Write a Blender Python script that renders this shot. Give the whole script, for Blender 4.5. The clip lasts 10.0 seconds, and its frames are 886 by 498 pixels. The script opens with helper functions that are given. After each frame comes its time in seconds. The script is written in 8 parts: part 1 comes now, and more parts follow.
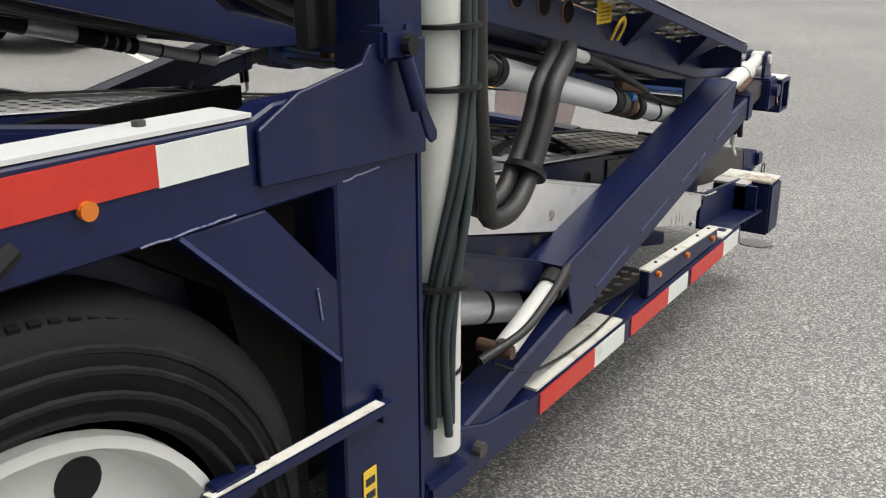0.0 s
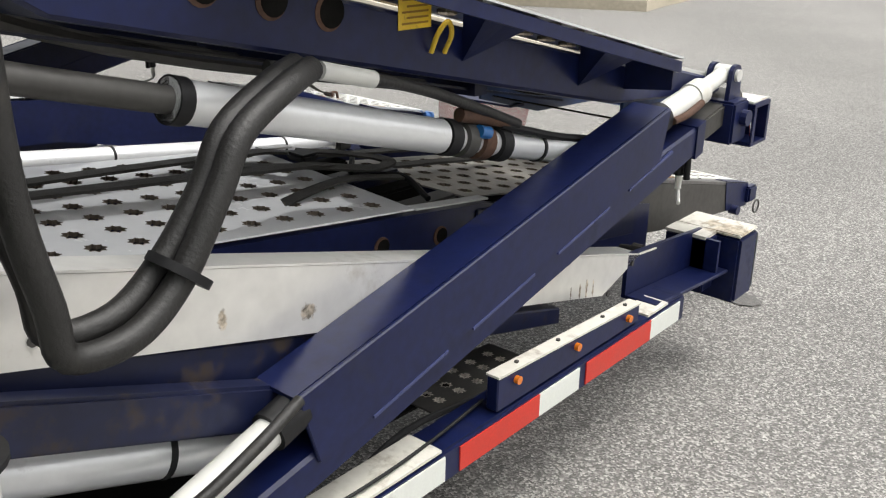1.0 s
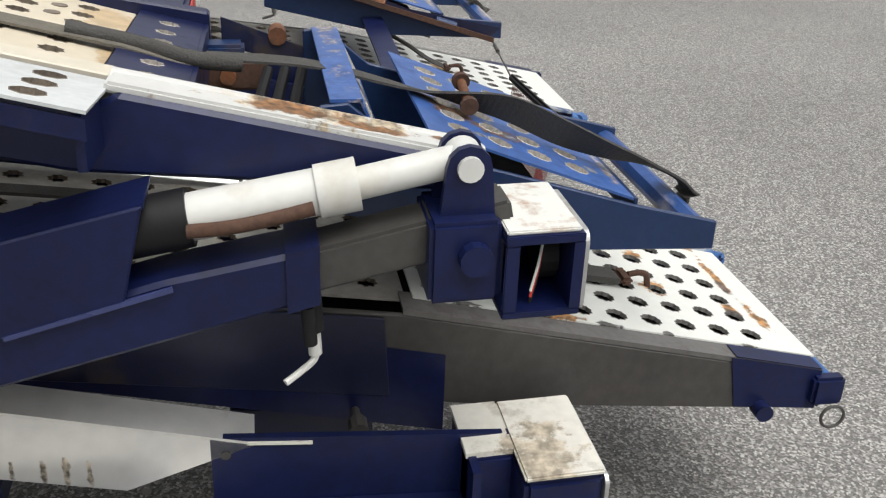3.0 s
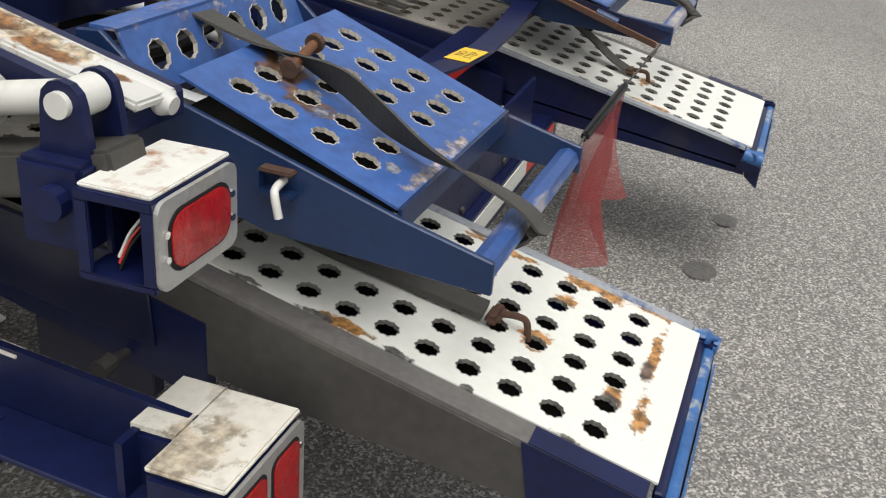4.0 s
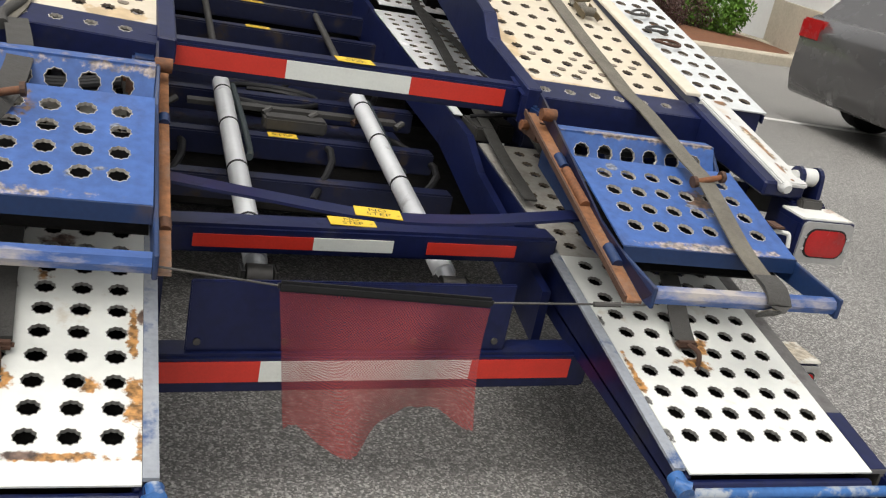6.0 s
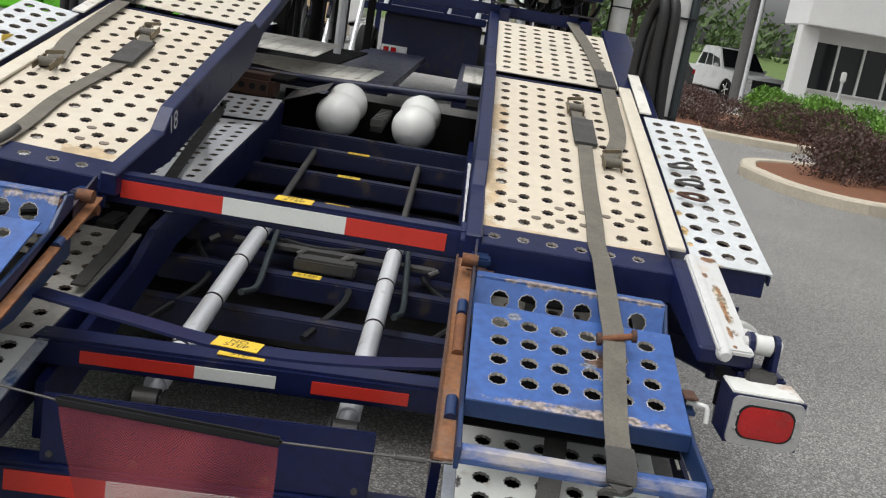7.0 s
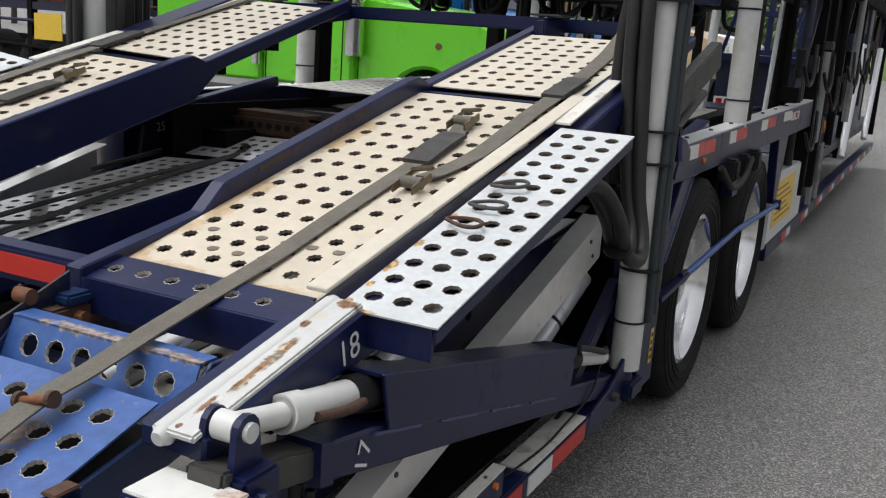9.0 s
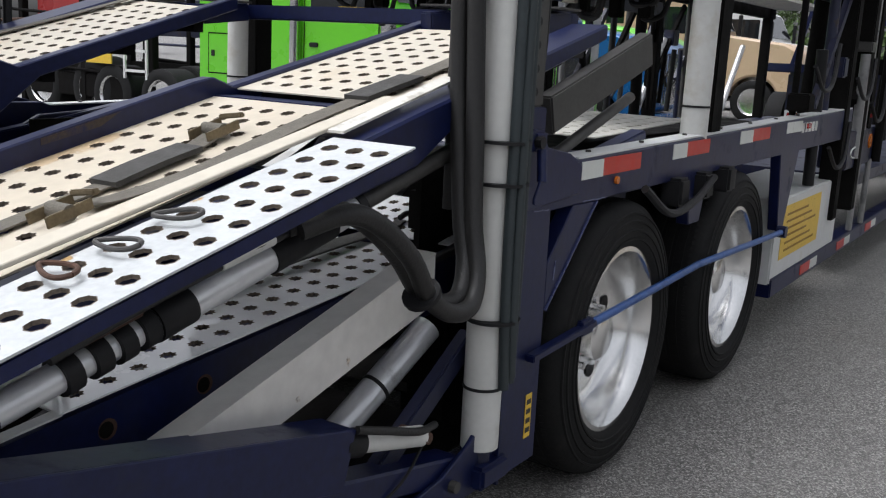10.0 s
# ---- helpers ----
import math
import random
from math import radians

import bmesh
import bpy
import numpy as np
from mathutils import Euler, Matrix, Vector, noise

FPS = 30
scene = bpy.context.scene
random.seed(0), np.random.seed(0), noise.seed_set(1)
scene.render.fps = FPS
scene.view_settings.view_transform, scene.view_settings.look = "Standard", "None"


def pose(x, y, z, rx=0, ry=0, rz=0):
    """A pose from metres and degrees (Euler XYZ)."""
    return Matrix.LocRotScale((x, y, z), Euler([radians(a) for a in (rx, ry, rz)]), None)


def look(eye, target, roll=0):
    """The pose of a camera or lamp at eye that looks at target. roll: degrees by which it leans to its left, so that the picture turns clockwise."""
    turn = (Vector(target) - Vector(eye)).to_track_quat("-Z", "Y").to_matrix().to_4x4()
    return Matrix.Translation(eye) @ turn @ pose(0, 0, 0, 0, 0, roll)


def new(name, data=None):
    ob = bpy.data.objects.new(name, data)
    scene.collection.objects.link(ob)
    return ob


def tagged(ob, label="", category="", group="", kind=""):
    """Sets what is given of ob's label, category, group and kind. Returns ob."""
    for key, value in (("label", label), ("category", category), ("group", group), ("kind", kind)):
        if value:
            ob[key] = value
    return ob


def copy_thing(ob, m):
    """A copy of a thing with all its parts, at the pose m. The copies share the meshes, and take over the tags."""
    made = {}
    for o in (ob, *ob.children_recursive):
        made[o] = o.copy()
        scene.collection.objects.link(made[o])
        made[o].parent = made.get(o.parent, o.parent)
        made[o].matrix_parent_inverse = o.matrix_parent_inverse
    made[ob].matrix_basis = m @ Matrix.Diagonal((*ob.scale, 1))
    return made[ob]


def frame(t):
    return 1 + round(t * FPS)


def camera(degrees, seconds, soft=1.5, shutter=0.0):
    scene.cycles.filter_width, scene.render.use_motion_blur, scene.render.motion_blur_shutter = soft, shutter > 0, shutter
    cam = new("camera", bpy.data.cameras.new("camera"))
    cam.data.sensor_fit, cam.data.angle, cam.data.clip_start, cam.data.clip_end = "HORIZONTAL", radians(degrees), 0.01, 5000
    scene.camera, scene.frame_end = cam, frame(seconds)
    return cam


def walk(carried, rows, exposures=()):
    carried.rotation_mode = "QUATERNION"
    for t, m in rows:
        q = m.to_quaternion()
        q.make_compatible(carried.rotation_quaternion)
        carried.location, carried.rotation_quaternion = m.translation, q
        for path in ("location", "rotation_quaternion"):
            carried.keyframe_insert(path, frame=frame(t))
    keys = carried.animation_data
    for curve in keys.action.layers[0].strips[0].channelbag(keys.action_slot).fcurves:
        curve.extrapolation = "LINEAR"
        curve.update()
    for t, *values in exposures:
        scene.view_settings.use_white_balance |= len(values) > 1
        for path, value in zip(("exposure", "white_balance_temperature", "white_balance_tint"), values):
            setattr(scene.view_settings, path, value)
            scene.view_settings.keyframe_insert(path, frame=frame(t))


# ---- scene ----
cam = camera(49.1, 10.0, soft=1.2)
PATH = [
    (0, (-2.26, 3.543, 1.335), (-1.163, 1.997, 0.697), -0.2),
    (0.5, (-2.279, 3.038, 1.326), (-1.124, 1.551, 0.651), 0.6),
    (1, (-2.288, 2.514, 1.315), (-1.065, 1.092, 0.622), 1.3),
    (1.5, (-2.331, 2.001, 1.323), (-0.971, 0.726, 0.599), 1.9),
    (2, (-2.361, 1.446, 1.314), (-0.804, 0.447, 0.552), 2.5),
    (2.5, (-2.328, 0.922, 1.315), (-0.642, 0.209, 0.51), 1.6),
    (3, (-2.305, 0.371, 1.293), (-0.527, 0.019, 0.448), 2.3),
    (3.1, (-2.297, 0.27, 1.306), (-0.522, -0.001, 0.426), 1.3),
    (3.2, (-2.264, 0.156, 1.26), (-0.468, -0.04, 0.401), 3.0),
    (4.3, (-1.963, -0.878, 1.27), (-0.399, -0.021, 0.364), 5.1),
    (4.5, (-1.875, -1.056, 1.281), (-0.413, -0.013, 0.4), 6.7),
    (4.8, (-1.663, -1.3, 1.253), (-0.347, -0.027, 0.447), 9.3),
    (5, (-1.518, -1.443, 1.301), (-0.304, -0.071, 0.498), 10.9),
    (5.2, (-1.314, -1.609, 1.298), (-0.225, -0.11, 0.546), 10.8),
    (6.3, (-0.318, -2.007, 1.404), (0.166, -0.179, 0.753), 11.7),
    (6.5, (-0.098, -2.037, 1.415), (0.233, -0.153, 0.829), 11.4),
    (7, (0.394, -2.013, 1.475), (0.406, -0.07, 1.002), 9.6),
    (7.5, (0.879, -1.84, 1.506), (0.607, 0.104, 1.121), 6.4),
    (8, (1.343, -1.632, 1.49), (0.816, 0.26, 1.113), 3.4),
    (8.5, (1.746, -1.353, 1.463), (1.019, 0.464, 1.05), 3.6),
    (9, (2.055, -0.96, 1.459), (1.185, 0.787, 1.021), 4.0),
    (9.2, (2.167, -0.774, 1.444), (1.239, 0.942, 1.006), 4.1),
    (9.5, (2.332, -0.496, 1.452), (1.322, 1.172, 1.009), 3.5),
    (10, (2.438, 0.06, 1.414), (1.377, 1.705, 1.006), 2.9),
]
walk(cam, [(t, look(e, a, r)) for t, e, a, r in PATH], [(0, -0.08, 6600, 9), (0.5, 0.15, 6700, 8), (1, 0.15, 6650, 9), (1.5, 0.0, 6550, 8), (2, 0.02, 6500, 8), (3, -0.26, 6550, 9), (4.5, -0.32, 6750, 9), (5, -0.34, 6750, 8), (6.5, -0.10, 6600, 10), (7, -0.34, 6400, 10), (8, -0.80, 6150, 12), (8.5, -0.60, 6250, 11), (9, -0.42, 6300, 11), (9.5, -0.26, 6300, 11), (10, -0.24, 6150, 12)])

# ---------------------------------------------------------------- world and light
world = bpy.data.worlds.new("overcast_sky")
scene.world = world
world.use_nodes = True
wn = world.node_tree
sky = wn.nodes.new("ShaderNodeTexSky")
sky.sky_type = "NISHITA"
sky.sun_disc = False
sky.sun_elevation = radians(68)
sky.sun_rotation = radians(235)
sky.air_density, sky.dust_density, sky.ozone_density = 1.0, 6.0, 0.6
hsv = wn.nodes.new("ShaderNodeHueSaturation")
hsv.inputs["Saturation"].default_value = 0.12
wn.links.new(sky.outputs[0], hsv.inputs["Color"])
wn.links.new(hsv.outputs[0], wn.nodes["Background"].inputs[0])
wn.nodes["Background"].inputs[1].default_value = 0.24
sun = new("sun", bpy.data.lights.new("sun", "SUN"))
sun.data.energy, sun.data.angle, sun.data.color = 0.80, radians(62), (1.0, 0.98, 0.95)
sun.matrix_world = look((0, 0, 20), (3.4, 2.4, 9.6), 0)

# ---------------------------------------------------------------- materials


def mat(name, color, rough=0.5, metal=0.0, vary=0.12, scale=6.0, bump=0.0, bscale=60.0, dirt=None, dirt_amount=0.4,
        dirt_scale=5.0, dirt_edge=0.08, coat=0.0, spec=0.5, streak=(1, 1, 1), rnd=0.0):
    """Painted or plain surface: a base colour with two scales of change, fine relief, and blotches of dirt or wear."""
    m = bpy.data.materials.new(name)
    m.use_nodes = True
    nt = m.node_tree
    b = nt.nodes["Principled BSDF"]
    tc = nt.nodes.new("ShaderNodeTexCoord")
    mp = nt.nodes.new("ShaderNodeMapping")
    mp.inputs["Scale"].default_value = streak
    nt.links.new(tc.outputs["Object"], mp.inputs[0])
    n1 = nt.nodes.new("ShaderNodeTexNoise")
    n1.inputs["Scale"].default_value, n1.inputs["Detail"].default_value = scale, 6
    n2 = nt.nodes.new("ShaderNodeTexNoise")
    n2.inputs["Scale"].default_value, n2.inputs["Detail"].default_value = scale * 9, 3
    for n in (n1, n2):
        nt.links.new(mp.outputs[0], n.inputs["Vector"])
    mix = nt.nodes.new("ShaderNodeMath")
    mix.operation = "ADD"
    nt.links.new(n1.outputs[0], mix.inputs[0])
    nt.links.new(n2.outputs[0], mix.inputs[1])
    rmp = nt.nodes.new("ShaderNodeMapRange")
    rmp.inputs[1].default_value, rmp.inputs[2].default_value = 0.6, 1.4
    rmp.inputs[3].default_value, rmp.inputs[4].default_value = 1 - vary, 1 + vary
    nt.links.new(mix.outputs[0], rmp.inputs[0])
    col = nt.nodes.new("ShaderNodeMix")
    col.data_type, col.blend_type = "RGBA", "MULTIPLY"
    col.inputs[0].default_value = 1
    col.inputs[6].default_value = (*color, 1)
    cmb = nt.nodes.new("ShaderNodeCombineColor")
    for i in range(3):
        nt.links.new(rmp.outputs[0], cmb.inputs[i])
    nt.links.new(cmb.outputs[0], col.inputs[7])
    last = col.outputs[2]
    if rnd:
        oi = nt.nodes.new("ShaderNodeObjectInfo")
        r2 = nt.nodes.new("ShaderNodeMapRange")
        r2.inputs[3].default_value, r2.inputs[4].default_value = 1 - rnd, 1 + rnd
        nt.links.new(oi.outputs["Random"], r2.inputs[0])
        h = nt.nodes.new("ShaderNodeHueSaturation")
        nt.links.new(r2.outputs[0], h.inputs["Value"])
        nt.links.new(last, h.inputs["Color"])
        last = h.outputs[0]
    rsrc = None
    if dirt:
        n3 = nt.nodes.new("ShaderNodeTexNoise")
        n3.inputs["Scale"].default_value, n3.inputs["Detail"].default_value = dirt_scale, 8
        n3.inputs["Roughness"].default_value = 0.65
        nt.links.new(mp.outputs[0], n3.inputs["Vector"])
        r3 = nt.nodes.new("ShaderNodeMapRange")
        lo = 0.72 - 0.4 * dirt_amount
        r3.inputs[1].default_value, r3.inputs[2].default_value = lo, lo + dirt_edge
        nt.links.new(n3.outputs[0], r3.inputs[0])
        m3 = nt.nodes.new("ShaderNodeMix")
        m3.data_type = "RGBA"
        nt.links.new(r3.outputs[0], m3.inputs[0])
        nt.links.new(last, m3.inputs[6])
        m3.inputs[7].default_value = (*dirt, 1)
        last = m3.outputs[2]
        rr = nt.nodes.new("ShaderNodeMapRange")
        rr.inputs[3].default_value, rr.inputs[4].default_value = rough, max(rough, 0.75)
        nt.links.new(r3.outputs[0], rr.inputs[0])
        rsrc = rr.outputs[0]
    nt.links.new(last, b.inputs["Base Color"])
    if rsrc is None:
        rr = nt.nodes.new("ShaderNodeMapRange")
        rr.inputs[1].default_value, rr.inputs[2].default_value = 0.3, 0.7
        rr.inputs[3].default_value, rr.inputs[4].default_value = rough * 0.8, min(1, rough * 1.2)
        nt.links.new(n1.outputs[0], rr.inputs[0])
        rsrc = rr.outputs[0]
    nt.links.new(rsrc, b.inputs["Roughness"])
    b.inputs["Metallic"].default_value = metal
    b.inputs["Specular IOR Level"].default_value = spec
    b.inputs["Coat Weight"].default_value = coat
    if bump:
        n4 = nt.nodes.new("ShaderNodeTexNoise")
        n4.inputs["Scale"].default_value, n4.inputs["Detail"].default_value = bscale, 4
        nt.links.new(tc.outputs["Object"], n4.inputs["Vector"])
        bp = nt.nodes.new("ShaderNodeBump")
        bp.inputs["Strength"].default_value, bp.inputs["Distance"].default_value = bump, 0.004
        nt.links.new(n4.outputs[0], bp.inputs["Height"])
        nt.links.new(bp.outputs[0], b.inputs["Normal"])
    return m


def worn(m, spots, color, rough=0.85, grain=14.0, ragged=1.3, spread=(0.35, 1.6)):
    """Rust or bare patches with ragged outlines at given places: (centre, radii)."""
    nt = m.node_tree
    b = nt.nodes["Principled BSDF"]
    tc = nt.nodes.new("ShaderNodeTexCoord")
    nz = nt.nodes.new("ShaderNodeTexNoise")
    nz.inputs["Scale"].default_value, nz.inputs["Detail"].default_value, nz.inputs["Roughness"].default_value = grain, 7, 0.7
    nt.links.new(tc.outputs["Object"], nz.inputs["Vector"])
    last = None
    for c, r in spots:
        mp = nt.nodes.new("ShaderNodeMapping")
        mp.vector_type = "POINT"
        mp.inputs["Scale"].default_value = [1 / k for k in r]
        mp.inputs["Location"].default_value = [-a / k for a, k in zip(c, r)]
        nt.links.new(tc.outputs["Object"], mp.inputs[0])
        ln = nt.nodes.new("ShaderNodeVectorMath")
        ln.operation = "LENGTH"
        nt.links.new(mp.outputs[0], ln.inputs[0])
        if last is None:
            last = ln.outputs["Value"]
        else:
            mn = nt.nodes.new("ShaderNodeMath")
            mn.operation = "MINIMUM"
            nt.links.new(last, mn.inputs[0])
            nt.links.new(ln.outputs["Value"], mn.inputs[1])
            last = mn.outputs[0]
    add = nt.nodes.new("ShaderNodeMath")
    add.operation = "MULTIPLY_ADD"
    nt.links.new(nz.outputs[0], add.inputs[0])
    add.inputs[1].default_value = ragged * 2
    nt.links.new(last, add.inputs[2])
    rm = nt.nodes.new("ShaderNodeMapRange")
    rm.inputs[1].default_value, rm.inputs[2].default_value = 0.9 + ragged, 0.6 + ragged
    nt.links.new(add.outputs[0], rm.inputs[0])
    old = b.inputs["Base Color"].links[0].from_socket
    mx = nt.nodes.new("ShaderNodeMix")
    mx.data_type = "RGBA"
    nt.links.new(rm.outputs[0], mx.inputs[0])
    nt.links.new(old, mx.inputs[6])
    vary = nt.nodes.new("ShaderNodeMix")
    vary.data_type, vary.blend_type = "RGBA", "MIX"
    n2 = nt.nodes.new("ShaderNodeTexNoise")
    n2.inputs["Scale"].default_value, n2.inputs["Detail"].default_value = grain * 3, 4
    nt.links.new(tc.outputs["Object"], n2.inputs["Vector"])
    n3 = nt.nodes.new("ShaderNodeMapRange")
    n3.inputs[1].default_value, n3.inputs[2].default_value = 0.36, 0.66
    nt.links.new(n2.outputs[0], n3.inputs[0])
    nt.links.new(n3.outputs[0], vary.inputs[0])
    vary.inputs[6].default_value = (*[k * spread[0] for k in color], 1)
    vary.inputs[7].default_value = (*[min(1, k * spread[1]) for k in color], 1)
    nt.links.new(vary.outputs[2], mx.inputs[7])
    nt.links.new(mx.outputs[2], b.inputs["Base Color"])
    return m


NAVY = mat("navy_paint", (0.0050, 0.0090, 0.047), 0.36, spec=0.36, vary=0.35, scale=5, bump=0.12, bscale=25, dirt=(0.026, 0.027, 0.042), dirt_amount=0.33, dirt_scale=7, dirt_edge=0.25)
NAVYDIRT = mat("navy_paint_worn", (0.005, 0.008, 0.033), 0.42, vary=0.3, scale=5, bump=0.15, bscale=25, dirt=(0.04, 0.028, 0.022), dirt_amount=0.42, dirt_scale=9, dirt_edge=0.12)
SKYBLUE = mat("faded_blue_paint", (0.036, 0.095, 0.29), 0.40, vary=0.34, scale=5, bump=0.3, bscale=24, dirt=(0.035, 0.05, 0.12), dirt_amount=0.46, dirt_scale=5, dirt_edge=0.22)
WHITE = mat("white_paint", (0.62, 0.63, 0.62), 0.42, vary=0.06, scale=4, bump=0.12, bscale=30, dirt=(0.60, 0.57, 0.50), dirt_amount=0.34, dirt_scale=6, dirt_edge=0.25)
WHITERUST = mat("white_paint_rusty", (0.64, 0.64, 0.60), 0.5, vary=0.08, scale=4, bump=0.2, bscale=30, dirt=(0.30, 0.13, 0.05), dirt_amount=0.46, dirt_scale=11, dirt_edge=0.14)
WHITEGRIME = mat("white_paint_grimy", (0.62, 0.60, 0.54), 0.6, vary=0.1, scale=6, bump=0.2, bscale=40, dirt=(0.20, 0.16, 0.11), dirt_amount=0.45, dirt_scale=16, dirt_edge=0.25)
CREAM = mat("cream_paint", (0.56, 0.495, 0.385), 0.5, vary=0.1, scale=3, bump=0.1, bscale=40, dirt=(0.60, 0.57, 0.50), dirt_amount=0.5, dirt_scale=2.2, dirt_edge=0.4)
SILVER = mat("dull_aluminium", (0.76, 0.75, 0.72), 0.33, 0.55, vary=0.1, scale=3, bump=0.03, bscale=10, dirt=(0.40, 0.35, 0.28), dirt_amount=0.34, dirt_scale=5, dirt_edge=0.2)
CYLGREY = mat("silver_painted_cylinder", (0.72, 0.73, 0.74), 0.28, 0.35, vary=0.06, scale=5, dirt=(0.25, 0.24, 0.23), dirt_amount=0.25, dirt_scale=9, dirt_edge=0.2)
CYLWHITE = mat("white_painted_cylinder", (0.60, 0.60, 0.57), 0.35, 0.0, vary=0.06, scale=5, dirt=(0.45, 0.41, 0.33), dirt_amount=0.38, dirt_scale=4, dirt_edge=0.2)
CHROME = mat("polished_steel", (0.75, 0.75, 0.75), 0.15, 1.0, vary=0.05, scale=6)
ALLOY = mat("polished_aluminium", (0.78, 0.78, 0.77), 0.22, 1.0, vary=0.06, scale=8)
STEEL = mat("bare_grey_steel", (0.06, 0.057, 0.053), 0.55, 0.2, vary=0.25, scale=5, bump=0.15, dirt=(0.03, 0.028, 0.025), dirt_amount=0.4, dirt_scale=5, dirt_edge=0.3)
RUST = mat("rusty_steel", (0.16, 0.06, 0.022), 0.8, 0.0, vary=0.45, scale=12, bump=0.5, bscale=60, dirt=(0.06, 0.035, 0.025), dirt_amount=0.55, dirt_scale=9, dirt_edge=0.2)
BLACK = mat("black_rubber", (0.009, 0.009, 0.010), 0.55, spec=0.3, vary=0.2, scale=8, bump=0.2, bscale=40)
LOWWHITE = mat("glossy_white_deck_paint", (0.88, 0.89, 0.89), 0.26, vary=0.04, scale=4, bump=0.08, bscale=30, dirt=(0.66, 0.62, 0.55), dirt_amount=0.28, dirt_scale=6, dirt_edge=0.25, coat=1.0)
HOSE = mat("dark_hose_sleeve", (0.012, 0.0115, 0.011), 0.5, vary=0.3, scale=12, bump=0.3, bscale=160, dirt=(0.05, 0.044, 0.036), dirt_amount=0.28, dirt_scale=10, dirt_edge=0.3)
CABLE = mat("dark_cable", (0.024, 0.033, 0.036), 0.5, vary=0.2, scale=12)
TYRE = mat("tyre_rubber", (0.009, 0.009, 0.009), 0.7, spec=0.22, vary=0.25, scale=8, bump=0.25, bscale=60, dirt=(0.028, 0.026, 0.024), dirt_amount=0.36, dirt_scale=6, dirt_edge=0.3)
REDTAPE = mat("red_reflective_tape", (0.52, 0.030, 0.018), 0.35, vary=0.12, scale=20, bump=0.05, bscale=200)
WHITETAPE = mat("white_reflective_tape", (0.66, 0.68, 0.64), 0.35, vary=0.06, scale=20, dirt=(0.4, 0.38, 0.33), dirt_amount=0.3, dirt_scale=10, dirt_edge=0.2)
YELLOW = mat("yellow_sticker", (0.75, 0.50, 0.04), 0.4, vary=0.08, scale=20, dirt=(0.3, 0.2, 0.06), dirt_amount=0.28, dirt_scale=30, dirt_edge=0.1)
INK = mat("black_print", (0.02, 0.02, 0.02), 0.5, vary=0.05)
LENS = mat("red_lens", (0.36, 0.007, 0.008), 0.22, vary=0.25, scale=30, bump=0.4, bscale=110, coat=0.3, dirt=(0.13, 0.012, 0.012), dirt_amount=0.45, dirt_scale=14, dirt_edge=0.25)
AMBER = mat("amber_lens", (0.60, 0.16, 0.015), 0.25, vary=0.05, coat=0.3)
STRAP = mat("grey_webbing", (0.13, 0.118, 0.095), 0.85, vary=0.25, scale=20, bump=0.6, bscale=250, dirt=(0.06, 0.05, 0.04), dirt_amount=0.42, dirt_scale=9, dirt_edge=0.3)
STRAPDARK = mat("dark_webbing", (0.052, 0.050, 0.046), 0.85, vary=0.2, scale=20, bump=0.5, bscale=250)
GREEN = mat("lime_green_paint", (0.13, 0.56, 0.012), 0.3, vary=0.04, scale=2, coat=0.4)
TRUCKBLUE = mat("bright_blue_paint", (0.010, 0.10, 0.30), 0.3, vary=0.05, scale=2, coat=0.4)
TRUCKWHITE = mat("white_truck_paint", (0.72, 0.72, 0.70), 0.3, vary=0.04, scale=2, coat=0.4)
TRUCKTAN = mat("tan_truck_paint", (0.55, 0.40, 0.26), 0.3, vary=0.04, scale=2, coat=0.4)
TRUCKRED = mat("red_truck_paint", (0.42, 0.02, 0.02), 0.3, vary=0.06, scale=2, coat=0.3)
DARKCAR = mat("dark_grey_car_paint", (0.070, 0.068, 0.068), 0.25, vary=0.05, coat=0.6)
GLASS = mat("dark_window_glass", (0.012, 0.014, 0.016), 0.06, vary=0.02, spec=0.8)
WALLWHITE = mat("white_render_wall", (0.72, 0.72, 0.70), 0.7, vary=0.05, scale=1.5, bump=0.1)
CONCRETE = mat("kerb_concrete", (0.47, 0.42, 0.33), 0.85, vary=0.15, scale=3, bump=0.4, bscale=60, dirt=(0.25, 0.22, 0.17), dirt_amount=0.4, dirt_scale=3, dirt_edge=0.3)
MULCH = mat("pine_straw_mulch", (0.16, 0.065, 0.03), 0.95, vary=0.5, scale=14, bump=1.0, bscale=40)
LEAFDARK = mat("dark_red_foliage", (0.075, 0.040, 0.032), 0.7, vary=0.5, scale=5, rnd=0.1)
LEAFGREEN = mat("bright_green_foliage", (0.11, 0.24, 0.025), 0.65, vary=0.5, scale=5)
LEAFTREE = mat("tree_foliage", (0.075, 0.12, 0.036), 0.7, vary=0.5, scale=0.6)
BARK = mat("bark", (0.07, 0.05, 0.035), 0.9, vary=0.3, scale=8, bump=0.6, bscale=20)
GRASS = mat("grass_verge", (0.09, 0.14, 0.03), 0.95, vary=0.4, scale=1.5, bump=0.6, bscale=30)
RIMWORN = mat("bare_punched_rim", (0.40, 0.37, 0.33), 0.6, 0.0, vary=0.4, scale=30, bump=0.2)
RIMDARK = mat("grimy_punched_rim", (0.16, 0.13, 0.10), 0.7, 0.0, vary=0.5, scale=30, bump=0.2)
DECKWHITE = mat("bright_white_deck_paint", (0.54, 0.56, 0.56), 0.45, vary=0.14, scale=7, bump=0.2, bscale=30, dirt=(0.44, 0.45, 0.44), dirt_amount=0.42, dirt_scale=6, dirt_edge=0.25)
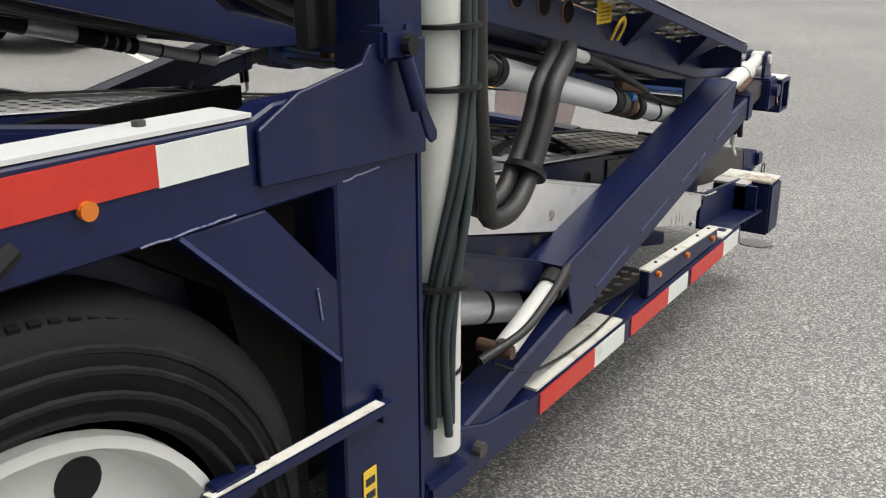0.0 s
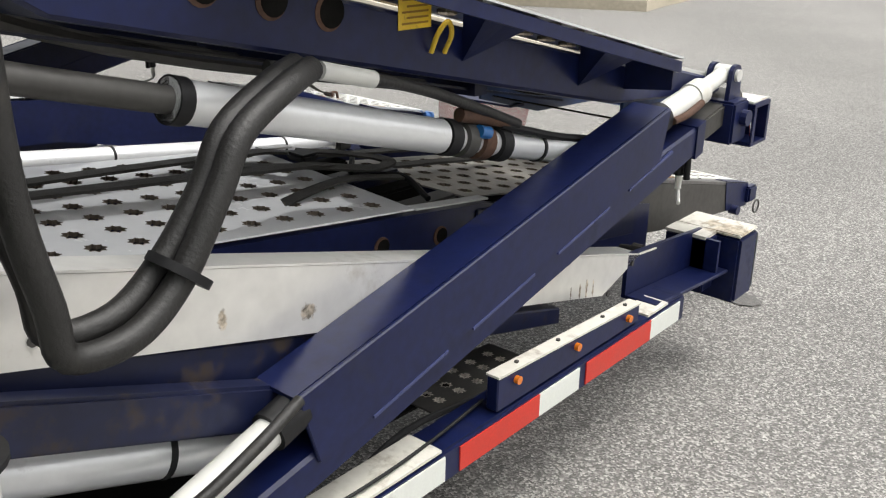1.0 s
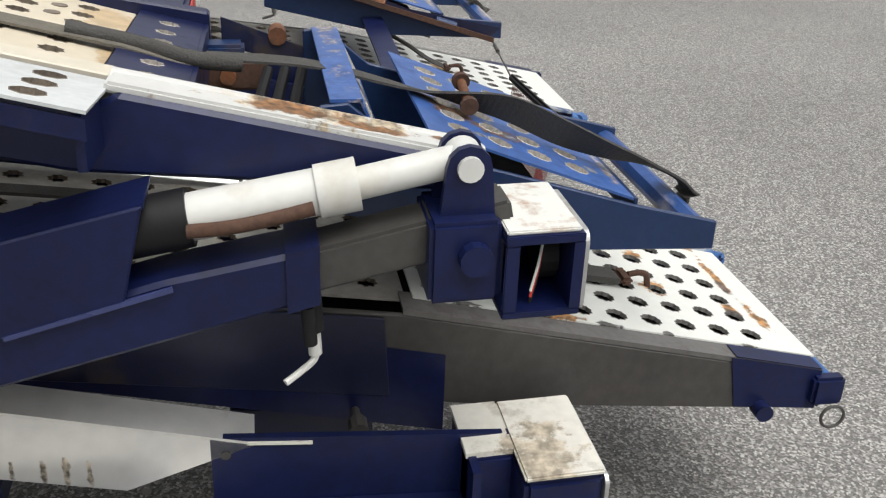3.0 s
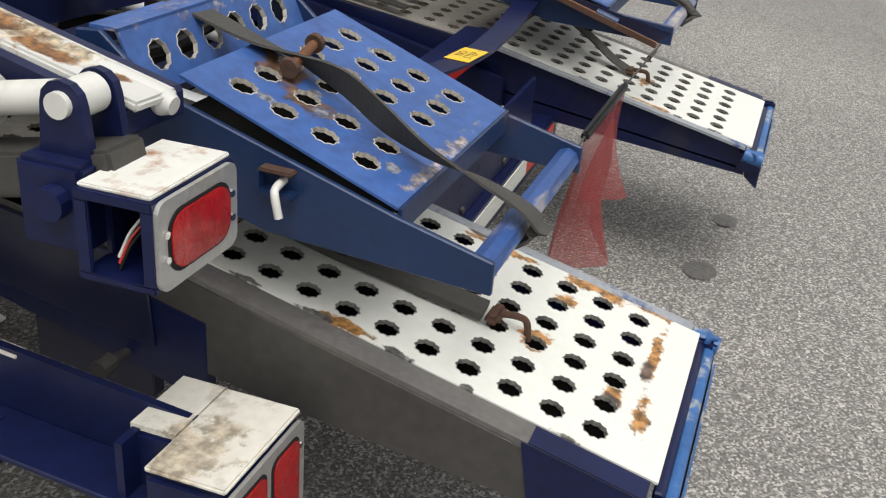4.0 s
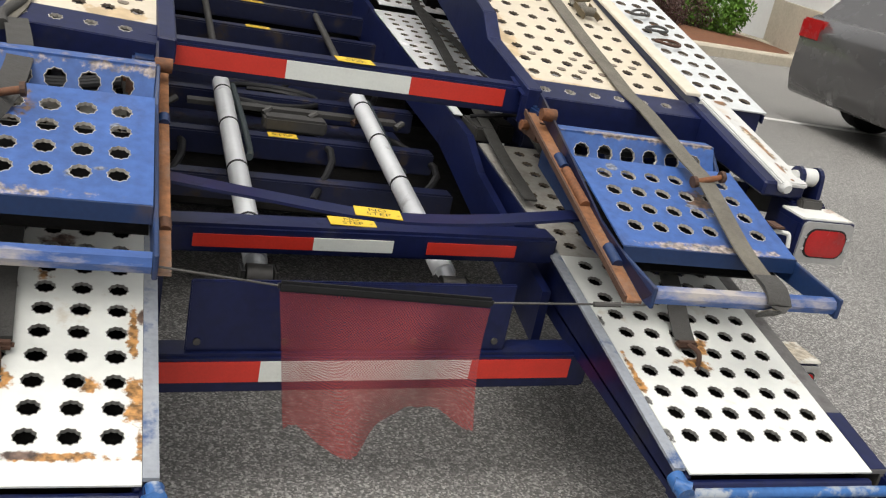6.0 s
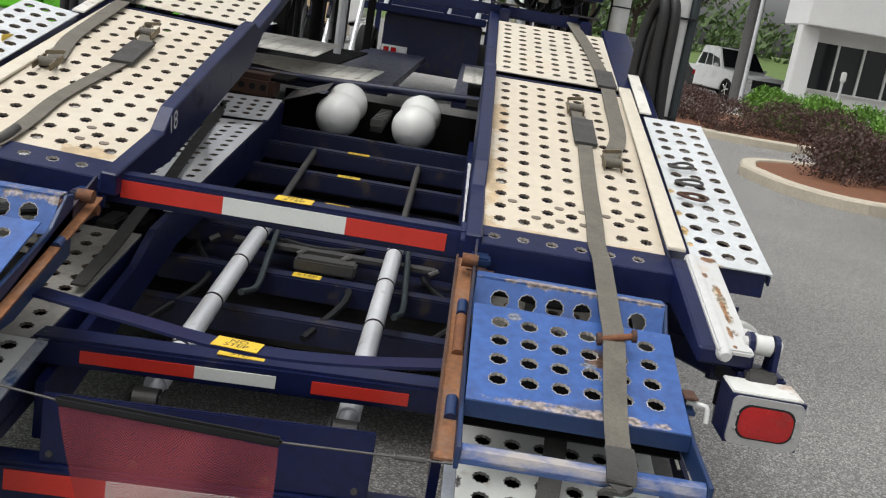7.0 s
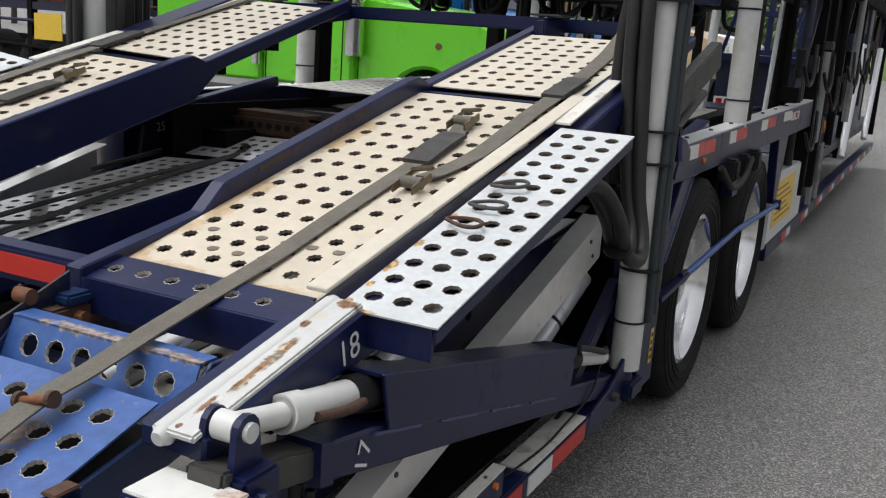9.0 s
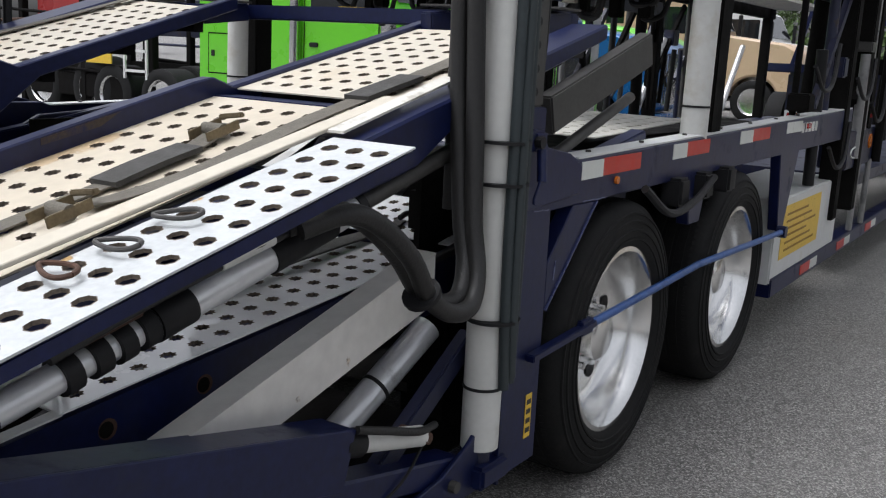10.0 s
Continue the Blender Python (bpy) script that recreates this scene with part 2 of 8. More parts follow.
worn(SKYBLUE, [((-0.81, 0.08, 0.82), (0.06, 0.055, 0.2)), ((0.80, 0.05, 0.82), (0.05, 0.045, 0.2)), ((-0.86, 0.0, 0.80), (0.03, 0.06, 0.2))], (0.13, 0.075, 0.045), grain=22, ragged=1.6)
worn(SKYBLUE, [((-0.78, -0.175, 0.72), (0.26, 0.022, 0.03)), ((0.74, -0.14, 0.73), (0.24, 0.02, 0.03)), ((0.76, 0.30, 0.872), (0.3, 0.03, 0.02)), ((0.75, 0.25, 0.81), (0.3, 0.012, 0.02)), ((0.0, 0.25, 0.89), (1.2, 0.035, 0.02)), ((-0.8, 0.172, 0.84), (0.3, 0.014, 0.02)), ((0.75, 0.172, 0.84), (0.3, 0.014, 0.02))], (0.30, 0.25, 0.22), grain=24)
chips = random.Random(9)
worn(SKYBLUE, [((sg * chips.uniform(0.54, 1.0), y, 0.78 + 0.3 * y), (chips.uniform(0.010, 0.026), chips.uniform(0.008, 0.02), 0.1)) for sg in (-1, 1) for y in [chips.uniform(-0.15, 0.2) for _ in range(9)]], (0.16, 0.17, 0.20), grain=40, ragged=1.2)
worn(WHITEGRIME, [((sg * 1.18, -0.01, 0.41), (0.11, 0.075, 0.05)) for sg in (-1, 1)], (0.46, 0.40, 0.31), grain=20, ragged=1.6, spread=(0.55, 1.25))
worn(SILVER, [((sg * 1.165, y, z), (0.05, r, q)) for sg in (-1, 1) for y, z, r, q in ((0.63, 0.42, 0.006, 0.03), (0.66, 0.43, 0.006, 0.025), (0.69, 0.43, 0.006, 0.028), (0.73, 0.44, 0.005, 0.02), (0.95, 0.52, 0.014, 0.03), (0.98, 0.50, 0.010, 0.02), (1.22, 0.59, 0.012, 0.03), (1.55, 0.66, 0.02, 0.02), (1.72, 0.70, 0.012, 0.02))], (0.46, 0.40, 0.32), grain=30, ragged=1.2)
LINE = mat("white_parking_line", (0.62, 0.61, 0.58), 0.7, vary=0.15, scale=9)


def asphalt():
    m = bpy.data.materials.new("worn_asphalt")
    m.use_nodes = True
    nt = m.node_tree
    b = nt.nodes["Principled BSDF"]
    tc = nt.nodes.new("ShaderNodeTexCoord")
    vor = nt.nodes.new("ShaderNodeTexVoronoi")
    vor.inputs["Scale"].default_value = 185
    nt.links.new(tc.outputs["Object"], vor.inputs["Vector"])
    ramp = nt.nodes.new("ShaderNodeValToRGB")
    e = ramp.color_ramp.elements
    e[0].position, e[0].color = 0.0, (0.090, 0.087, 0.082, 1)
    e[1].position, e[1].color = 1.0, (0.50, 0.485, 0.455, 1)
    for p, c in ((0.35, 0.130), (0.6, 0.205), (0.82, 0.315)):
        k = e.new(p)
        k.color = (c, c * 0.965, c * 0.91, 1)
    sep = nt.nodes.new("ShaderNodeSeparateColor")
    nt.links.new(vor.outputs["Color"], sep.inputs[0])
    nt.links.new(sep.outputs[0], ramp.inputs[0])
    big = nt.nodes.new("ShaderNodeTexNoise")
    big.inputs["Scale"].default_value, big.inputs["Detail"].default_value = 0.45, 7
    nt.links.new(tc.outputs["Object"], big.inputs["Vector"])
    rg = nt.nodes.new("ShaderNodeMapRange")
    rg.inputs[1].default_value, rg.inputs[2].default_value = 0.3, 0.7
    rg.inputs[3].default_value, rg.inputs[4].default_value = 0.8, 1.15
    nt.links.new(big.outputs[0], rg.inputs[0])
    hs = nt.nodes.new("ShaderNodeHueSaturation")
    nt.links.new(rg.outputs[0], hs.inputs["Value"])
    nt.links.new(ramp.outputs[0], hs.inputs["Color"])
    nt.links.new(hs.outputs[0], b.inputs["Base Color"])
    b.inputs["Roughness"].default_value = 0.58
    bp = nt.nodes.new("ShaderNodeBump")
    bp.inputs["Strength"].default_value, bp.inputs["Distance"].default_value = 0.6, 0.004
    nt.links.new(vor.outputs["Distance"], bp.inputs["Height"])
    nt.links.new(bp.outputs[0], b.inputs["Normal"])
    return m


ASPHALT = asphalt()

# ---------------------------------------------------------------- mesh helpers


def part(name, bm, material, parent=None, label="", smooth=False, second=None):
    """One mesh object from a bmesh, under its thing."""
    me = bpy.data.meshes.new(name)
    bmesh.ops.recalc_face_normals(bm, faces=bm.faces)
    bm.to_mesh(me)
    bm.free()
    me.materials.append(material)
    me.materials.append(second or material)
    if smooth:
        for p in me.polygons:
            p.use_smooth = True
        me.set_sharp_from_angle(angle=radians(40))
    ob = new(name, me)
    ob.parent = parent
    if label:
        tagged(ob, label)
    return ob


def thing(name, label, category, at=(0, 0, 0), group="", kind=""):
    e = new(name)
    e.location = at
    e.empty_display_size = 0.1
    return tagged(e, label, category, group, kind)


def B():
    return bmesh.new()


def box(bm, x0, x1, y0, y1, z0, z1, bev=0.0):
    x0, x1, y0, y1, z0, z1 = min(x0, x1), max(x0, x1), min(y0, y1), max(y0, y1), min(z0, z1), max(z0, z1)
    t = B() if bev else bm
    v = [t.verts.new((x, y, z)) for x in (x0, x1) for y in (y0, y1) for z in (z0, z1)]
    for f in ((0, 1, 3, 2), (4, 6, 7, 5), (0, 4, 5, 1), (2, 3, 7, 6), (0, 2, 6, 4), (1, 5, 7, 3)):
        t.faces.new([v[i] for i in f])
    if bev:
        merge_bevel(bm, t, bev)
    return bm


def merge_bevel(bm, t, bev, seg=2):
    bmesh.ops.recalc_face_normals(t, faces=t.faces)
    bmesh.ops.bevel(t, geom=list(t.edges), offset=bev, segments=seg, affect="EDGES", clamp_overlap=True)
    me = bpy.data.meshes.new("scrap")
    t.to_mesh(me)
    t.free()
    bm.from_mesh(me)
    bpy.data.meshes.remove(me)


def prism(bm, pts, x0, x1, bev=0.0):
    """A plate: an outline of (y, z) points, from x0 to x1."""
    t = B() if bev else bm
    a = [t.verts.new((x0, y, z)) for y, z in pts]
    b = [t.verts.new((x1, y, z)) for y, z in pts]
    n = len(pts)
    t.faces.new(a)
    t.faces.new(b[::-1])
    for i in range(n):
        t.faces.new((a[i], a[(i + 1) % n], b[(i + 1) % n], b[i]))
    if bev:
        merge_bevel(bm, t, bev, 1)
    return bm


def beam(bm, p, q, w, h, bev=0.0, up=(0, 0, 1)):
    """A bar of section w by h from p to q; h lies along up as near as it can."""
    p, q = Vector(p), Vector(q)
    d = (q - p).normalized()
    s = d.cross(Vector(up)).normalized()
    u = s.cross(d)
    t = B() if bev else bm
    v = [t.verts.new(c + s * a * w / 2 + u * k * h / 2) for c in (p, q) for a in (-1, 1) for k in (-1, 1)]
    for f in ((0, 1, 3, 2), (4, 6, 7, 5), (0, 4, 5, 1), (2, 3, 7, 6), (0, 2, 6, 4), (1, 5, 7, 3)):
        t.faces.new([v[i] for i in f])
    if bev:
        merge_bevel(bm, t, bev)
    return bm


def cyl(bm, p, q, r, seg=20, r2=None):
    p, q = Vector(p), Vector(q)
    r2 = r if r2 is None else r2
    d = (q - p).normalized()
    s = d.orthogonal().normalized()
    u = d.cross(s)
    rings = []
    for c, rad in ((p, r), (q, r2)):
        rings.append([bm.verts.new(c + (s * math.cos(a) + u * math.sin(a)) * rad) for a in [2 * math.pi * i / seg for i in range(seg)]])
    for i in range(seg):
        bm.faces.new((rings[0][i], rings[0][(i + 1) % seg], rings[1][(i + 1) % seg], rings[1][i]))
    bm.faces.new(rings[0][::-1])
    bm.faces.new(rings[1])
    return bm


def smoothed(pts, n=6):
    """A Catmull-Rom line through points."""
    p = [Vector(a) for a in pts]
    p = [p[0] * 2 - p[1]] + p + [p[-1] * 2 - p[-2]]
    out = []
    for i in range(1, len(p) - 2):
        for k in range(n):
            t = k / n
            a, b, c, d = p[i - 1:i + 3]
            out.append(0.5 * (2 * b + (c - a) * t + (2 * a - 5 * b + 4 * c - d) * t * t + (3 * b - a - 3 * c + d) * t ** 3))
    out.append(p[-2])
    return out


def sweep(bm, pts, r, seg=10, n=6, flat=None, up=(0, 0, 1), twist=None):
    """A hose through points; flat = (width, thickness) gives a band instead."""
    line = smoothed(pts, n)
    rings = []
    u = None
    for i, c in enumerate(line):
        d = (line[min(i + 1, len(line) - 1)] - line[max(i - 1, 0)]).normalized()
        if flat:
            s = d.cross(Vector(up)).normalized()
            k = s.cross(d)
            if twist:
                a = radians(twist[0]) * math.exp(-((i / len(line) - twist[1]) / twist[2]) ** 2)
                s, k = s * math.cos(a) + k * math.sin(a), k * math.cos(a) - s * math.sin(a)
            w, h = flat[0] / 2, flat[1] / 2
            rings.append([bm.verts.new(c + s * a * w + k * b * h) for a, b in ((-1, -1), (1, -1), (1, 1), (-1, 1))])
        else:
            u = d.orthogonal().normalized() if u is None else (u - d * u.dot(d)).normalized()
            s = d.cross(u)
            rings.append([bm.verts.new(c + (u * math.cos(a) + s * math.sin(a)) * r) for a in [2 * math.pi * j / seg for j in range(seg)]])
    m = len(rings[0])
    for a, b in zip(rings, rings[1:]):
        for j in range(m):
            bm.faces.new((a[j], a[(j + 1) % m], b[(j + 1) % m], b[j]))
    bm.faces.new(rings[0][::-1])
    bm.faces.new(rings[-1])
    return bm


def lathe(bm, prof, seg=48, axis_x=True):
    """A turned shape round the x axis: (x, r) points from the outside in."""
    rings = []
    for x, r in prof:
        rings.append([bm.verts.new((x, r * math.cos(a), r * math.sin(a))) for a in [2 * math.pi * i / seg for i in range(seg)]])
    for a, b in zip(rings, rings[1:]):
        for j in range(seg):
            bm.faces.new((a[j], a[(j + 1) % seg], b[(j + 1) % seg], b[j]))
    return bm


def perforated(bm, o, u, v, nu, nv, w, length, rad, thick=0.004, margin_u=0.02, margin_v=0.02, lip=0.003, seg=16, plain=False, rim=0.0014, star=0.78):
    """A punched plate: corner o, unit ways u (across) and v (along), nu by nv round holes with turned-down rims."""
    o, u, v = Vector(o), Vector(u).normalized(), Vector(v).normalized()
    n = u.cross(v).normalized()
    if n.z < 0:
        n = -n
    m0, m1 = margin_v if isinstance(margin_v, tuple) else (margin_v, margin_v)
    cu, cv = (w - 2 * margin_u) / nu, (length - m0 - m1) / nv

    def P(a, b, d=0.0):
        return bm.verts.new(o + u * a + v * b + n * d)

    def quad(a0, a1, b0, b1):
        bm.faces.new((P(a0, b0), P(a1, b0), P(a1, b1), P(a0, b1)))
    quad(0, margin_u, 0, length), quad(w - margin_u, w, 0, length)
    quad(margin_u, w - margin_u, 0, m0), quad(margin_u, w - margin_u, length - m1, length)
    for i in range(nu):
        for j in range(nv):
            a0, b0 = margin_u + i * cu, m0 + j * cv
            ca, cb = a0 + cu / 2, b0 + cv / 2
            if (i * 7919 + j * 104729) % 97 == 5:
                quad(a0, a0 + cu, b0, b0 + cv)
                continue
            ang = [2 * math.pi * (k + 0.5) / seg for k in range(seg)]
            rr = [rad * (1.0 if plain or k % 2 else star) for k in range(seg)]
            inner = [P(ca + q * math.cos(t), cb + q * math.sin(t), 0.0008) for q, t in zip(rr, ang)]
            edge = [P(ca + (q + rim) * math.cos(t), cb + (q + rim) * math.sin(t), 0.0) for q, t in zip(rr, ang)]
            low = [P(ca + q * 0.97 * math.cos(t), cb + q * 0.97 * math.sin(t), -thick - lip) for q, t in zip(rr, ang)]
            outer = []
            for t in ang:
                c, s = math.cos(t), math.sin(t)
                k = min(cu / 2 / max(abs(c), 1e-6), cv / 2 / max(abs(s), 1e-6))
                outer.append(P(ca + k * c, cb + k * s))
            for k in range(seg):
                m = (k + 1) % seg
                bm.faces.new((edge[k], outer[k], outer[m], edge[m]))
                bm.faces.new((inner[k], edge[k], edge[m], inner[m])).material_index = 1
                bm.faces.new((inner[k], inner[m], low[m], low[k])).material_index = 1
            cor = {0: (a0 + cu, b0 + cv), 1: (a0, b0 + cv), 2: (a0, b0), 3: (a0 + cu, b0)}
            for q in range(4):
                best = None
                corner = math.atan2(cor[q][1] - cb, cor[q][0] - ca) % (2 * math.pi)
                for k in range(seg):
                    m = (k + 1) % seg
                    t0, t1 = ang[k], ang[m] if m else ang[m] + 2 * math.pi
                    if t0 <= corner <= t1:
                        best = (k, m)
                if best:
                    bm.faces.new((outer[best[0]], P(*cor[q]), outer[best[1]]))
    bmesh.ops.remove_doubles(bm, verts=list(bm.verts), dist=0.00005)
    e = [P(0, 0), P(w, 0), P(w, length), P(0, length)]
    f = [P(0, 0, -thick), P(w, 0, -thick), P(w, length, -thick), P(0, length, -thick)]
    for i in range(4):
        bm.faces.new((e[i], e[(i + 1) % 4], f[(i + 1) % 4], f[i]))
    return bm


def text_mesh(body, size):
    """Letters of the built-in font as a mesh in the x-y plane, centred."""
    cu = bpy.data.curves.new("letters", "FONT")
    cu.body, cu.size, cu.align_x, cu.align_y = body, size, "CENTER", "CENTER"
    cu.resolution_u = 3
    ob = bpy.data.objects.new("letters", cu)
    scene.collection.objects.link(ob)
    dg = bpy.context.evaluated_depsgraph_get()
    me = bpy.data.meshes.new_from_object(ob.evaluated_get(dg))
    bpy.data.objects.remove(ob)
    bpy.data.curves.remove(cu)
    me.name = "letters"
    return me


def lettering(body, size, m, material, parent, name="lettering"):
    me = text_mesh(body, size)
    me.materials.append(material)
    ob = new(name, me)
    ob.parent = parent
    ob.matrix_basis = m
    return ob


def on_plane(o, right, up):
    """A pose whose x is right and y is up."""
    r = Vector(right).normalized()
    u = Vector(up)
    u = (u - r * u.dot(r)).normalized()
    n = r.cross(u)
    m = Matrix((r, u, n)).transposed().to_4x4()
    m.translation = Vector(o)
    return m


def trim(objects, dx=(0, 0, 0), dy=(0, 0, 0), dz=(0, 0, 0)):
    """Sets built parts, with all below them, a little aside: each shift is (constant, per metre of x, per metre of y)."""
    m = Matrix.Identity(4)
    for i, (c, kx, ky) in enumerate((dx, dy, dz)):
        m[i][3] = c
        m[i][0] += kx
        m[i][1] += ky
    for ob in objects:
        for o in [ob] + list(ob.children_recursive):
            if o.matrix_basis == Matrix.Identity(4):
                if o.data:
                    o.data.transform(m)
            elif o.parent is None or o.parent.matrix_basis == Matrix.Identity(4):
                o.matrix_basis = Matrix.Translation(m @ o.matrix_basis.translation - o.matrix_basis.translation) @ o.matrix_basis


def placed(build, s, **shift):
    """Builds one side of the trailer and sets it aside by its own small shift."""
    before = set(trailer.children)
    out = build(s)
    made = [o for o in trailer.children if o not in before]
    if shift:
        trim(made, **shift)
    return out, made


OFF = -0.02      # the inner decks stand a little off the middle


def ground_z(y):
    return -0.004 * max(0.0, min(y, 60) - 9.0)



RUSTBRIGHT = mat("orange_rust", (0.20, 0.085, 0.034), 0.85, vary=0.45, scale=9, bump=0.5, dirt=(0.17, 0.145, 0.125), dirt_amount=0.56, dirt_scale=8, dirt_edge=0.3)
RUBBED = mat("rubbed_brown_paint", (0.035, 0.022, 0.016), 0.6, vary=0.5, scale=14, bump=0.3, dirt=(0.006, 0.01, 0.05), dirt_amount=0.5, dirt_scale=14, dirt_edge=0.15)
RUSTDARK = mat("dark_rust", (0.07, 0.035, 0.022), 0.85, vary=0.4, scale=12, bump=0.5)
# Flap blue darkened: shade on edges and sides is in this colour.
SIDEBLUE = mat("shaded_steel_blue_paint", (0.008, 0.026, 0.085), 0.4, vary=0.2, scale=8, bump=0.15, dirt=(0.05, 0.04, 0.05), dirt_amount=0.35, dirt_scale=8, dirt_edge=0.2)
ALLOYDULL = mat("brushed_lamp_bezel", (0.50, 0.50, 0.49), 0.42, 0.7, vary=0.12, scale=12, dirt=(0.3, 0.27, 0.22), dirt_amount=0.35, dirt_scale=9, dirt_edge=0.2)
BARESCUFF = mat("chalky_scuffed_navy", (0.16, 0.17, 0.26), 0.6, vary=0.3, scale=40, bump=0.3, dirt=(0.03, 0.035, 0.10), dirt_amount=0.45, dirt_scale=60, dirt_edge=0.1)
NAVYLIGHT = mat("navy_edge_highlight_paint", (0.04, 0.05, 0.14), 0.3, vary=0.15)
# Near-black: serves dark parts, and stands for shade under decks and in arches.
PAN = mat("dark_steel_and_shade", (0.007, 0.0065, 0.006), 0.8, spec=0.08, vary=0.4, scale=8, bump=0.3)

# ---------------------------------------------------------------- ground


def ground():
    bm = B()
    xs = [-400, -60, -20, -8, -4, -1.4, 0, 1.4, 4, 8, 20, 60, 400]
    ys = [-400, -60, -20, -8, 0, 1, 2.6, 5.5, 9, 20, 40, 60, 600]
    lean = {-1.4: -0.034, 1.4: 0.012, -4: -0.02}      # the yard falls a little across the axles
    g = [[bm.verts.new((x, y, ground_z(min(y, 60)) + (lean.get(x, 0) * (0.4 if y == 1 else 1) if 1 <= y <= 5.5 else 0))) for y in ys] for x in xs]
    for i in range(len(xs) - 1):
        for j in range(len(ys) - 1):
            bm.faces.new((g[i][j], g[i + 1][j], g[i + 1][j + 1], g[i][j + 1]))
    return tagged(part("ground", bm, ASPHALT), "worn grey asphalt of a large yard", "ground", kind="structure")


ground()

# ---------------------------------------------------------------- car carrier trailer
trailer = thing("car_carrier_trailer", "navy blue car carrier trailer with perforated loading decks", "trailer", (0, 2, 0))
trailer.location = (0, 0, 0)


def zdeck(y, s=1):
    return 0.921 + 0.2534 * (y - 0.58) if y < 1.93 else 1.263 + (0.228 if s > 0 else 0.285) * (y - 1.93)


def zrail(y):
    return 0.945 + 0.226 * (y - 0.56)


def zlow(y):
    return 0.712 + 0.090 * (y - 1.05)


def zramp(y):
    return 0.573 + 0.207 * (y - 0.17)


def sx(s, a):
    """The inner decks' own middle."""
    return s * a + OFF


def strip(y0, y1, x, z0, z1, red, parent, t=0.003):
    return part("red_tape" if red else "white_tape", box(B(), x, x + math.copysign(t, x), y0, y1, z0, z1), REDTAPE if red else WHITETAPE, parent)


def crossbar_tape(x0, x1, y, z0, z1, red, parent):
    return part("red_tape" if red else "white_tape", box(B(), x0, x1, y - 0.003, y, z0, z1), REDTAPE if red else WHITETAPE, parent)


def lower_side(s):
    """Low side rail with reflective tape, raised step with amber lamps, and silver skirt."""
    X = 1.27 * s
    rail = part("side_rail", box(B(), X, X - 0.09 * s, 0.34, 1.95, 0.262, 0.335, 0.006), NAVY, trailer)
    for y0, y1, red in ((1.75, 1.47, 1), (1.47, 1.294, 0), (1.25, 0.99, 1), (0.99, 0.838, 0), (0.81, 0.52, 1), (0.52, 0.372, 0)):
        strip(y1, y0, X, 0.272, 0.325, red, rail)
    part("tread_plate", box(B(), X - 0.002 * s, X - 0.085 * s, 1.30, 1.76, 0.335, 0.341), WHITEGRIME, rail)
    part("tread_plate", box(B(), X - 0.002 * s, X - 0.07 * s, 0.43, 0.53, 0.335, 0.341), WHITEGRIME, rail)
    bm = prism(B(), [(0.575, 0.341), (1.13, 0.341), (1.13, 0.415), (0.575, 0.385)], X - 0.004 * s, X - 0.034 * s, 0.003)
    step = part("step_box", bm, NAVY, trailer)
    part("step_top", prism(B(), [(0.575, 0.386), (1.13, 0.416), (1.13, 0.421), (0.575, 0.391)], X - 0.002 * s, X - 0.036 * s), WHITEGRIME, step)
    for y in (1.07, 0.85, 0.63):
        z = 0.366 + 0.03 * (y - 0.575) / 0.555
        part("amber_lamp", cyl(B(), (X - 0.006 * s, y, z), (X + 0.006 * s, y, z), 0.009, 12), AMBER, step)
    for y in (1.05, 0.9, 0.72, 0.62):
        z = 0.391 + 0.03 * (y - 0.575) / 0.555
        part("bolt", cyl(B(), (X - 0.02 * s, y, z), (X - 0.02 * s, y, z + 0.004), 0.005, 8), STEEL, step)
    part("trailing_cable", sweep(B(), [(1.25 * s, 1.92, 0.47), (1.262 * s, 1.80, 0.40), (1.245 * s, 1.62, 0.352), (1.25 * s, 1.45, 0.35), (1.235 * s, 1.28, 0.345), (1.22 * s, 1.12, 0.35)], 0.0035, 8, 5), BLACK, rail, smooth=True)
    part("trailing_cable", sweep(B(), [(1.20 * s, 1.75, 0.36), (1.19 * s, 1.55, 0.30), (1.17 * s, 1.30, 0.34), (1.18 * s, 1.05, 0.32)], 0.007, 8, 5), BLACK, rail, smooth=True)
    # silver skirt panel
    x = 1.165 * s

    def zt(y):
        return 0.436 + 0.285 * (y - 0.41)
    sk = part("skirt_panel", prism(B(), [(0.41, zt(0.41)), (2.06, zt(2.06)), (2.06, zt(2.06) - 0.13), (0.585, zt(0.585) - 0.105)], x, x - 0.006 * s), SILVER, trailer)
    part("skirt_lip", prism(B(), [(0.41, zt(0.41) + 0.001), (2.06, zt(2.06) + 0.001), (2.06, zt(2.06) + 0.005), (0.41, zt(0.41) + 0.005)], x + 0.001 * s, x - 0.07 * s), SILVER, sk)
    for y, d in ((0.45, 0.022), (0.56, 0.1), (1.95, 0.03), (1.98, 0.09), (1.2, 0.012), (0.75, 0.012)):
        z = zt(y) - d
        part("rivet", cyl(B(), (x, y, z), (x + 0.004 * s, y, z), 0.007, 10), STEEL, sk)
    if s < 0:
        part("under_beam", prism(B(), [(0.75, zt(0.75) - 0.13), (2.10, zt(2.10) - 0.13), (2.10, zt(2.10) - 0.21), (0.75, zt(0.75) - 0.17)], x - 0.012 * s, x - 0.075 * s, 0.003), NAVYDIRT, sk)
    fp = part("foot_plate", prism(B(), [(1.76, 0.262), (2.23, 0.262), (2.23, 0.50), (2.10, 0.41), (1.98, 0.36), (1.80, 0.335)], X + 0.002 * s, X - 0.012 * s, 0.003), NAVY, trailer)
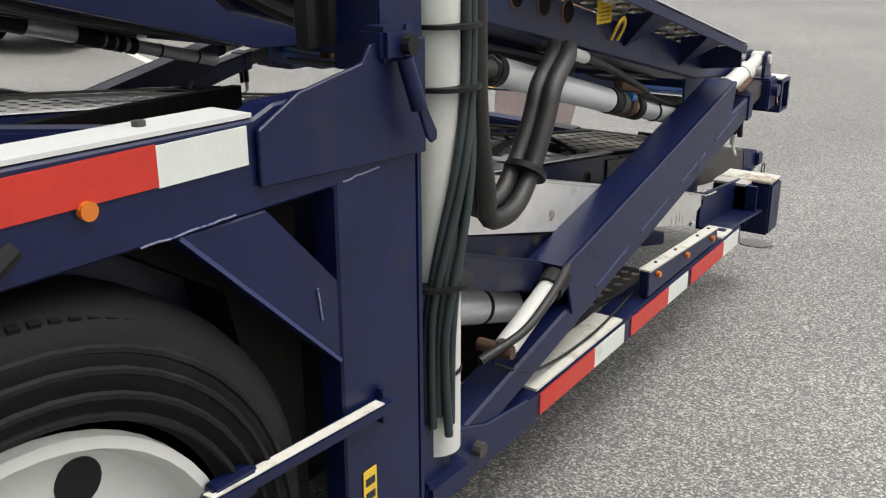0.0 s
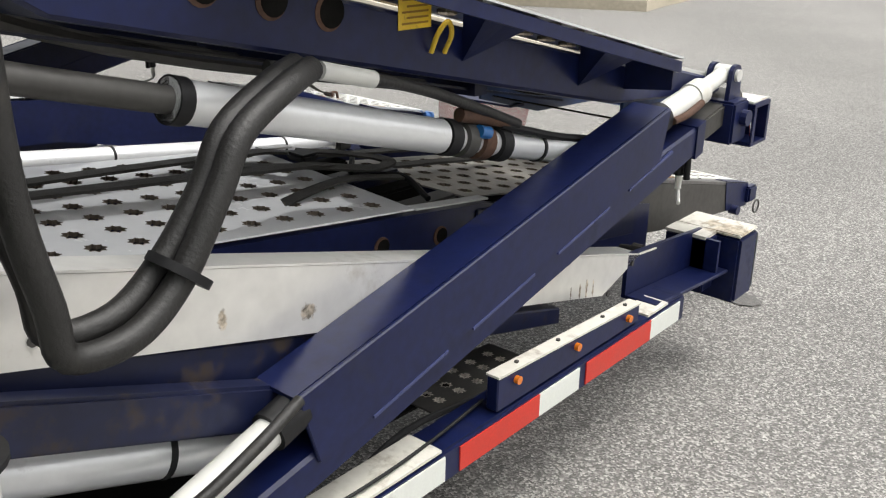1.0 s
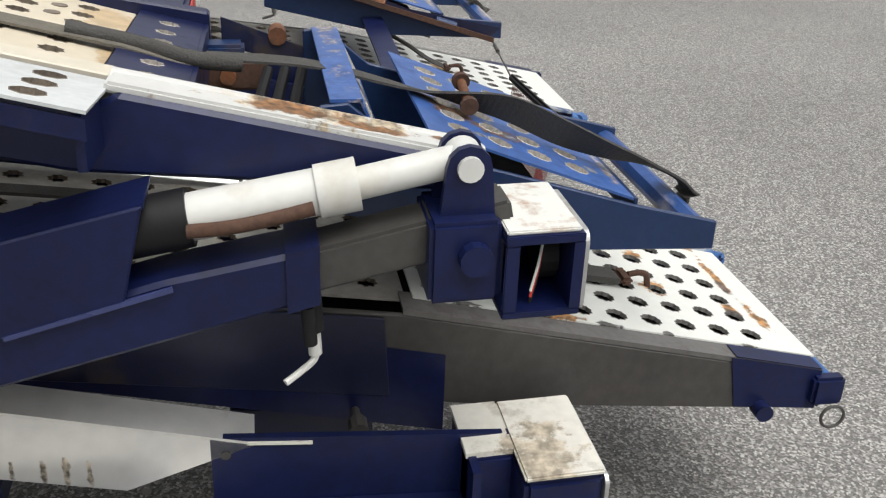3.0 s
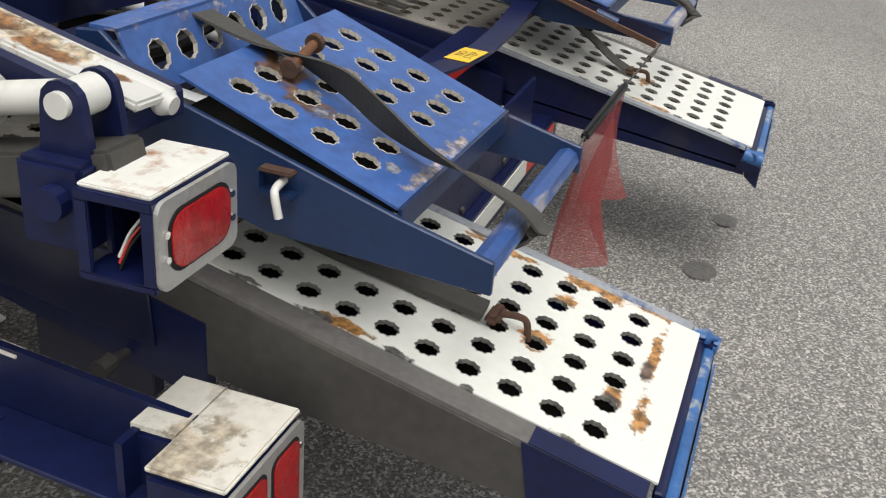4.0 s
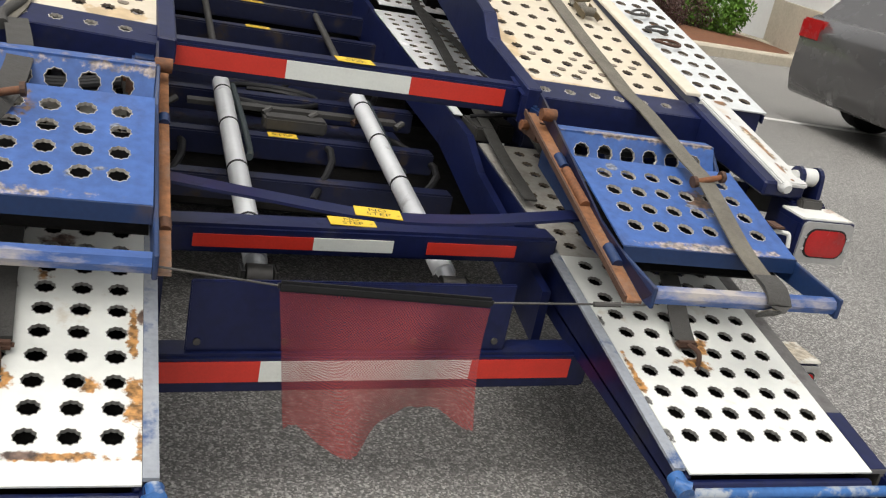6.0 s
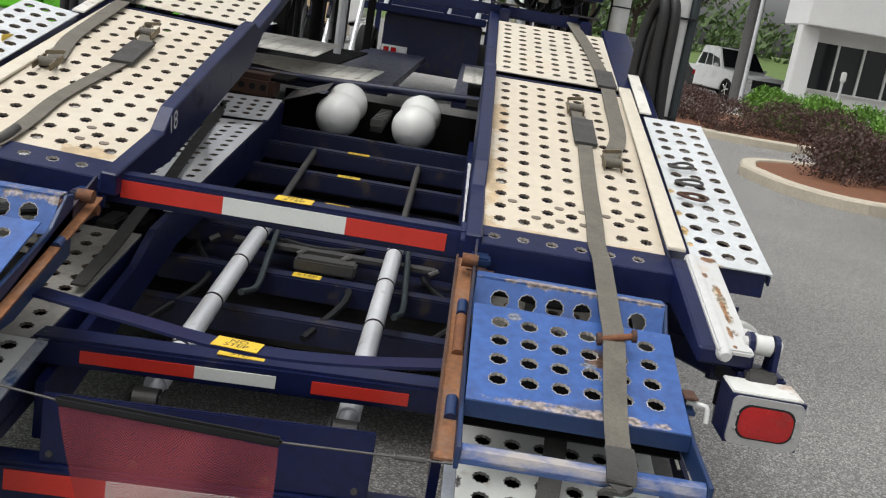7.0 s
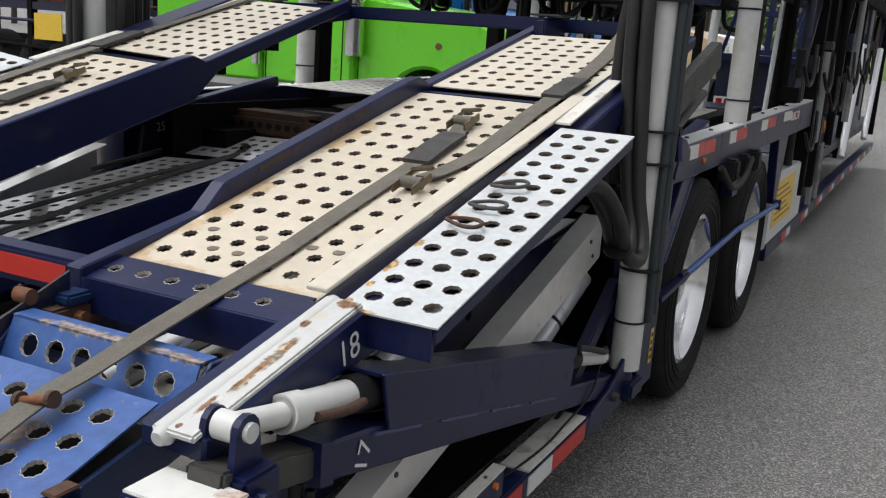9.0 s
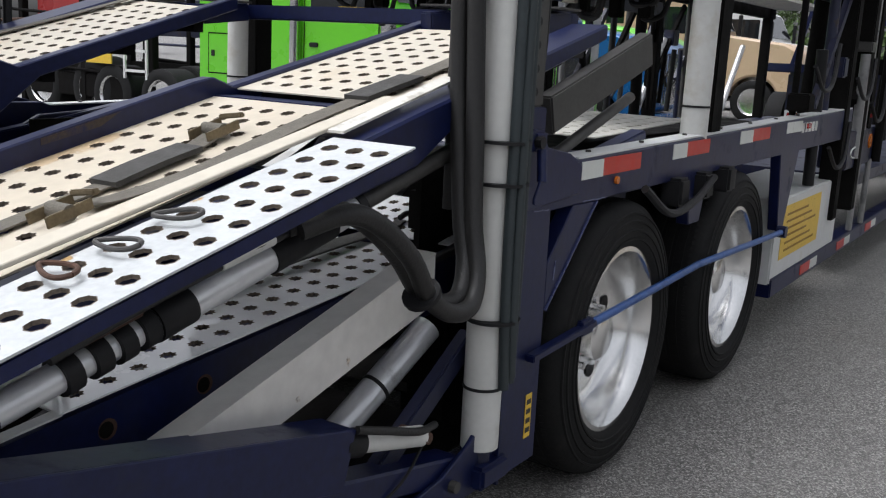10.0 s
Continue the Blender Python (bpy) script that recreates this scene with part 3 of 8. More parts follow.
    part("foot_plate_back", box(B(), X - 0.013 * s, X - 0.10 * s, 1.95, 2.23, 0.262, 0.275), NAVYDIRT, fp)
    part("foot_bolt", cyl(B(), (X - 0.02 * s, 2.02, 0.325), (X + 0.022 * s, 2.02, 0.325), 0.016, 10), STEEL, fp)
    # blue rear channel
    ch = part("rear_channel", prism(B(), [(0.0, 0.30), (0.47, 0.335), (0.47, 0.455), (0.0, 0.405)], x, x - 0.012 * s), NAVY, trailer)
    part("channel_flange", prism(B(), [(0.05, 0.297), (0.47, 0.334), (0.47, 0.344), (0.05, 0.307)], x + 0.09 * s, x, 0.002), NAVY, ch)
    part("channel_strip", prism(B(), [(0.33, 0.430), (0.42, 0.440), (0.42, 0.444), (0.33, 0.434)], x + 0.004 * s, x - 0.02 * s), WHITEGRIME, ch)
    part("channel_rib", prism(B(), [(0.10, 0.31), (0.112, 0.31), (0.112, 0.405), (0.10, 0.405)], x + 0.08 * s, x), NAVY, ch)
    # low lamp box
    X1, X0 = 1.28 * s, 1.08 * s
    bx = part("lamp_box", box(B(), X1, X0, -0.07, 0.045, 0.205, 0.402, 0.008), NAVY, trailer)
    part("lamp_box_top", box(B(), X1 - 0.003 * s, X0, -0.072, 0.045, 0.402, 0.411, 0.003), WHITEGRIME, bx)
    part("lamp_box_top", box(B(), X1 - 0.075 * s, X0, 0.046, 0.115, 0.4015, 0.4105), WHITEGRIME, bx)
    part("box_side", box(B(), X1 - 0.07 * s, X0, 0.046, 0.112, 0.24, 0.400, 0.004), NAVY, bx)
    lamp_face(bx, (X1 + X0) / 2, -0.072, 0.305, 0.20, 0.185, 2)
    return rail


def lamp_face(parent, x, y, z, w, h, n):
    """Steel bezel with n red lenses, facing the rear."""
    t, k = 0.006, 0.020
    lw = (w - k * (n + 1)) / n

    def rounded(x0, x1, z0, z1, r, m=5):
        out = []
        for cx, cz, a0 in ((x1 - r, z1 - r, 0), (x0 + r, z1 - r, 90), (x0 + r, z0 + r, 180), (x1 - r, z0 + r, 270)):
            out += [(cx + r * math.cos(radians(a0 + 90 * i / m)), cz + r * math.sin(radians(a0 + 90 * i / m))) for i in range(m + 1)]
        return out
    bm = B()
    rim = rounded(x - w / 2, x + w / 2, z - h / 2, z + h / 2, 0.016)
    f, g = [[bm.verts.new((px, yy, pz)) for px, pz in rim] for yy in (y - t, y)]
    bm.faces.new(f), bm.faces.new(g[::-1])
    for i in range(len(f)):
        bm.faces.new((f[i], f[(i + 1) % len(f)], g[(i + 1) % len(f)], g[i]))
    bz = part("bezel", bm, ALLOYDULL, parent)
    for i in range(n):
        a = x - w / 2 + k + i * (lw + k)
        for nm, gap, rise, m in (("lens_seat", 0.004, 0.0012, BLACK), ("lens", 0.0, 0.0035, LENS)):
            bm = B()
            rings = []
            for r, yy in ((-gap, y - t + 0.001), (-gap, y - t - rise), (0.004 - gap, y - t - rise - 0.0008)):
                rings.append([bm.verts.new((px, yy, pz)) for px, pz in rounded(a + r, a + lw - r, z - h / 2 + k + r, z + h / 2 - k - r, min(lw, h) * 0.24)])
            for p, q in zip(rings, rings[1:]):
                for j in range(len(p)):
                    bm.faces.new((p[j], p[(j + 1) % len(p)], q[(j + 1) % len(p)], q[j]))
            bm.faces.new(rings[-1])
            part(nm, bm, m, parent, "red ribbed lens" if nm == "lens" else "", True)
    for a in (-1, 1):
        for b in (-1, 1):
            part("screw", cyl(B(), (x + a * (w / 2 - 0.013), y - t - 0.003, z + b * (h / 2 - 0.04)), (x + a * (w / 2 - 0.013), y - t, z + b * (h / 2 - 0.04)), 0.005, 8), CHROME, parent)
    return bz


def lift_arm(s):
    """Telescopic lift arm with its cover, ram and upper lamp box."""
    X, Xi = 1.265 * s, 1.165 * s

    def ct(y):
        return 0.605 + 0.2248 * (1.622 - y)

    def cr(y):
        return 0.555 + 0.252 * (1.286 - y)

    def bt(y):
        return 0.552 + 0.23 * (1.012 - y)
    arm = part("lift_arm", prism(B(), [(0.33, bt(0.33)), (2.12, bt(2.12)), (2.16, bt(2.12) + 0.04), (2.10, bt(2.10) + 0.075), (1.286, cr(1.286)), (0.50, cr(0.50)), (0.33, bt(0.33) + 0.072)], X - 0.004 * s, Xi + 0.01 * s, 0.006), NAVY, trailer)
    part("cover_side", prism(B(), [(0.545, cr(0.545) - 0.01), (1.60, cr(1.60) - 0.01), (1.642, ct(1.642)), (0.515, ct(0.515))], X + 0.003 * s, X - 0.007 * s, 0.0025), NAVY, arm)
    part("cover_top", prism(B(), [(0.515, ct(0.515) - 0.008), (1.642, ct(1.642) - 0.008), (1.642, ct(1.642) - 0.001), (0.515, ct(0.515) - 0.001)], X - 0.008 * s, Xi), NAVY, arm)
    part("cover_side", prism(B(), [(0.545, cr(0.545)), (1.60, cr(1.60)), (1.61, ct(1.61) - 0.009), (0.515, ct(0.515) - 0.009)], Xi, Xi + 0.006 * s), NAVY, arm)
    for y in (0.68, 0.95, 1.22, 1.48):
        part("weld_seam", beam(B(), (X + 0.002 * s, y, cr(y) - 0.010), (X + 0.002 * s, y - 0.19, cr(y - 0.19) - 0.010), 0.006, 0.006), NAVYLIGHT, arm)
    part("sleeve_collar", prism(B(), [(0.32, bt(0.32) - 0.004), (0.36, bt(0.36) - 0.004), (0.36, bt(0.36) + 0.077), (0.32, bt(0.32) + 0.077)], X, Xi + 0.006 * s), NAVY, arm)
    part("inner_tube", beam(B(), (1.215 * s, 0.34, bt(0.34) + 0.036), (1.215 * s, 0.08, bt(0.08) + 0.030), 0.07, 0.058, 0.005), STEEL, arm)
    # ram on top
    a, b, c = Vector((1.215 * s, 0.60, 0.795)), Vector((1.215 * s, 0.27, 0.846)), Vector((1.215 * s, 0.14, 0.871))
    ram = part("ram", cyl(cyl(B(), a, b, 0.030), b - (b - a).normalized() * 0.05, b, 0.034), CYLWHITE, arm, smooth=True)
    part("ram_rod", cyl(B(), b, c, 0.021), CYLWHITE, ram, smooth=True)
    part("ram_eye", cyl(B(), c - Vector((0.020, 0, 0)), c + Vector((0.020, 0, 0)), 0.024), CYLWHITE, ram, smooth=True)
    part("pin", cyl(B(), c - Vector((0.044, 0, 0)), c + Vector((0.044, 0, 0)), 0.016, 16), CYLWHITE, ram, smooth=True)
    part("ram_clamp", cyl(B(), a + (b - a) * 0.16, a + (b - a) * 0.40, 0.037), BLACK, ram, smooth=True)
    part("ram_hose", sweep(B(), [(1.252 * s, 0.47, 0.812), (1.256 * s, 0.42, 0.816), (1.254 * s, 0.37, 0.823), (1.250 * s, 0.325, 0.831)], 0.009), RUSTDARK, ram, smooth=True)
    # ears and lamp bracket
    for dx in (-0.030, 0.030):
        e = 1.215 * s + dx
        arc = [(0.14 + 0.028 * math.cos(k), 0.871 + 0.028 * math.sin(k)) for k in [math.pi * i / 6 for i in range(7)]]
        part("pin_ear", prism(B(), arc + [(0.105, 0.80), (0.175, 0.80)], e - 0.006, e + 0.006), NAVY, arm)
    part("arm_bracket", box(B(), 1.16 * s, 1.278 * s, 0.101, 0.19, 0.70, 0.81, 0.006), NAVY, arm)
    part("bolt", cyl(B(), (1.275 * s, 0.135, 0.765), (1.296 * s, 0.135, 0.765), 0.021, 12), NAVY, arm)
    # upper lamp box, open at its side
    X1, X0 = 1.295 * s, 1.13 * s
    lb = part("upper_lamp_box", box(B(), X1, X0, 0.0, 0.014, 0.690, 0.782), NAVY, trailer)
    for x0, x1, y0, y1, z0, z1 in ((X1, X0, 0.0, 0.10, 0.782, 0.794), (X1, X0, 0.0, 0.10, 0.680, 0.690), (X1, X1 - 0.006 * s, 0.082, 0.10, 0.690, 0.782), (X0, X0 + 0.006 * s, 0.0145, 0.10, 0.690, 0.782), (X1 - 0.05 * s, X0 + 0.0065 * s, 0.09, 0.10, 0.69, 0.782)):
        part("box_panel", box(B(), x0, x1, y0, y1, z0, z1, 0.0015), NAVY, lb)
    part("lamp_box_top", box(B(), X1 - 0.006 * s, X0, 0.004, 0.098, 0.794, 0.800, 0.002), WHITERUST, lb)
    part("lamp_back", cyl(B(), ((X1 + X0) / 2, 0.016, 0.734), ((X1 + X0) / 2, 0.04, 0.734), 0.035, 16), BLACK, lb)
    for dz, mt in ((0.0, REDTAPE), (0.008, WHITETAPE), (-0.008, BLACK)):
        part("wire", sweep(B(), [(X1 - 0.02 * s, 0.06, 0.70 + dz), (X1 - 0.03 * s, 0.05, 0.73 + dz), (X1 - 0.05 * s, 0.04, 0.75 + dz)], 0.002, 6), mt, lb)
    lamp_face(lb, (X1 + X0) / 2, 0.0, 0.737, 0.160, 0.112, 1)
    # release pin hanging below
    rp = part("release_pin", cyl(cyl(B(), (1.21 * s, 0.33, 0.70), (1.21 * s, 0.327, 0.642), 0.014, 12), (1.235 * s, 0.335, 0.69), (1.235 * s, 0.332, 0.635), 0.009, 10), BLACK, arm, "black spring catch with a bent pin", True)
    part("pin_shank", cyl(B(), (1.21 * s, 0.327, 0.645), (1.21 * s, 0.325, 0.605), 0.009, 10), CYLWHITE, rp, smooth=True)
    part("pin_tail", sweep(B(), [(1.21 * s, 0.325, 0.612), (1.213 * s, 0.327, 0.598), (1.224 * s, 0.345, 0.588), (1.236 * s, 0.365, 0.580)], 0.005, 8, 4), CYLWHITE, rp, smooth=True)
    # foot ram behind the arm
    f = part("foot_ram", cyl(B(), (1.262 * s, 1.90, 0.50), (1.236 * s, 1.62, 0.565), 0.026), CYLWHITE, arm, smooth=True)
    part("foot_clamp", cyl(B(), (1.242 * s, 1.68, 0.551), (1.236 * s, 1.62, 0.565), 0.034), BLACK, arm, smooth=True)
    part("foot_pin", cyl(B(), (1.20 * s, 1.905, 0.497), (1.286 * s, 1.905, 0.497), 0.015, 16), RUSTDARK, arm, smooth=True)
    part("foot_hose", sweep(B(), [(1.27 * s, 1.64, 0.60), (1.285 * s, 1.74, 0.57), (1.285 * s, 1.86, 0.53), (1.25 * s, 1.98, 0.50)], 0.010), HOSE, arm, smooth=True)
    part("tilt_ram", cyl(B(), (1.01 * s, 1.80, 0.40), (1.075 * s, 2.19, 0.67), 0.040) if s > 0 else cyl(B(), (1.14 * s, 1.68, 0.49), (1.09 * s, 2.15, 0.635), 0.040), CYLGREY, arm, smooth=True)
    part("tilt_ram_band", cyl(B(), (1.043 * s, 2.0, 0.5385), (1.0445 * s, 2.009, 0.5445), 0.042) if s > 0 else cyl(B(), (1.128 * s, 1.79, 0.524), (1.127 * s, 1.80, 0.527), 0.042), BLACK, arm, smooth=True)
    part("brace_tube", beam(B(), (1.185 * s, 2.2, 0.77), (1.185 * s, 1.60, 0.545), 0.045, 0.075, 0.006) if s < 0 else beam(B(), (1.19 * s, 2.22, 0.66), (1.19 * s, 1.80, 0.40), 0.04, 0.06, 0.005), NAVYDIRT, arm)
    return arm


def upper_deck(s):
    """Sloping upper deck: outer rail, inner beam, punched cream plates, white side plate."""
    x0, x1 = 0.546 * s, 1.057 * s

    def zd(y):
        return zdeck(y, s)
    cut = 0.006 if s > 0 else -0.016
    # outer rail
    pts = [(0.10, zrail(0.10) - 0.045), (0.10, zrail(0.10) - 0.004), (0.54, zrail(0.54) - 0.004), (0.56, zrail(0.56) - 0.02), (1.69, zrail(1.69) - 0.02), (1.72, zrail(1.72) - 0.002), (1.93, zd(1.93) - 0.004), (2.95, zd(2.95) + 0.012), (2.95, zd(2.95) - 0.035), (2.15, zd(2.15) - 0.06), (1.93, zd(1.93) - 0.13), (0.60, zrail(0.60) - 0.115)]
    rail = part("deck_rail", prism(B(), pts, 1.19 * s, 1.06 * s, 0.006), NAVY, trailer)
    cap = part("rail_cap", beam(B(), (1.140 * s, 0.085, zrail(0.085) - 0.001), (1.140 * s, 0.555, zrail(0.555) - 0.001), 0.084, 0.014, 0.004), RAILCAP, rail, "white rail cap streaked with rust")
    bead = cyl(B(), (1.117 * s, 0.092, zrail(0.092) - 0.010), (1.117 * s, 0.556, zrail(0.556) - 0.010), 0.019, 24)
    part("rounded_bead", cyl(bead, (1.117 * s, 0.092, zrail(0.092) - 0.010), (1.117 * s, 0.078, zrail(0.078) - 0.010), 0.019, 24, 0.012), RAILCAP, cap, smooth=True)
    part("rail_cap", prism(B(), [(0.556, zrail(0.556) + cut), (1.98, zd(1.98) + cut), (1.98, zd(1.98) + 0.010 + cut), (0.556, zrail(0.556) + 0.010 + cut)], 1.099 * s, 1.048 * s, 0.002), WHITERUSTY2, rail)
    part("rail_cap", prism(B(), [(1.70, zrail(1.70) + 0.016), (2.15, zrail(2.15) + 0.03), (2.15, zrail(2.15) + 0.036), (1.70, zrail(1.70) + 0.022)], 1.15 * s, 1.105 * s), WHITEGRIME, rail)
    part("under_rail_plate", prism(B(), [(0.62, zrail(0.62) - 0.125), (2.1, zd(2.1) - 0.17), (2.1, zd(2.1) - 0.165), (0.62, zrail(0.62) - 0.12)], 1.06 * s, 1.0 * s), NAVYDIRT, rail)
    for y in (1.705, 1.586, 1.473):
        part("rail_hole", cyl(B(), (1.186 * s, y, zrail(y) - 0.044), (1.1912 * s, y, zrail(y) - 0.044), 0.030, 18), RUSTDARK, rail)
        part("hole_core", cyl(B(), (1.188 * s, y - 0.005, zrail(y) - 0.044), (1.1918 * s, y - 0.005, zrail(y) - 0.044), 0.0255, 18), PAN, rail)
    # side plate
    d = Vector((0, 1, 0.243)).normalized()
    ln = (1.698 - 0.552) / d.y
    xa = 1.123 * s
    xo = 1.342 if s > 0 else 1.325
    zo = -0.006
    sp = part("side_plate", perforated(B(), (xa if s > 0 else -xo, 0.552, 0.937 + zo), (1, 0, 0), d, 3, 14, xo - 1.123, ln, 0.0195, margin_v=0.025, margin_u=0.012, star=0.9), DECKWHITE, trailer, "white perforated side plate", second=RIMDARK)
    bm = prism(B(), [(0.555, 0.922), (1.694, 1.200), (1.694, 1.175), (0.555, 0.897)], (xo - 0.002) * s, (xo - 0.008) * s)
    part("plate_stop", prism(B(), [(0.56, 0.925), (0.57, 0.927), (0.57, 0.86), (0.56, 0.86)], 1.19 * s, (xo - 0.014) * s), NAVY, sp)
    part("side_plate_edge", bm, NAVY, sp)
    for y in (0.76, 1.15):
        z = 0.937 + 0.243 * (y - 0.549) - 0.012
        bm = B()
        v = [bm.verts.new(p) for p in (((xo - 0.008) * s, y - 0.075, z - 0.02), ((xo - 0.008) * s, y + 0.075, z + 0.016), ((xo - 0.008) * s, y, z), (1.19 * s, y, z - 0.085), (1.19 * s, y, z))]
        bm.faces.new((v[0], v[2], v[3])), bm.faces.new((v[2], v[1], v[3])), bm.faces.new((v[2], v[3], v[4]))
        part("gusset", bm, NAVY, sp)
    # cream plates
    for ya, yb, n in ((0.585, 1.90, 15), (1.985, 2.83, 10)):
        p, q = Vector((x0, ya, zd(ya))), Vector((x0, yb, zd(yb)))
        dd = (q - p).normalized()
        xl = min(x0, x1)
        part("deck_plate", perforated(B(), (xl, ya, zd(ya)), (1, 0, 0), dd, 7, n, 0.511, (q - p).length, 0.0185, margin_v=0.03, margin_u=0.012), CREAM if ya < 1 else WHITERUSTY2, rail, "cream painted perforated deck plate", second=RIMDARK)
    random.seed(21 + s)
    for i in range(1, 7):
        for y in (0.6985, 0.782):
            if random.random() < (0.75 if y < 0.7 else 0.35):
                xx = min(x0, x1) + 0.012 + i * 0.0696
                part("filled_hole", cyl(B(), (xx, y, zd(y) - 0.001), (xx, y - 0.0003, zd(y) + 0.0012), 0.0145, 14), RIMDARK, rail)
    bm = B()
    box(bm, x0, x1, 1.90, 1.985, zd(1.93) - 0.05, zd(1.93) - 0.004)
    for y in (0.95, 1.3, 1.62, 2.3, 2.6):
        part("deck_joist", box(B(), x0, x1 + 0.02 * s, y - 0.02, y + 0.02, zd(y) - (0.12 if y < 2 else 0.045), zd(y) - (0.05 if y < 2 else 0.012)), NAVY, rail)
    part("deck_joist", bm, NAVY, rail)
    # inner beam with raised fin
    xi = x0
    pts = [(0.46, 0.865), (0.46, 0.925), (0.84, zd(0.84) + 0.004), (0.92, zd(0.92) + 0.05), (1.84, zd(1.84) + 0.055), (1.90, zd(1.9) + 0.05), (1.97, zd(1.97) + 0.01), (2.95, zd(2.95) + 0.015), (2.95, zd(2.95) - 0.035), (2.05, zd(2.05) - 0.045), (1.9, zd(1.9) - 0.12), (0.92, zd(0.92) - 0.12)]
    ib = part("inner_beam", prism(B(), pts, xi, xi - 0.045 * s, 0.004), NAVY, rail)
    for y in (1.05, 1.38):
        part("rubbed_patch", prism(B(), [(y, zd(y) + 0.030), (y + 0.16, zd(y + 0.16) + 0.026), (y + 0.22, zd(y + 0.22) + 0.045), (y, zd(y) + 0.045)], xi - 0.001 * s, xi + 0.0012 * s), RUBBED, ib)
    # long ram slung below the rail
    A, C, E, G = [Vector((1.155 * s, y, z)) for y, z in ((1.75, 1.058), (1.17, 0.908), (0.99, 0.862), (0.55, 0.755))]
    dr = part("deck_ram", cyl(B(), A, C, 0.033), CYLGREY, trailer, "silver deck tilt ram", True)
    part("ram_rod", cyl(B(), A, A + (A - C).normalized() * 0.6, 0.021), STEELDARK, dr, smooth=True)
    part("ram_collar", cyl(B(), A, A + (C - A) * 0.04, 0.036), BLACK, dr, smooth=True)
    part("ram_neck", cyl(B(), C, E, 0.026), CYLGREY, dr, smooth=True)
    part("ram_tail", cyl(B(), E, G, 0.027), CYLGREY, dr, smooth=True)
    if s > 0:
        part("ram_sleeve", cyl(B(), A + (C - A) * 0.18, A + (C - A) * 0.50, 0.0375), BLACK, dr, smooth=True)
        part("ram_sleeve", cyl(B(), A + (C - A) * 0.86, C, 0.038), BLACK, dr, smooth=True)
    for k, m in ((0.02, BLACK), (0.30, STEELDARK if s < 0 else BLACK), (0.58, RUSTDARK if s < 0 else BLACK), (0.90, BLACK)):
        p = C + (E - C) * k
        part("ram_fitting", cyl(B(), p, p + (E - C) * 0.17, 0.036), m, dr, smooth=True)
    for k in (0.3, 0.75):
        p = E + (G - E) * k
        part("band", cyl(B(), p, p + (G - E) * 0.02, 0.030), BLACK, dr, smooth=True)
    pu = 0.026 if s < 0 else 0.0
    part("ram_pipe", sweep(B(), [(1.19 * s, 1.6, 1.065 + pu), (1.20 * s, 1.42, 1.03 + pu), (1.185 * s, 1.25, 0.985 + pu), (1.18 * s, 1.1, 0.945 + pu * 0.5), (1.175 * s, 0.95, 0.90)], 0.011), HOSE, dr, smooth=True)
    part("pipe_sleeve", cyl(B(), (1.198 * s, 1.43, 1.033), (1.19 * s, 1.30, 1.0), 0.014) if s > 0 else cyl(B(), (1.20 * s, 1.505, 1.076), (1.196 * s, 1.385, 1.047), 0.015), CYLWHITE, dr, smooth=True)
    part("pipe_valve", cyl(B(), (1.17 * s, 1.13, 0.945), (1.17 * s, 0.98, 0.91), 0.014, 12), RUSTDARK, dr, smooth=True)
    if s < 0:
        st = part("caution_label", box(B(), 1.1905 * s, 1.192 * s, 1.238, 1.320, 1.066, 1.131), YELLOW, rail, "yellow caution label")
        part("print_bar", box(B(), 1.192 * s, 1.1926 * s, 1.246, 1.312, 1.1135, 1.1155), INK2, st)
        lettering("CAUTION", 0.014, on_plane((1.1927 * s, 1.279, 1.123), (0, -1, 0), (0, 0, 1)), INK2, st)
        for i in range(4):
            part("print_bar", box(B(), 1.192 * s, 1.1926 * s, 1.246, 1.312 - 0.012 * (i % 2), 1.074 + i * 0.0095, 1.0775 + i * 0.0095), INK2, st)
        part("air_loop", sweep(B(), [(1.195 * s, 1.240, 1.022), (1.212 * s, 1.242, 1.056), (1.222 * s, 1.228, 1.076), (1.215 * s, 1.210, 1.052), (1.195 * s, 1.205, 1.018)], 0.0045, 8), YELLOW, rail, smooth=True)
        part("blue_fitting", cyl(B(), (1.183 * s, 1.085, 0.908), (1.183 * s, 1.055, 0.900), 0.013, 12), TRUCKBLUE, dr, smooth=True)
        part("tail_hose", sweep(B(), [(1.17 * s, 1.00, 0.905), (1.175 * s, 0.90, 0.875), (1.165 * s, 0.78, 0.842), (1.16 * s, 0.62, 0.808)], 0.009, 8), BLACK, dr, smooth=True)
    # rear beam with a row of holes
    part("rear_beam", perforated(B(), (min(sx(s, 0.51), sx(s, 1.08)), 0.47, 0.905), (1, 0, 0), (0, 1, 0.235), 6, 1, 0.57, 0.11, 0.017, margin_v=0.02, margin_u=0.05), NAVY, rail, second=RIMWORN)
    part("rear_beam_face", box(B(), sx(s, 0.51), sx(s, 1.08), 0.462, 0.472, 0.83, 0.904), NAVY, rail)
    return rail


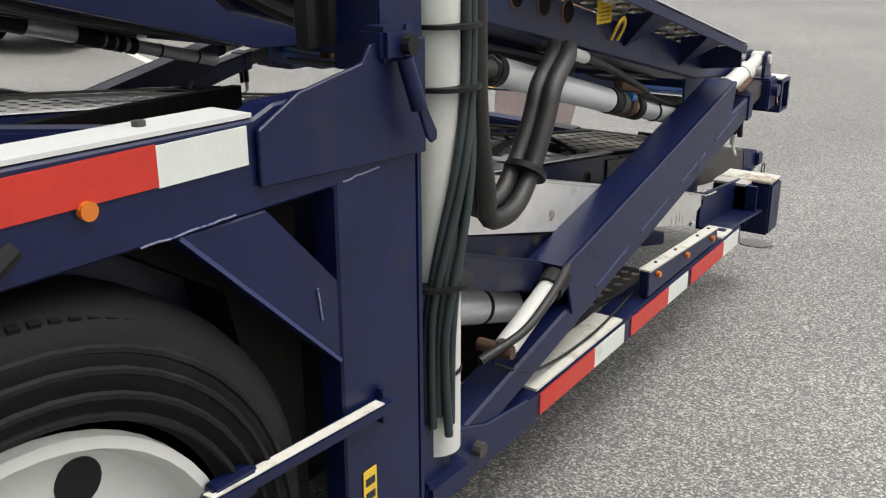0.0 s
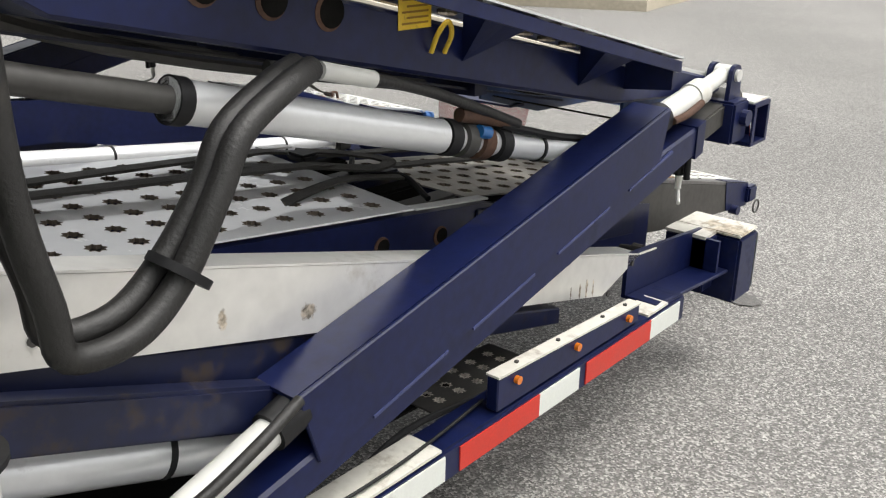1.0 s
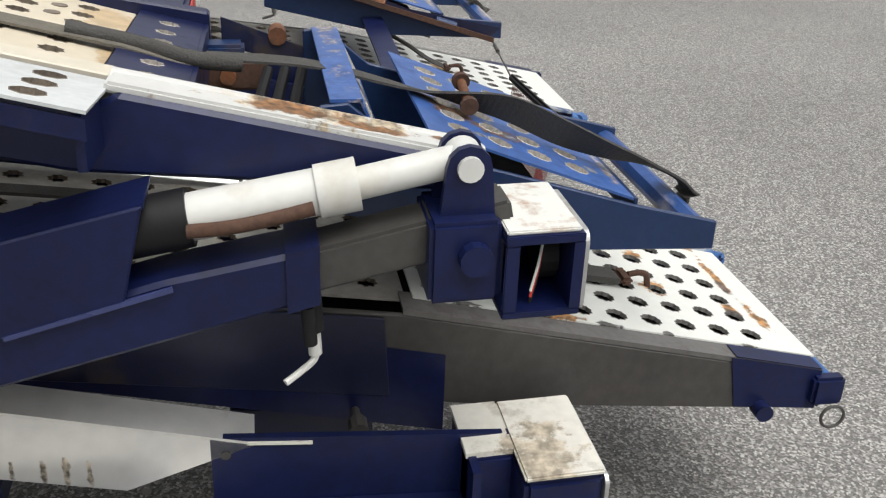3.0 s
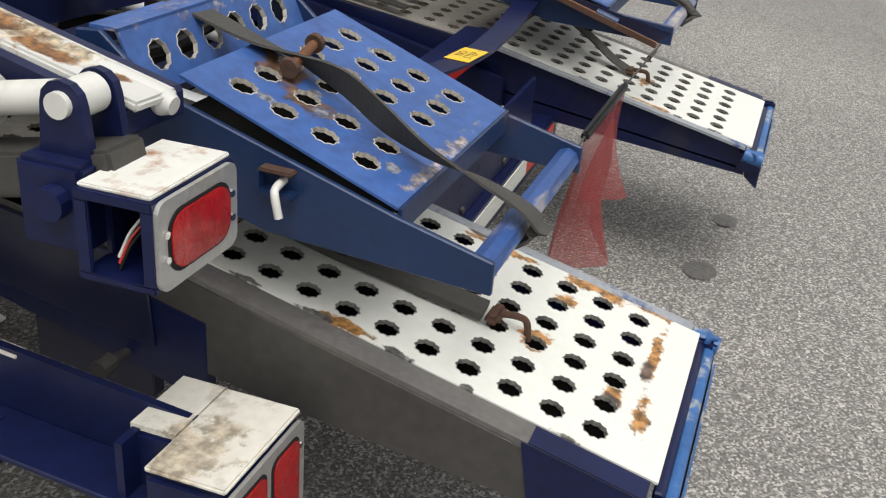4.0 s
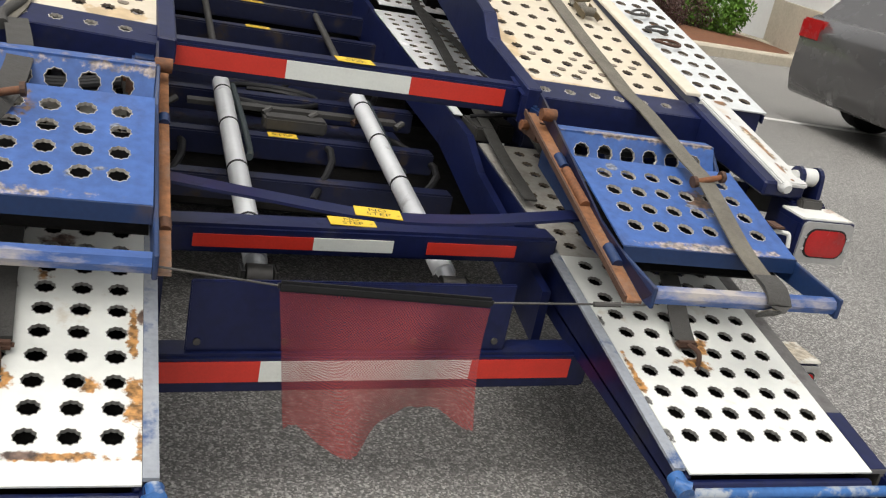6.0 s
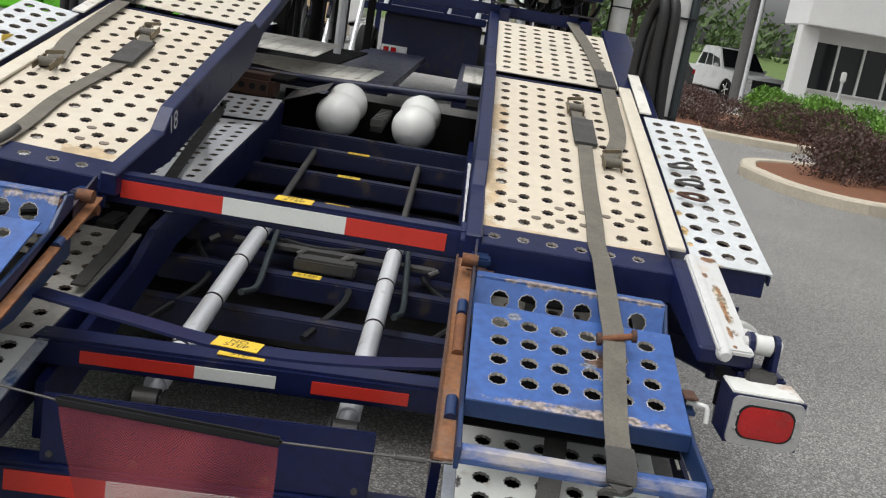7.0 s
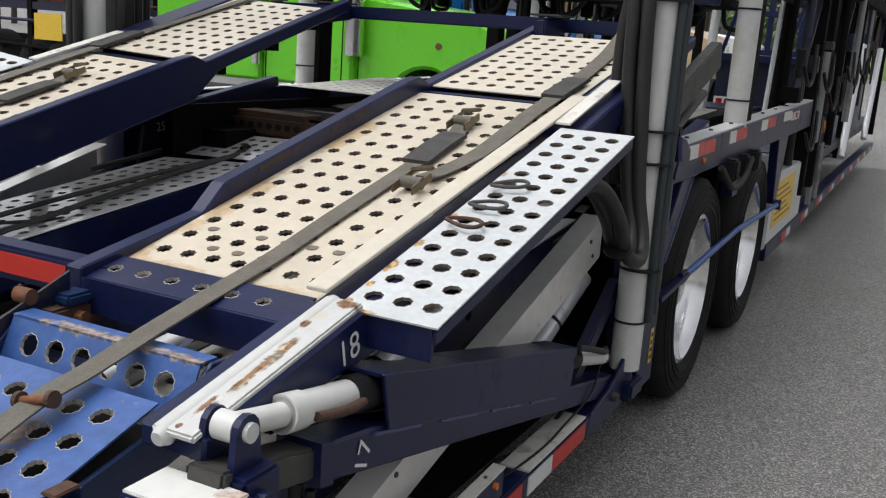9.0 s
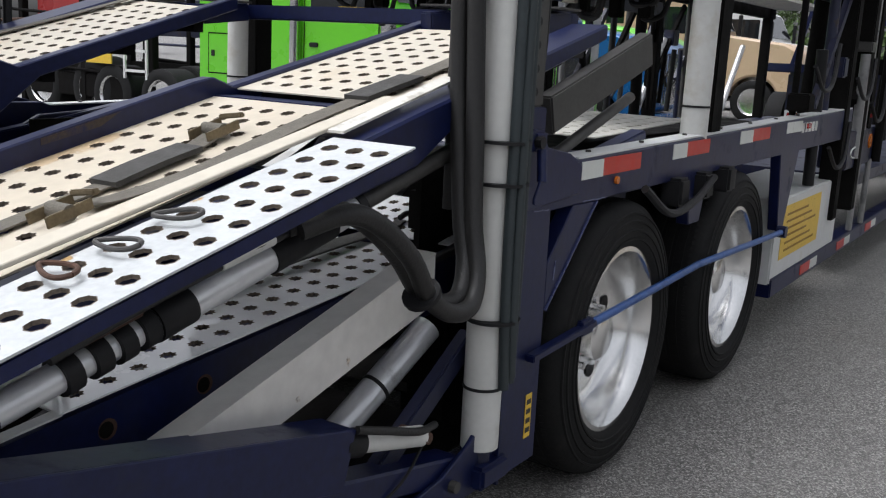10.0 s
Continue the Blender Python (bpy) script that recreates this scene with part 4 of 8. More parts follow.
def rear_flap(s):
    """Folding blue flap with punched plate, side arms and a rear tube."""
    a, b = (0.502, 0.972) if s > 0 else (-0.514, -0.981)
    lo, wd = min(a, b), abs(a - b)
    if s < 0:
        y0, z0, d, ln, yu, zu = -0.192, 0.737, Vector((0, 0.315, 0.115)).normalized(), 0.350, 0.192, 0.812
    else:
        y0, z0, d, ln, yu, zu = -0.152, 0.720, Vector((0, 0.33, 0.098)).normalized(), 0.360, 0.254, 0.772
    k0 = yu - 0.198
    dz = zu - 0.806
    pl = part("flap_plate", perforated(B(), (lo, y0, z0), (1, 0, 0), d, 6, 4, wd, ln, 0.021, margin_v=(0.047, 0.03), margin_u=0.03, star=0.86, seg=20), SKYBLUE, trailer, "faded blue perforated flap plate with rust round its keeper", second=RIMWORN)
    part("flap_plate_edge", box(B(), lo, lo + wd, y0 - 0.006, y0 - 0.0005, z0 - 0.036, z0 - 0.0005), SIDEBLUE, pl)
    part("flap_upright", perforated(B(), (lo, yu, zu), (1, 0, 0), (0, 0.40, 0.85), 6, 1, wd, 0.098, 0.023, margin_v=0.012, margin_u=0.03, star=0.90, seg=20), SKYBLUE, pl, second=RIMWORN)
    part("flap_lip", box(B(), lo, lo + wd, yu + 0.04, yu + 0.087, zu + 0.086, zu + 0.091), SKYBLUE, pl)
    # Near-black sheet: the shade seen through the flap's holes is its colour.
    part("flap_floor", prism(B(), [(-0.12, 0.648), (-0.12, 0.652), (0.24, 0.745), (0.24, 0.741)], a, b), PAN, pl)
    for x, o in ((a, -1), (b, 1)):
        k = x + o * s * 0.006
        bm = prism(B(), [(-0.332, 0.648), (-0.332, 0.696), (y0, z0 - 0.008), (0.18 + k0, zu + 0.022), (0.26 + k0, zu + 0.088), (0.30 + k0, zu + 0.084), (0.30 + k0, 0.74), (0.0, 0.66)], k - 0.005, k + 0.005, 0.002)
        part("flap_side", bm, SIDEBLUE, pl)
    part("flap_tube", cyl(B(), (a, -0.309, 0.672), (b, -0.309, 0.672), 0.021, 8), SKYBLUEWORN, pl, smooth=True)
    # rusted hinge channel along the inside
    c0, c1 = (0.452, 0.490) if s > 0 else (-0.478, -0.503)
    part("hinge_channel", prism(B(), [(-0.30, 0.645), (-0.30, 0.651), (0.42, 0.868), (0.42, 0.862)] if s > 0 else [(-0.31, 0.648), (-0.31, 0.654), (0.42, 0.868), (0.42, 0.862)], c0, c1), RUSTBRIGHT, pl, "orange rusted hinge channel")
    part("hinge_lip", prism(B(), [(-0.30, 0.645), (-0.30, 0.660), (0.42, 0.876), (0.42, 0.862)], c0, c0 - 0.006 * s), RUSTDARK, pl) if s > 0 else None
    part("hinge_wall", prism(B(), [(-0.30, 0.655), (-0.33, 0.68), (-0.05, 0.735), (0.20, 0.83), (0.44, 0.92), (0.44, 0.87)], c1, c1 + 0.006 * s), NAVYDIRT, pl)
    for y0, y1, m in (((-0.19, -0.13, SIDEBLUE), (0.02, 0.16, RUST), (0.17, 0.22, SIDEBLUE)) if s > 0 else ((-0.19, -0.16, RUST), (0.17, 0.2, SIDEBLUE))):
        z0, z1 = 0.696 + 0.296 * (y0 + 0.16), 0.696 + 0.296 * (y1 + 0.16)
        part("hinge_sleeve", cyl(B(), (c1 - 0.014 * s, y0, z0), (c1 - 0.014 * s, y1, z1), 0.013, 12), m, pl, smooth=True)
    part("hinge_bolt", cyl(B(), (c1 - 0.03 * s, 0.34, 0.885), (c1 + 0.01 * s, 0.34, 0.885), 0.017, 10), RUST, pl, smooth=True)
    # bent steel pin at the outside
    e = b + 0.02 * s
    part("lock_pin", sweep(B(), [(e - 0.01 * s, -0.03, 0.745), (e + 0.022 * s, -0.035, 0.745), (e + 0.034 * s, -0.04, 0.740), (e + 0.036 * s, -0.047, 0.710)], 0.0058), CYLWHITE, pl, smooth=True)
    part("lock_bracket", box(B(), e - 0.02 * s, e + 0.010 * s, -0.05, 0.0, 0.722, 0.732, 0.002), SIDEBLUE, pl)
    part("lock_bracket", box(B(), e - 0.02 * s, e + 0.010 * s, -0.05, 0.0, 0.757, 0.763, 0.002), RUSTDARK, pl)
    part("lock_bracket_side", box(B(), e - 0.02 * s, e + 0.010 * s, -0.002, 0.003, 0.7325, 0.7565), SIDEBLUE, pl)
    return pl


def ramp(s):
    """Sliding loading ramp with a punched white top."""
    a, b = (0.515, 0.965) if s > 0 else (-0.512, -0.948)
    lo = min(a, b)
    d = Vector((0, 1, 0.207)).normalized()
    side = [(-0.582, zramp(-0.582) - 0.0125), (-0.582, zramp(-0.582) - 0.085), (0.02, zramp(0.02) - 0.16), (0.88, zramp(0.88) - 0.22), (0.88, zramp(0.88) - 0.075), (0.17, zramp(0.17) - 0.0125)]
    body = part("loading_ramp", prism(B(), side, b + 0.045 * s, b + 0.033 * s, 0.003), STEEL, trailer, "bare grey steel sliding ramp")
    part("ramp_sleeve", prism(B(), [(0.2, zramp(0.2) - 0.02), (0.19, zramp(0.2) - 0.163), (0.90, zramp(0.9) - 0.225), (0.90, zramp(0.90) - 0.085)], b + 0.052 * s, b + 0.046 * s, 0.002), NAVYDIRT, body)
    part("ramp_flange", prism(B(), [(-0.580, zramp(-0.580) - 0.012), (0.17, zramp(0.17) - 0.012), (0.17, zramp(0.17) - 0.003), (-0.580, zramp(-0.580) - 0.003)], b + 0.045 * s, b - 0.02 * s), STEELWORN, body)
    # Near-black floor puts the shade below the ramp's holes into its colour.
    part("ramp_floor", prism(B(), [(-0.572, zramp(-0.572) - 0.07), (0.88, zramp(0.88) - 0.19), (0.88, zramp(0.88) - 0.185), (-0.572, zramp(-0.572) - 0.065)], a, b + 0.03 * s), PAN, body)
    part("ramp_inner_strip", prism(B(), [(-0.572, zramp(-0.572) - 0.008), (0.19, zramp(0.19) - 0.008), (0.19, zramp(0.19) - 0.001), (-0.572, zramp(-0.572) - 0.001)], a - 0.001 * s, a - 0.028 * s), STEELBLUEWORN, body)
    part("ramp_inner_side", prism(B(), side, a, a + 0.012 * s, 0.003), NAVY, body)
    part("ramp_top", perforated(B(), (lo, -0.588, zramp(-0.588)), (1, 0, 0), d, 6, 10, abs(a - b), 0.736 / d.y, 0.0198, margin_v=(0.072, 0.006), margin_u=0.0135 if s < 0 else 0.02, star=0.86, seg=20), WHITERUSTY, body, "white painted perforated ramp top with rust spots", second=RIMSTEEL)
    part("ramp_top_front", perforated(B(), (lo, 0.16, zramp(0.16) - 0.008), (1, 0, 0), (0, 1, 0.125), 6, 9, abs(a - b), 0.72, 0.0185, margin_v=0.02, margin_u=0.022), RAMPSHADED, body, second=RIMDARK)
    bm = prism(B(), [(-0.622, 0.30), (-0.622, 0.356), (-0.597, 0.400), (-0.583, 0.400), (-0.583, 0.33)], a, b, 0.003)
    part("ramp_nose", bm, NAVY, body)
    part("ramp_nose_tip", cyl(B(), (a - 0.015 * s, -0.607, 0.381), (b + 0.05 * s, -0.607, 0.381), 0.012), BLUEBARE, body, smooth=True)
    part("nose_curl", cyl(cyl(B(), (a - 0.020 * s, -0.622, 0.388), (a - 0.020 * s, -0.572, 0.398), 0.018, 12), (a - 0.006 * s, -0.612, 0.396), (a - 0.034 * s, -0.594, 0.396), 0.015, 12), BLUEBARE, body, smooth=True)
    part("nose_strip", box(B(), lo + 0.01, lo + abs(a - b) - 0.01, -0.626, -0.6225, 0.345, 0.372, 0.001), BLUEBARE, body)
    for x in (a - 0.012 * s, b + 0.05 * s):
        part("ramp_knuckle", box(B(), x - 0.014, x + 0.014, -0.620, -0.56, 0.35, 0.406, 0.006), NAVY, body)
    part("painted_end", prism(B(), [(-0.577, zramp(-0.577) - 0.004), (-0.577, zramp(-0.577) - 0.082), (-0.42, zramp(-0.42) - 0.10), (-0.40, zramp(-0.40) - 0.004)], b + 0.046 * s, b + 0.048 * s), NAVY, body)
    part("painted_flange", prism(B(), [(-0.578, zramp(-0.578) - 0.002), (-0.41, zramp(-0.41) - 0.002), (-0.41, zramp(-0.41) - 0.0005), (-0.578, zramp(-0.578) - 0.0005)], b + 0.046 * s, b + 0.004 * s), NAVY, body)
    x = b + 0.075 * s
    bm = B()
    ring = [(x, -0.598 + 0.022 * math.cos(t), 0.335 + 0.022 * math.sin(t)) for t in [i * math.pi / 6 for i in range(13)]]
    part("pull_ring", sweep(bm, ring, 0.003, 6, 2), STEEL, body)
    part("stop_pin", cyl(B(), (b + 0.04 * s, -0.47, 0.345), (b + 0.07 * s, -0.47, 0.345), 0.016, 14), NAVY, body, smooth=True)
    # lower deck forward of the ramp
    li, lw, tilt = (-0.99, 0.523, 0.062) if s < 0 else (0.468, 0.478, 0.0)
    z0 = 0.683 if s < 0 else zlow(1.10)
    ld = part("lower_deck", perforated(B(), (li, 1.10, z0), (1, 0, tilt), (0, 1, 0.096), 7, 15, lw, 1.22, 0.0185, margin_v=0.03, star=0.7), LOWWHITE, trailer, "white perforated lower deck plate", second=RIMDARK)
    part("lower_deck_front", perforated(B(), (li + 0.045, 2.40, z0 + 0.132), (1, 0, tilt * 0.5), (0, 1, 0.2), 7, 4, lw - 0.045, 0.32, 0.0185, margin_v=0.03, star=0.7), LOWWHITE, ld, second=RIMDARK)
    for k, o in ((li, -1), (li + lw, 1)):
        dz = z0 + tilt * (k - li) - 0.012
        part("deck_beam", prism(B(), [(0.1, 0.34), (0.1, 0.485), (0.70, 0.605), (0.86, dz - 0.025), (1.10, dz), (2.34, dz + 0.119), (2.75, dz + 0.17), (2.75, dz - 0.02), (1.10, dz - 0.13)], k - 0.008 * o - 0.012, k - 0.008 * o + 0.012), NAVY, ld)
        part("beam_edge", prism(B(), [(0.86, dz - 0.016), (1.10, dz + 0.009), (1.10, dz + 0.013), (0.86, dz - 0.012)] if (o < 0) == (s < 0) else [(1.0, dz), (1.09, dz + 0.009), (1.09, dz + 0.013), (1.0, dz + 0.004)], k - 0.008 * o - 0.015, k - 0.008 * o + 0.015), WHITE, ld)
    part("deck_side_rail", beam(B(), (li - 0.06 if s < 0 else li + lw + 0.06, 1.95, z0 + 0.093), (li - 0.06 if s < 0 else li + lw + 0.06, 2.36, z0 + 0.135), 0.016, 0.02, 0.002), STEELDARK, ld)
    for i in range(5):
        x = li + lw * (0.15 + 0.17 * i)
        part("hinge_gear", box(B(), x - 0.03, x + 0.03, 0.90 + 0.02 * (i % 2), 1.06, z0 - 0.07, z0 - 0.02 + 0.012 * (i % 3), 0.006), (STEELDARK, PAN, NAVYDIRT)[i % 3], ld)
    part("gear_hose", sweep(B(), [(li + 0.05, 1.0, z0 - 0.01), (li + 0.16, 0.97, z0 + 0.015), (li + 0.25, 1.03, z0 + 0.005), (li + 0.34, 0.95, z0 + 0.02)], 0.007, 8, 4), BLACK, ld, smooth=True)
    xo = li - 0.0045 if s < 0 else li + lw + 0.0045
    for y in (0.62, 0.80, 1.02, 1.20, 1.45):
        z = (z0 + 0.096 * (y - 1.10) if y > 0.86 else zramp(y) - 0.02) - 0.070
        part("beam_hole", cyl(B(), (xo - 0.001 * s, y, z), (xo + 0.0012 * s, y, z), 0.022, 16), RUSTDARK, ld)
        part("hole_core", cyl(B(), (xo, y - 0.004, z), (xo + 0.002 * s, y - 0.004, z), 0.017, 16), PAN, ld)
    return body


# Pale ramp paint dulled to hold the shade under the deck, with grime blotches.
RAMPSHADED = mat("shaded_grimy_ramp_paint", (0.34, 0.325, 0.29), 0.6, vary=0.2, scale=6, bump=0.2, bscale=40, dirt=(0.18, 0.155, 0.12), dirt_amount=0.45, dirt_scale=12, dirt_edge=0.25)
RIMSTEEL = mat("scuffed_hole_lip", (0.30, 0.29, 0.27), 0.4, 0.5, vary=0.6, scale=60, bump=0.2)
STEELBLUEWORN = mat("chipped_pale_blue_edge", (0.28, 0.30, 0.33), 0.5, 0.1, vary=0.2, scale=9, bump=0.2, dirt=(0.05, 0.09, 0.2), dirt_amount=0.42, dirt_scale=9, dirt_edge=0.1)
BLUEBARE = mat("chipped_bright_blue", (0.03, 0.11, 0.30), 0.4, vary=0.3, scale=9, bump=0.25, dirt=(0.30, 0.33, 0.36), dirt_amount=0.44, dirt_scale=12, dirt_edge=0.08)
STEELWORN = mat("worn_grey_edge", (0.13, 0.125, 0.12), 0.5, 0.2, vary=0.2, scale=9, bump=0.2, dirt=(0.12, 0.11, 0.11), dirt_amount=0.45, dirt_scale=14, dirt_edge=0.1)
SKYBLUEWORN = mat("chipped_blue_tube", (0.030, 0.080, 0.25), 0.4, 0.1, vary=0.25, scale=9, bump=0.2, dirt=(0.36, 0.33, 0.31), dirt_amount=0.58, dirt_scale=6, dirt_edge=0.10, streak=(0.35, 1, 1))
WHITERUSTY = mat("white_plate_rust_spots", (0.64, 0.65, 0.61), 0.45, vary=0.06, scale=5, bump=0.15, bscale=40, dirt=(0.48, 0.42, 0.33), dirt_amount=0.24, dirt_scale=7, dirt_edge=0.12)
worn(WHITERUSTY, [((-0.75, -0.345, 0.46), (0.035, 0.03, 0.2)), ((-0.605, -0.36, 0.45), (0.028, 0.02, 0.2)), ((-0.522, -0.40, 0.44), (0.022, 0.07, 0.2)), ((-0.515, -0.50, 0.42), (0.014, 0.06, 0.2)), ((-0.823, -0.535, 0.41), (0.06, 0.016, 0.2)), ((-0.80, -0.49, 0.42), (0.03, 0.02, 0.2)), ((-0.53, -0.22, 0.49), (0.012, 0.08, 0.2)), ((0.75, -0.20, 0.49), (0.05, 0.03, 0.2)), ((0.69, -0.26, 0.48), (0.05, 0.02, 0.2)), ((0.525, -0.30, 0.48), (0.012, 0.10, 0.2)), ((-0.94, -0.1, 0.5), (0.014, 0.05, 0.2)), ((-0.70, -0.05, 0.53), (0.02, 0.03, 0.2)), ((-0.66, -0.53, 0.42), (0.10, 0.010, 0.2))], (0.34, 0.17, 0.055), grain=24, ragged=2.0)
worn(WHITERUSTY, [((-0.702, -0.525, 0.42), (0.035, 0.014, 0.2)), ((-0.823, -0.492, 0.42), (0.024, 0.02, 0.2)), ((-0.682, 0.05, 0.54), (0.05, 0.06, 0.2)), ((-0.515, -0.17, 0.49), (0.010, 0.03, 0.2))], (0.13, 0.085, 0.065), grain=16)
worn(WHITERUSTY, [((-0.945, y, 0.5), (0.010, r, 0.2)) for y, r in ((-0.45, 0.02), (-0.30, 0.012), (-0.19, 0.03), (-0.06, 0.03), (0.06, 0.03))] + [((0.52, y, 0.5), (0.009, r, 0.2)) for y, r in ((-0.48, 0.03), (-0.38, 0.015), (-0.12, 0.02))], (0.10, 0.095, 0.09), grain=30, ragged=1.5)
worn(DECKWHITE, [((1.09, y, 1.0), (0.012, r, 0.5)) for y, r in ((0.57, 0.03), (0.66, 0.015), (0.74, 0.03), (0.86, 0.02), (1.02, 0.02), (1.3, 0.02))] + [((1.14, 0.555, 0.93), (0.04, 0.01, 0.5))], (0.42, 0.27, 0.10), grain=26, ragged=1.8)
worn(CREAM, [((0.52, y, 1.0), (0.05, r, 0.6)) for y, r in ((0.62, 0.10), (0.95, 0.25), (1.45, 0.2))] + [((0.75, 0.585, 1.0), (0.30, 0.03, 0.6)), ((-0.60, 0.62, 0.93), (0.10, 0.05, 0.6)), ((-0.80, 0.585, 0.93), (0.2, 0.02, 0.6))], (0.47, 0.355, 0.215), grain=9, ragged=1.9, spread=(0.85, 1.15))
RAILCAP = mat("white_rail_cap", (0.53, 0.53, 0.51), 0.5, vary=0.08, scale=4, bump=0.2, bscale=30, dirt=(0.50, 0.42, 0.32), dirt_amount=0.36, dirt_scale=9, dirt_edge=0.2)
worn(RAILCAP, [((-1.10, 0.31, 0.9), (0.05, 0.13, 0.5)), ((1.11, 0.29, 0.9), (0.012, 0.13, 0.5))], (0.40, 0.33, 0.23), grain=18, ragged=2.0)
worn(RAILCAP, [((s * x, y, 0.9), (w, r, 0.5)) for s, x, y, w, r in ((-1, 1.10, 0.33, 0.034, 0.085), (-1, 1.115, 0.24, 0.024, 0.06), (-1, 1.10, 0.14, 0.012, 0.02), (1, 1.108, 0.27, 0.007, 0.08), (1, 1.112, 0.36, 0.010, 0.04), (1, 1.12, 0.535, 0.025, 0.018), (1, 1.09, 0.44, 0.010, 0.016), (1, 1.10, 0.16, 0.008, 0.03), (1, 1.10, 0.10, 0.006, 0.008), (-1, 1.16, 0.50, 0.02, 0.03))], (0.20, 0.095, 0.035), grain=26, ragged=1.3)
WHITERUSTY2 = mat("pale_cream_paint", (0.58, 0.53, 0.43), 0.5, vary=0.08, scale=4, bump=0.1, bscale=40, dirt=(0.50, 0.41, 0.28), dirt_amount=0.4, dirt_scale=4, dirt_edge=0.3)
worn(WHITERUSTY2, [((1.095, y, 1.0), (0.016, r, 0.5)) for y, r in ((0.59, 0.04), (0.74, 0.05), (0.90, 0.02), (1.05, 0.05), (1.22, 0.03), (1.40, 0.05), (1.62, 0.04))], (0.42, 0.24, 0.09), grain=20, ragged=1.8)


def wheel_mesh(s):
    w = part("wheel", lathe(B(), [(0.0 * s, 0.305), (0.004 * s, 0.315), (0.02 * s, 0.33), (0.025 * s, 0.37), (0.015 * s, 0.43), (-0.01 * s, 0.462), (-0.04 * s, 0.47), (-0.24 * s, 0.47), (-0.27 * s, 0.455), (-0.28 * s, 0.36), (-0.26 * s, 0.30)]), TYRE, trailer, "black tyre on a polished rim", True)
    prof = [(-0.015, 0.318), (0.006, 0.316), (0.008, 0.300), (-0.015, 0.292), (-0.03, 0.286), (-0.034, 0.27), (-0.032, 0.20), (-0.015, 0.15), (-0.015, 0.001)]
    part("rim", lathe(B(), [(x * s, k) for x, k in prof]) if s < 0 else lathe(B(), [(-0.015 * s, 0.318), (0.006 * s, 0.316), (0.008 * s, 0.300), (-0.015 * s, 0.283), (-0.06 * s, 0.272), (-0.11 * s, 0.262), (-0.135 * s, 0.235), (-0.14 * s, 0.16), (-0.12 * s, 0.145), (-0.12 * s, 0.09), (-0.05 * s, 0.085), (-0.04 * s, 0.07), (-0.04 * s, 0.001)]), ALLOY if s > 0 else TANKWHITE, w, "polished aluminium rim" if s > 0 else "white painted steel rim", True)
    for i in range(10):
        t = 2 * math.pi * i / 10
        y, z = 0.115 * math.cos(t), 0.115 * math.sin(t)
        q = 0.105 if s < 0 else 0.0
        part("wheel_nut", cyl(B(), ((-0.12 + q) * s, y, z), ((-0.09 + q) * s, y, z), 0.014, 8), CHROME, w)
        k = 0.2 if s > 0 else 0.244
        y, z = k * math.cos(t + 0.3 + (0.45 if s < 0 else 0.0)), k * math.sin(t + 0.3 + (0.45 if s < 0 else 0.0))
        if i % 2 == 0:
            part("hand_hole", cyl(B(), ((-0.145 if s > 0 else -0.045) * s, y, z), ((-0.132 if s > 0 else -0.0305) * s, y, z), 0.032 if s > 0 else 0.034, 18), BLACK, w)
    for k, wall in ((0.345, 0.0222), (0.372, 0.0247), (0.402, 0.0197), (0.428, 0.0153)):
        part("tyre_ring", lathe(B(), [((wall - 0.002) * s, k - 0.006), ((wall + 0.004) * s, k - 0.003), ((wall + 0.004) * s, k + 0.003), ((wall - 0.002) * s, k + 0.006)]), TYRE, w)
    bm = B()
    for i in range(110):
        t = 2 * math.pi * i / 110
        c, q = math.cos(t), math.sin(t)
        beam(bm, (-0.012 * s, 0.457 * c, 0.457 * q), (-0.045 * s, 0.4685 * c, 0.4685 * q), 0.016, 0.007, up=(0, c, q))
    part("tread_pattern", bm, TYRE, w)
    for x in (-0.085, -0.14, -0.195):
        part("tread_rib", lathe(B(), [((x + 0.02) * s, 0.4695), ((x + 0.018) * s, 0.4725), ((x - 0.018) * s, 0.4725), ((x - 0.02) * s, 0.4695)]), TYRE, w)
    return w


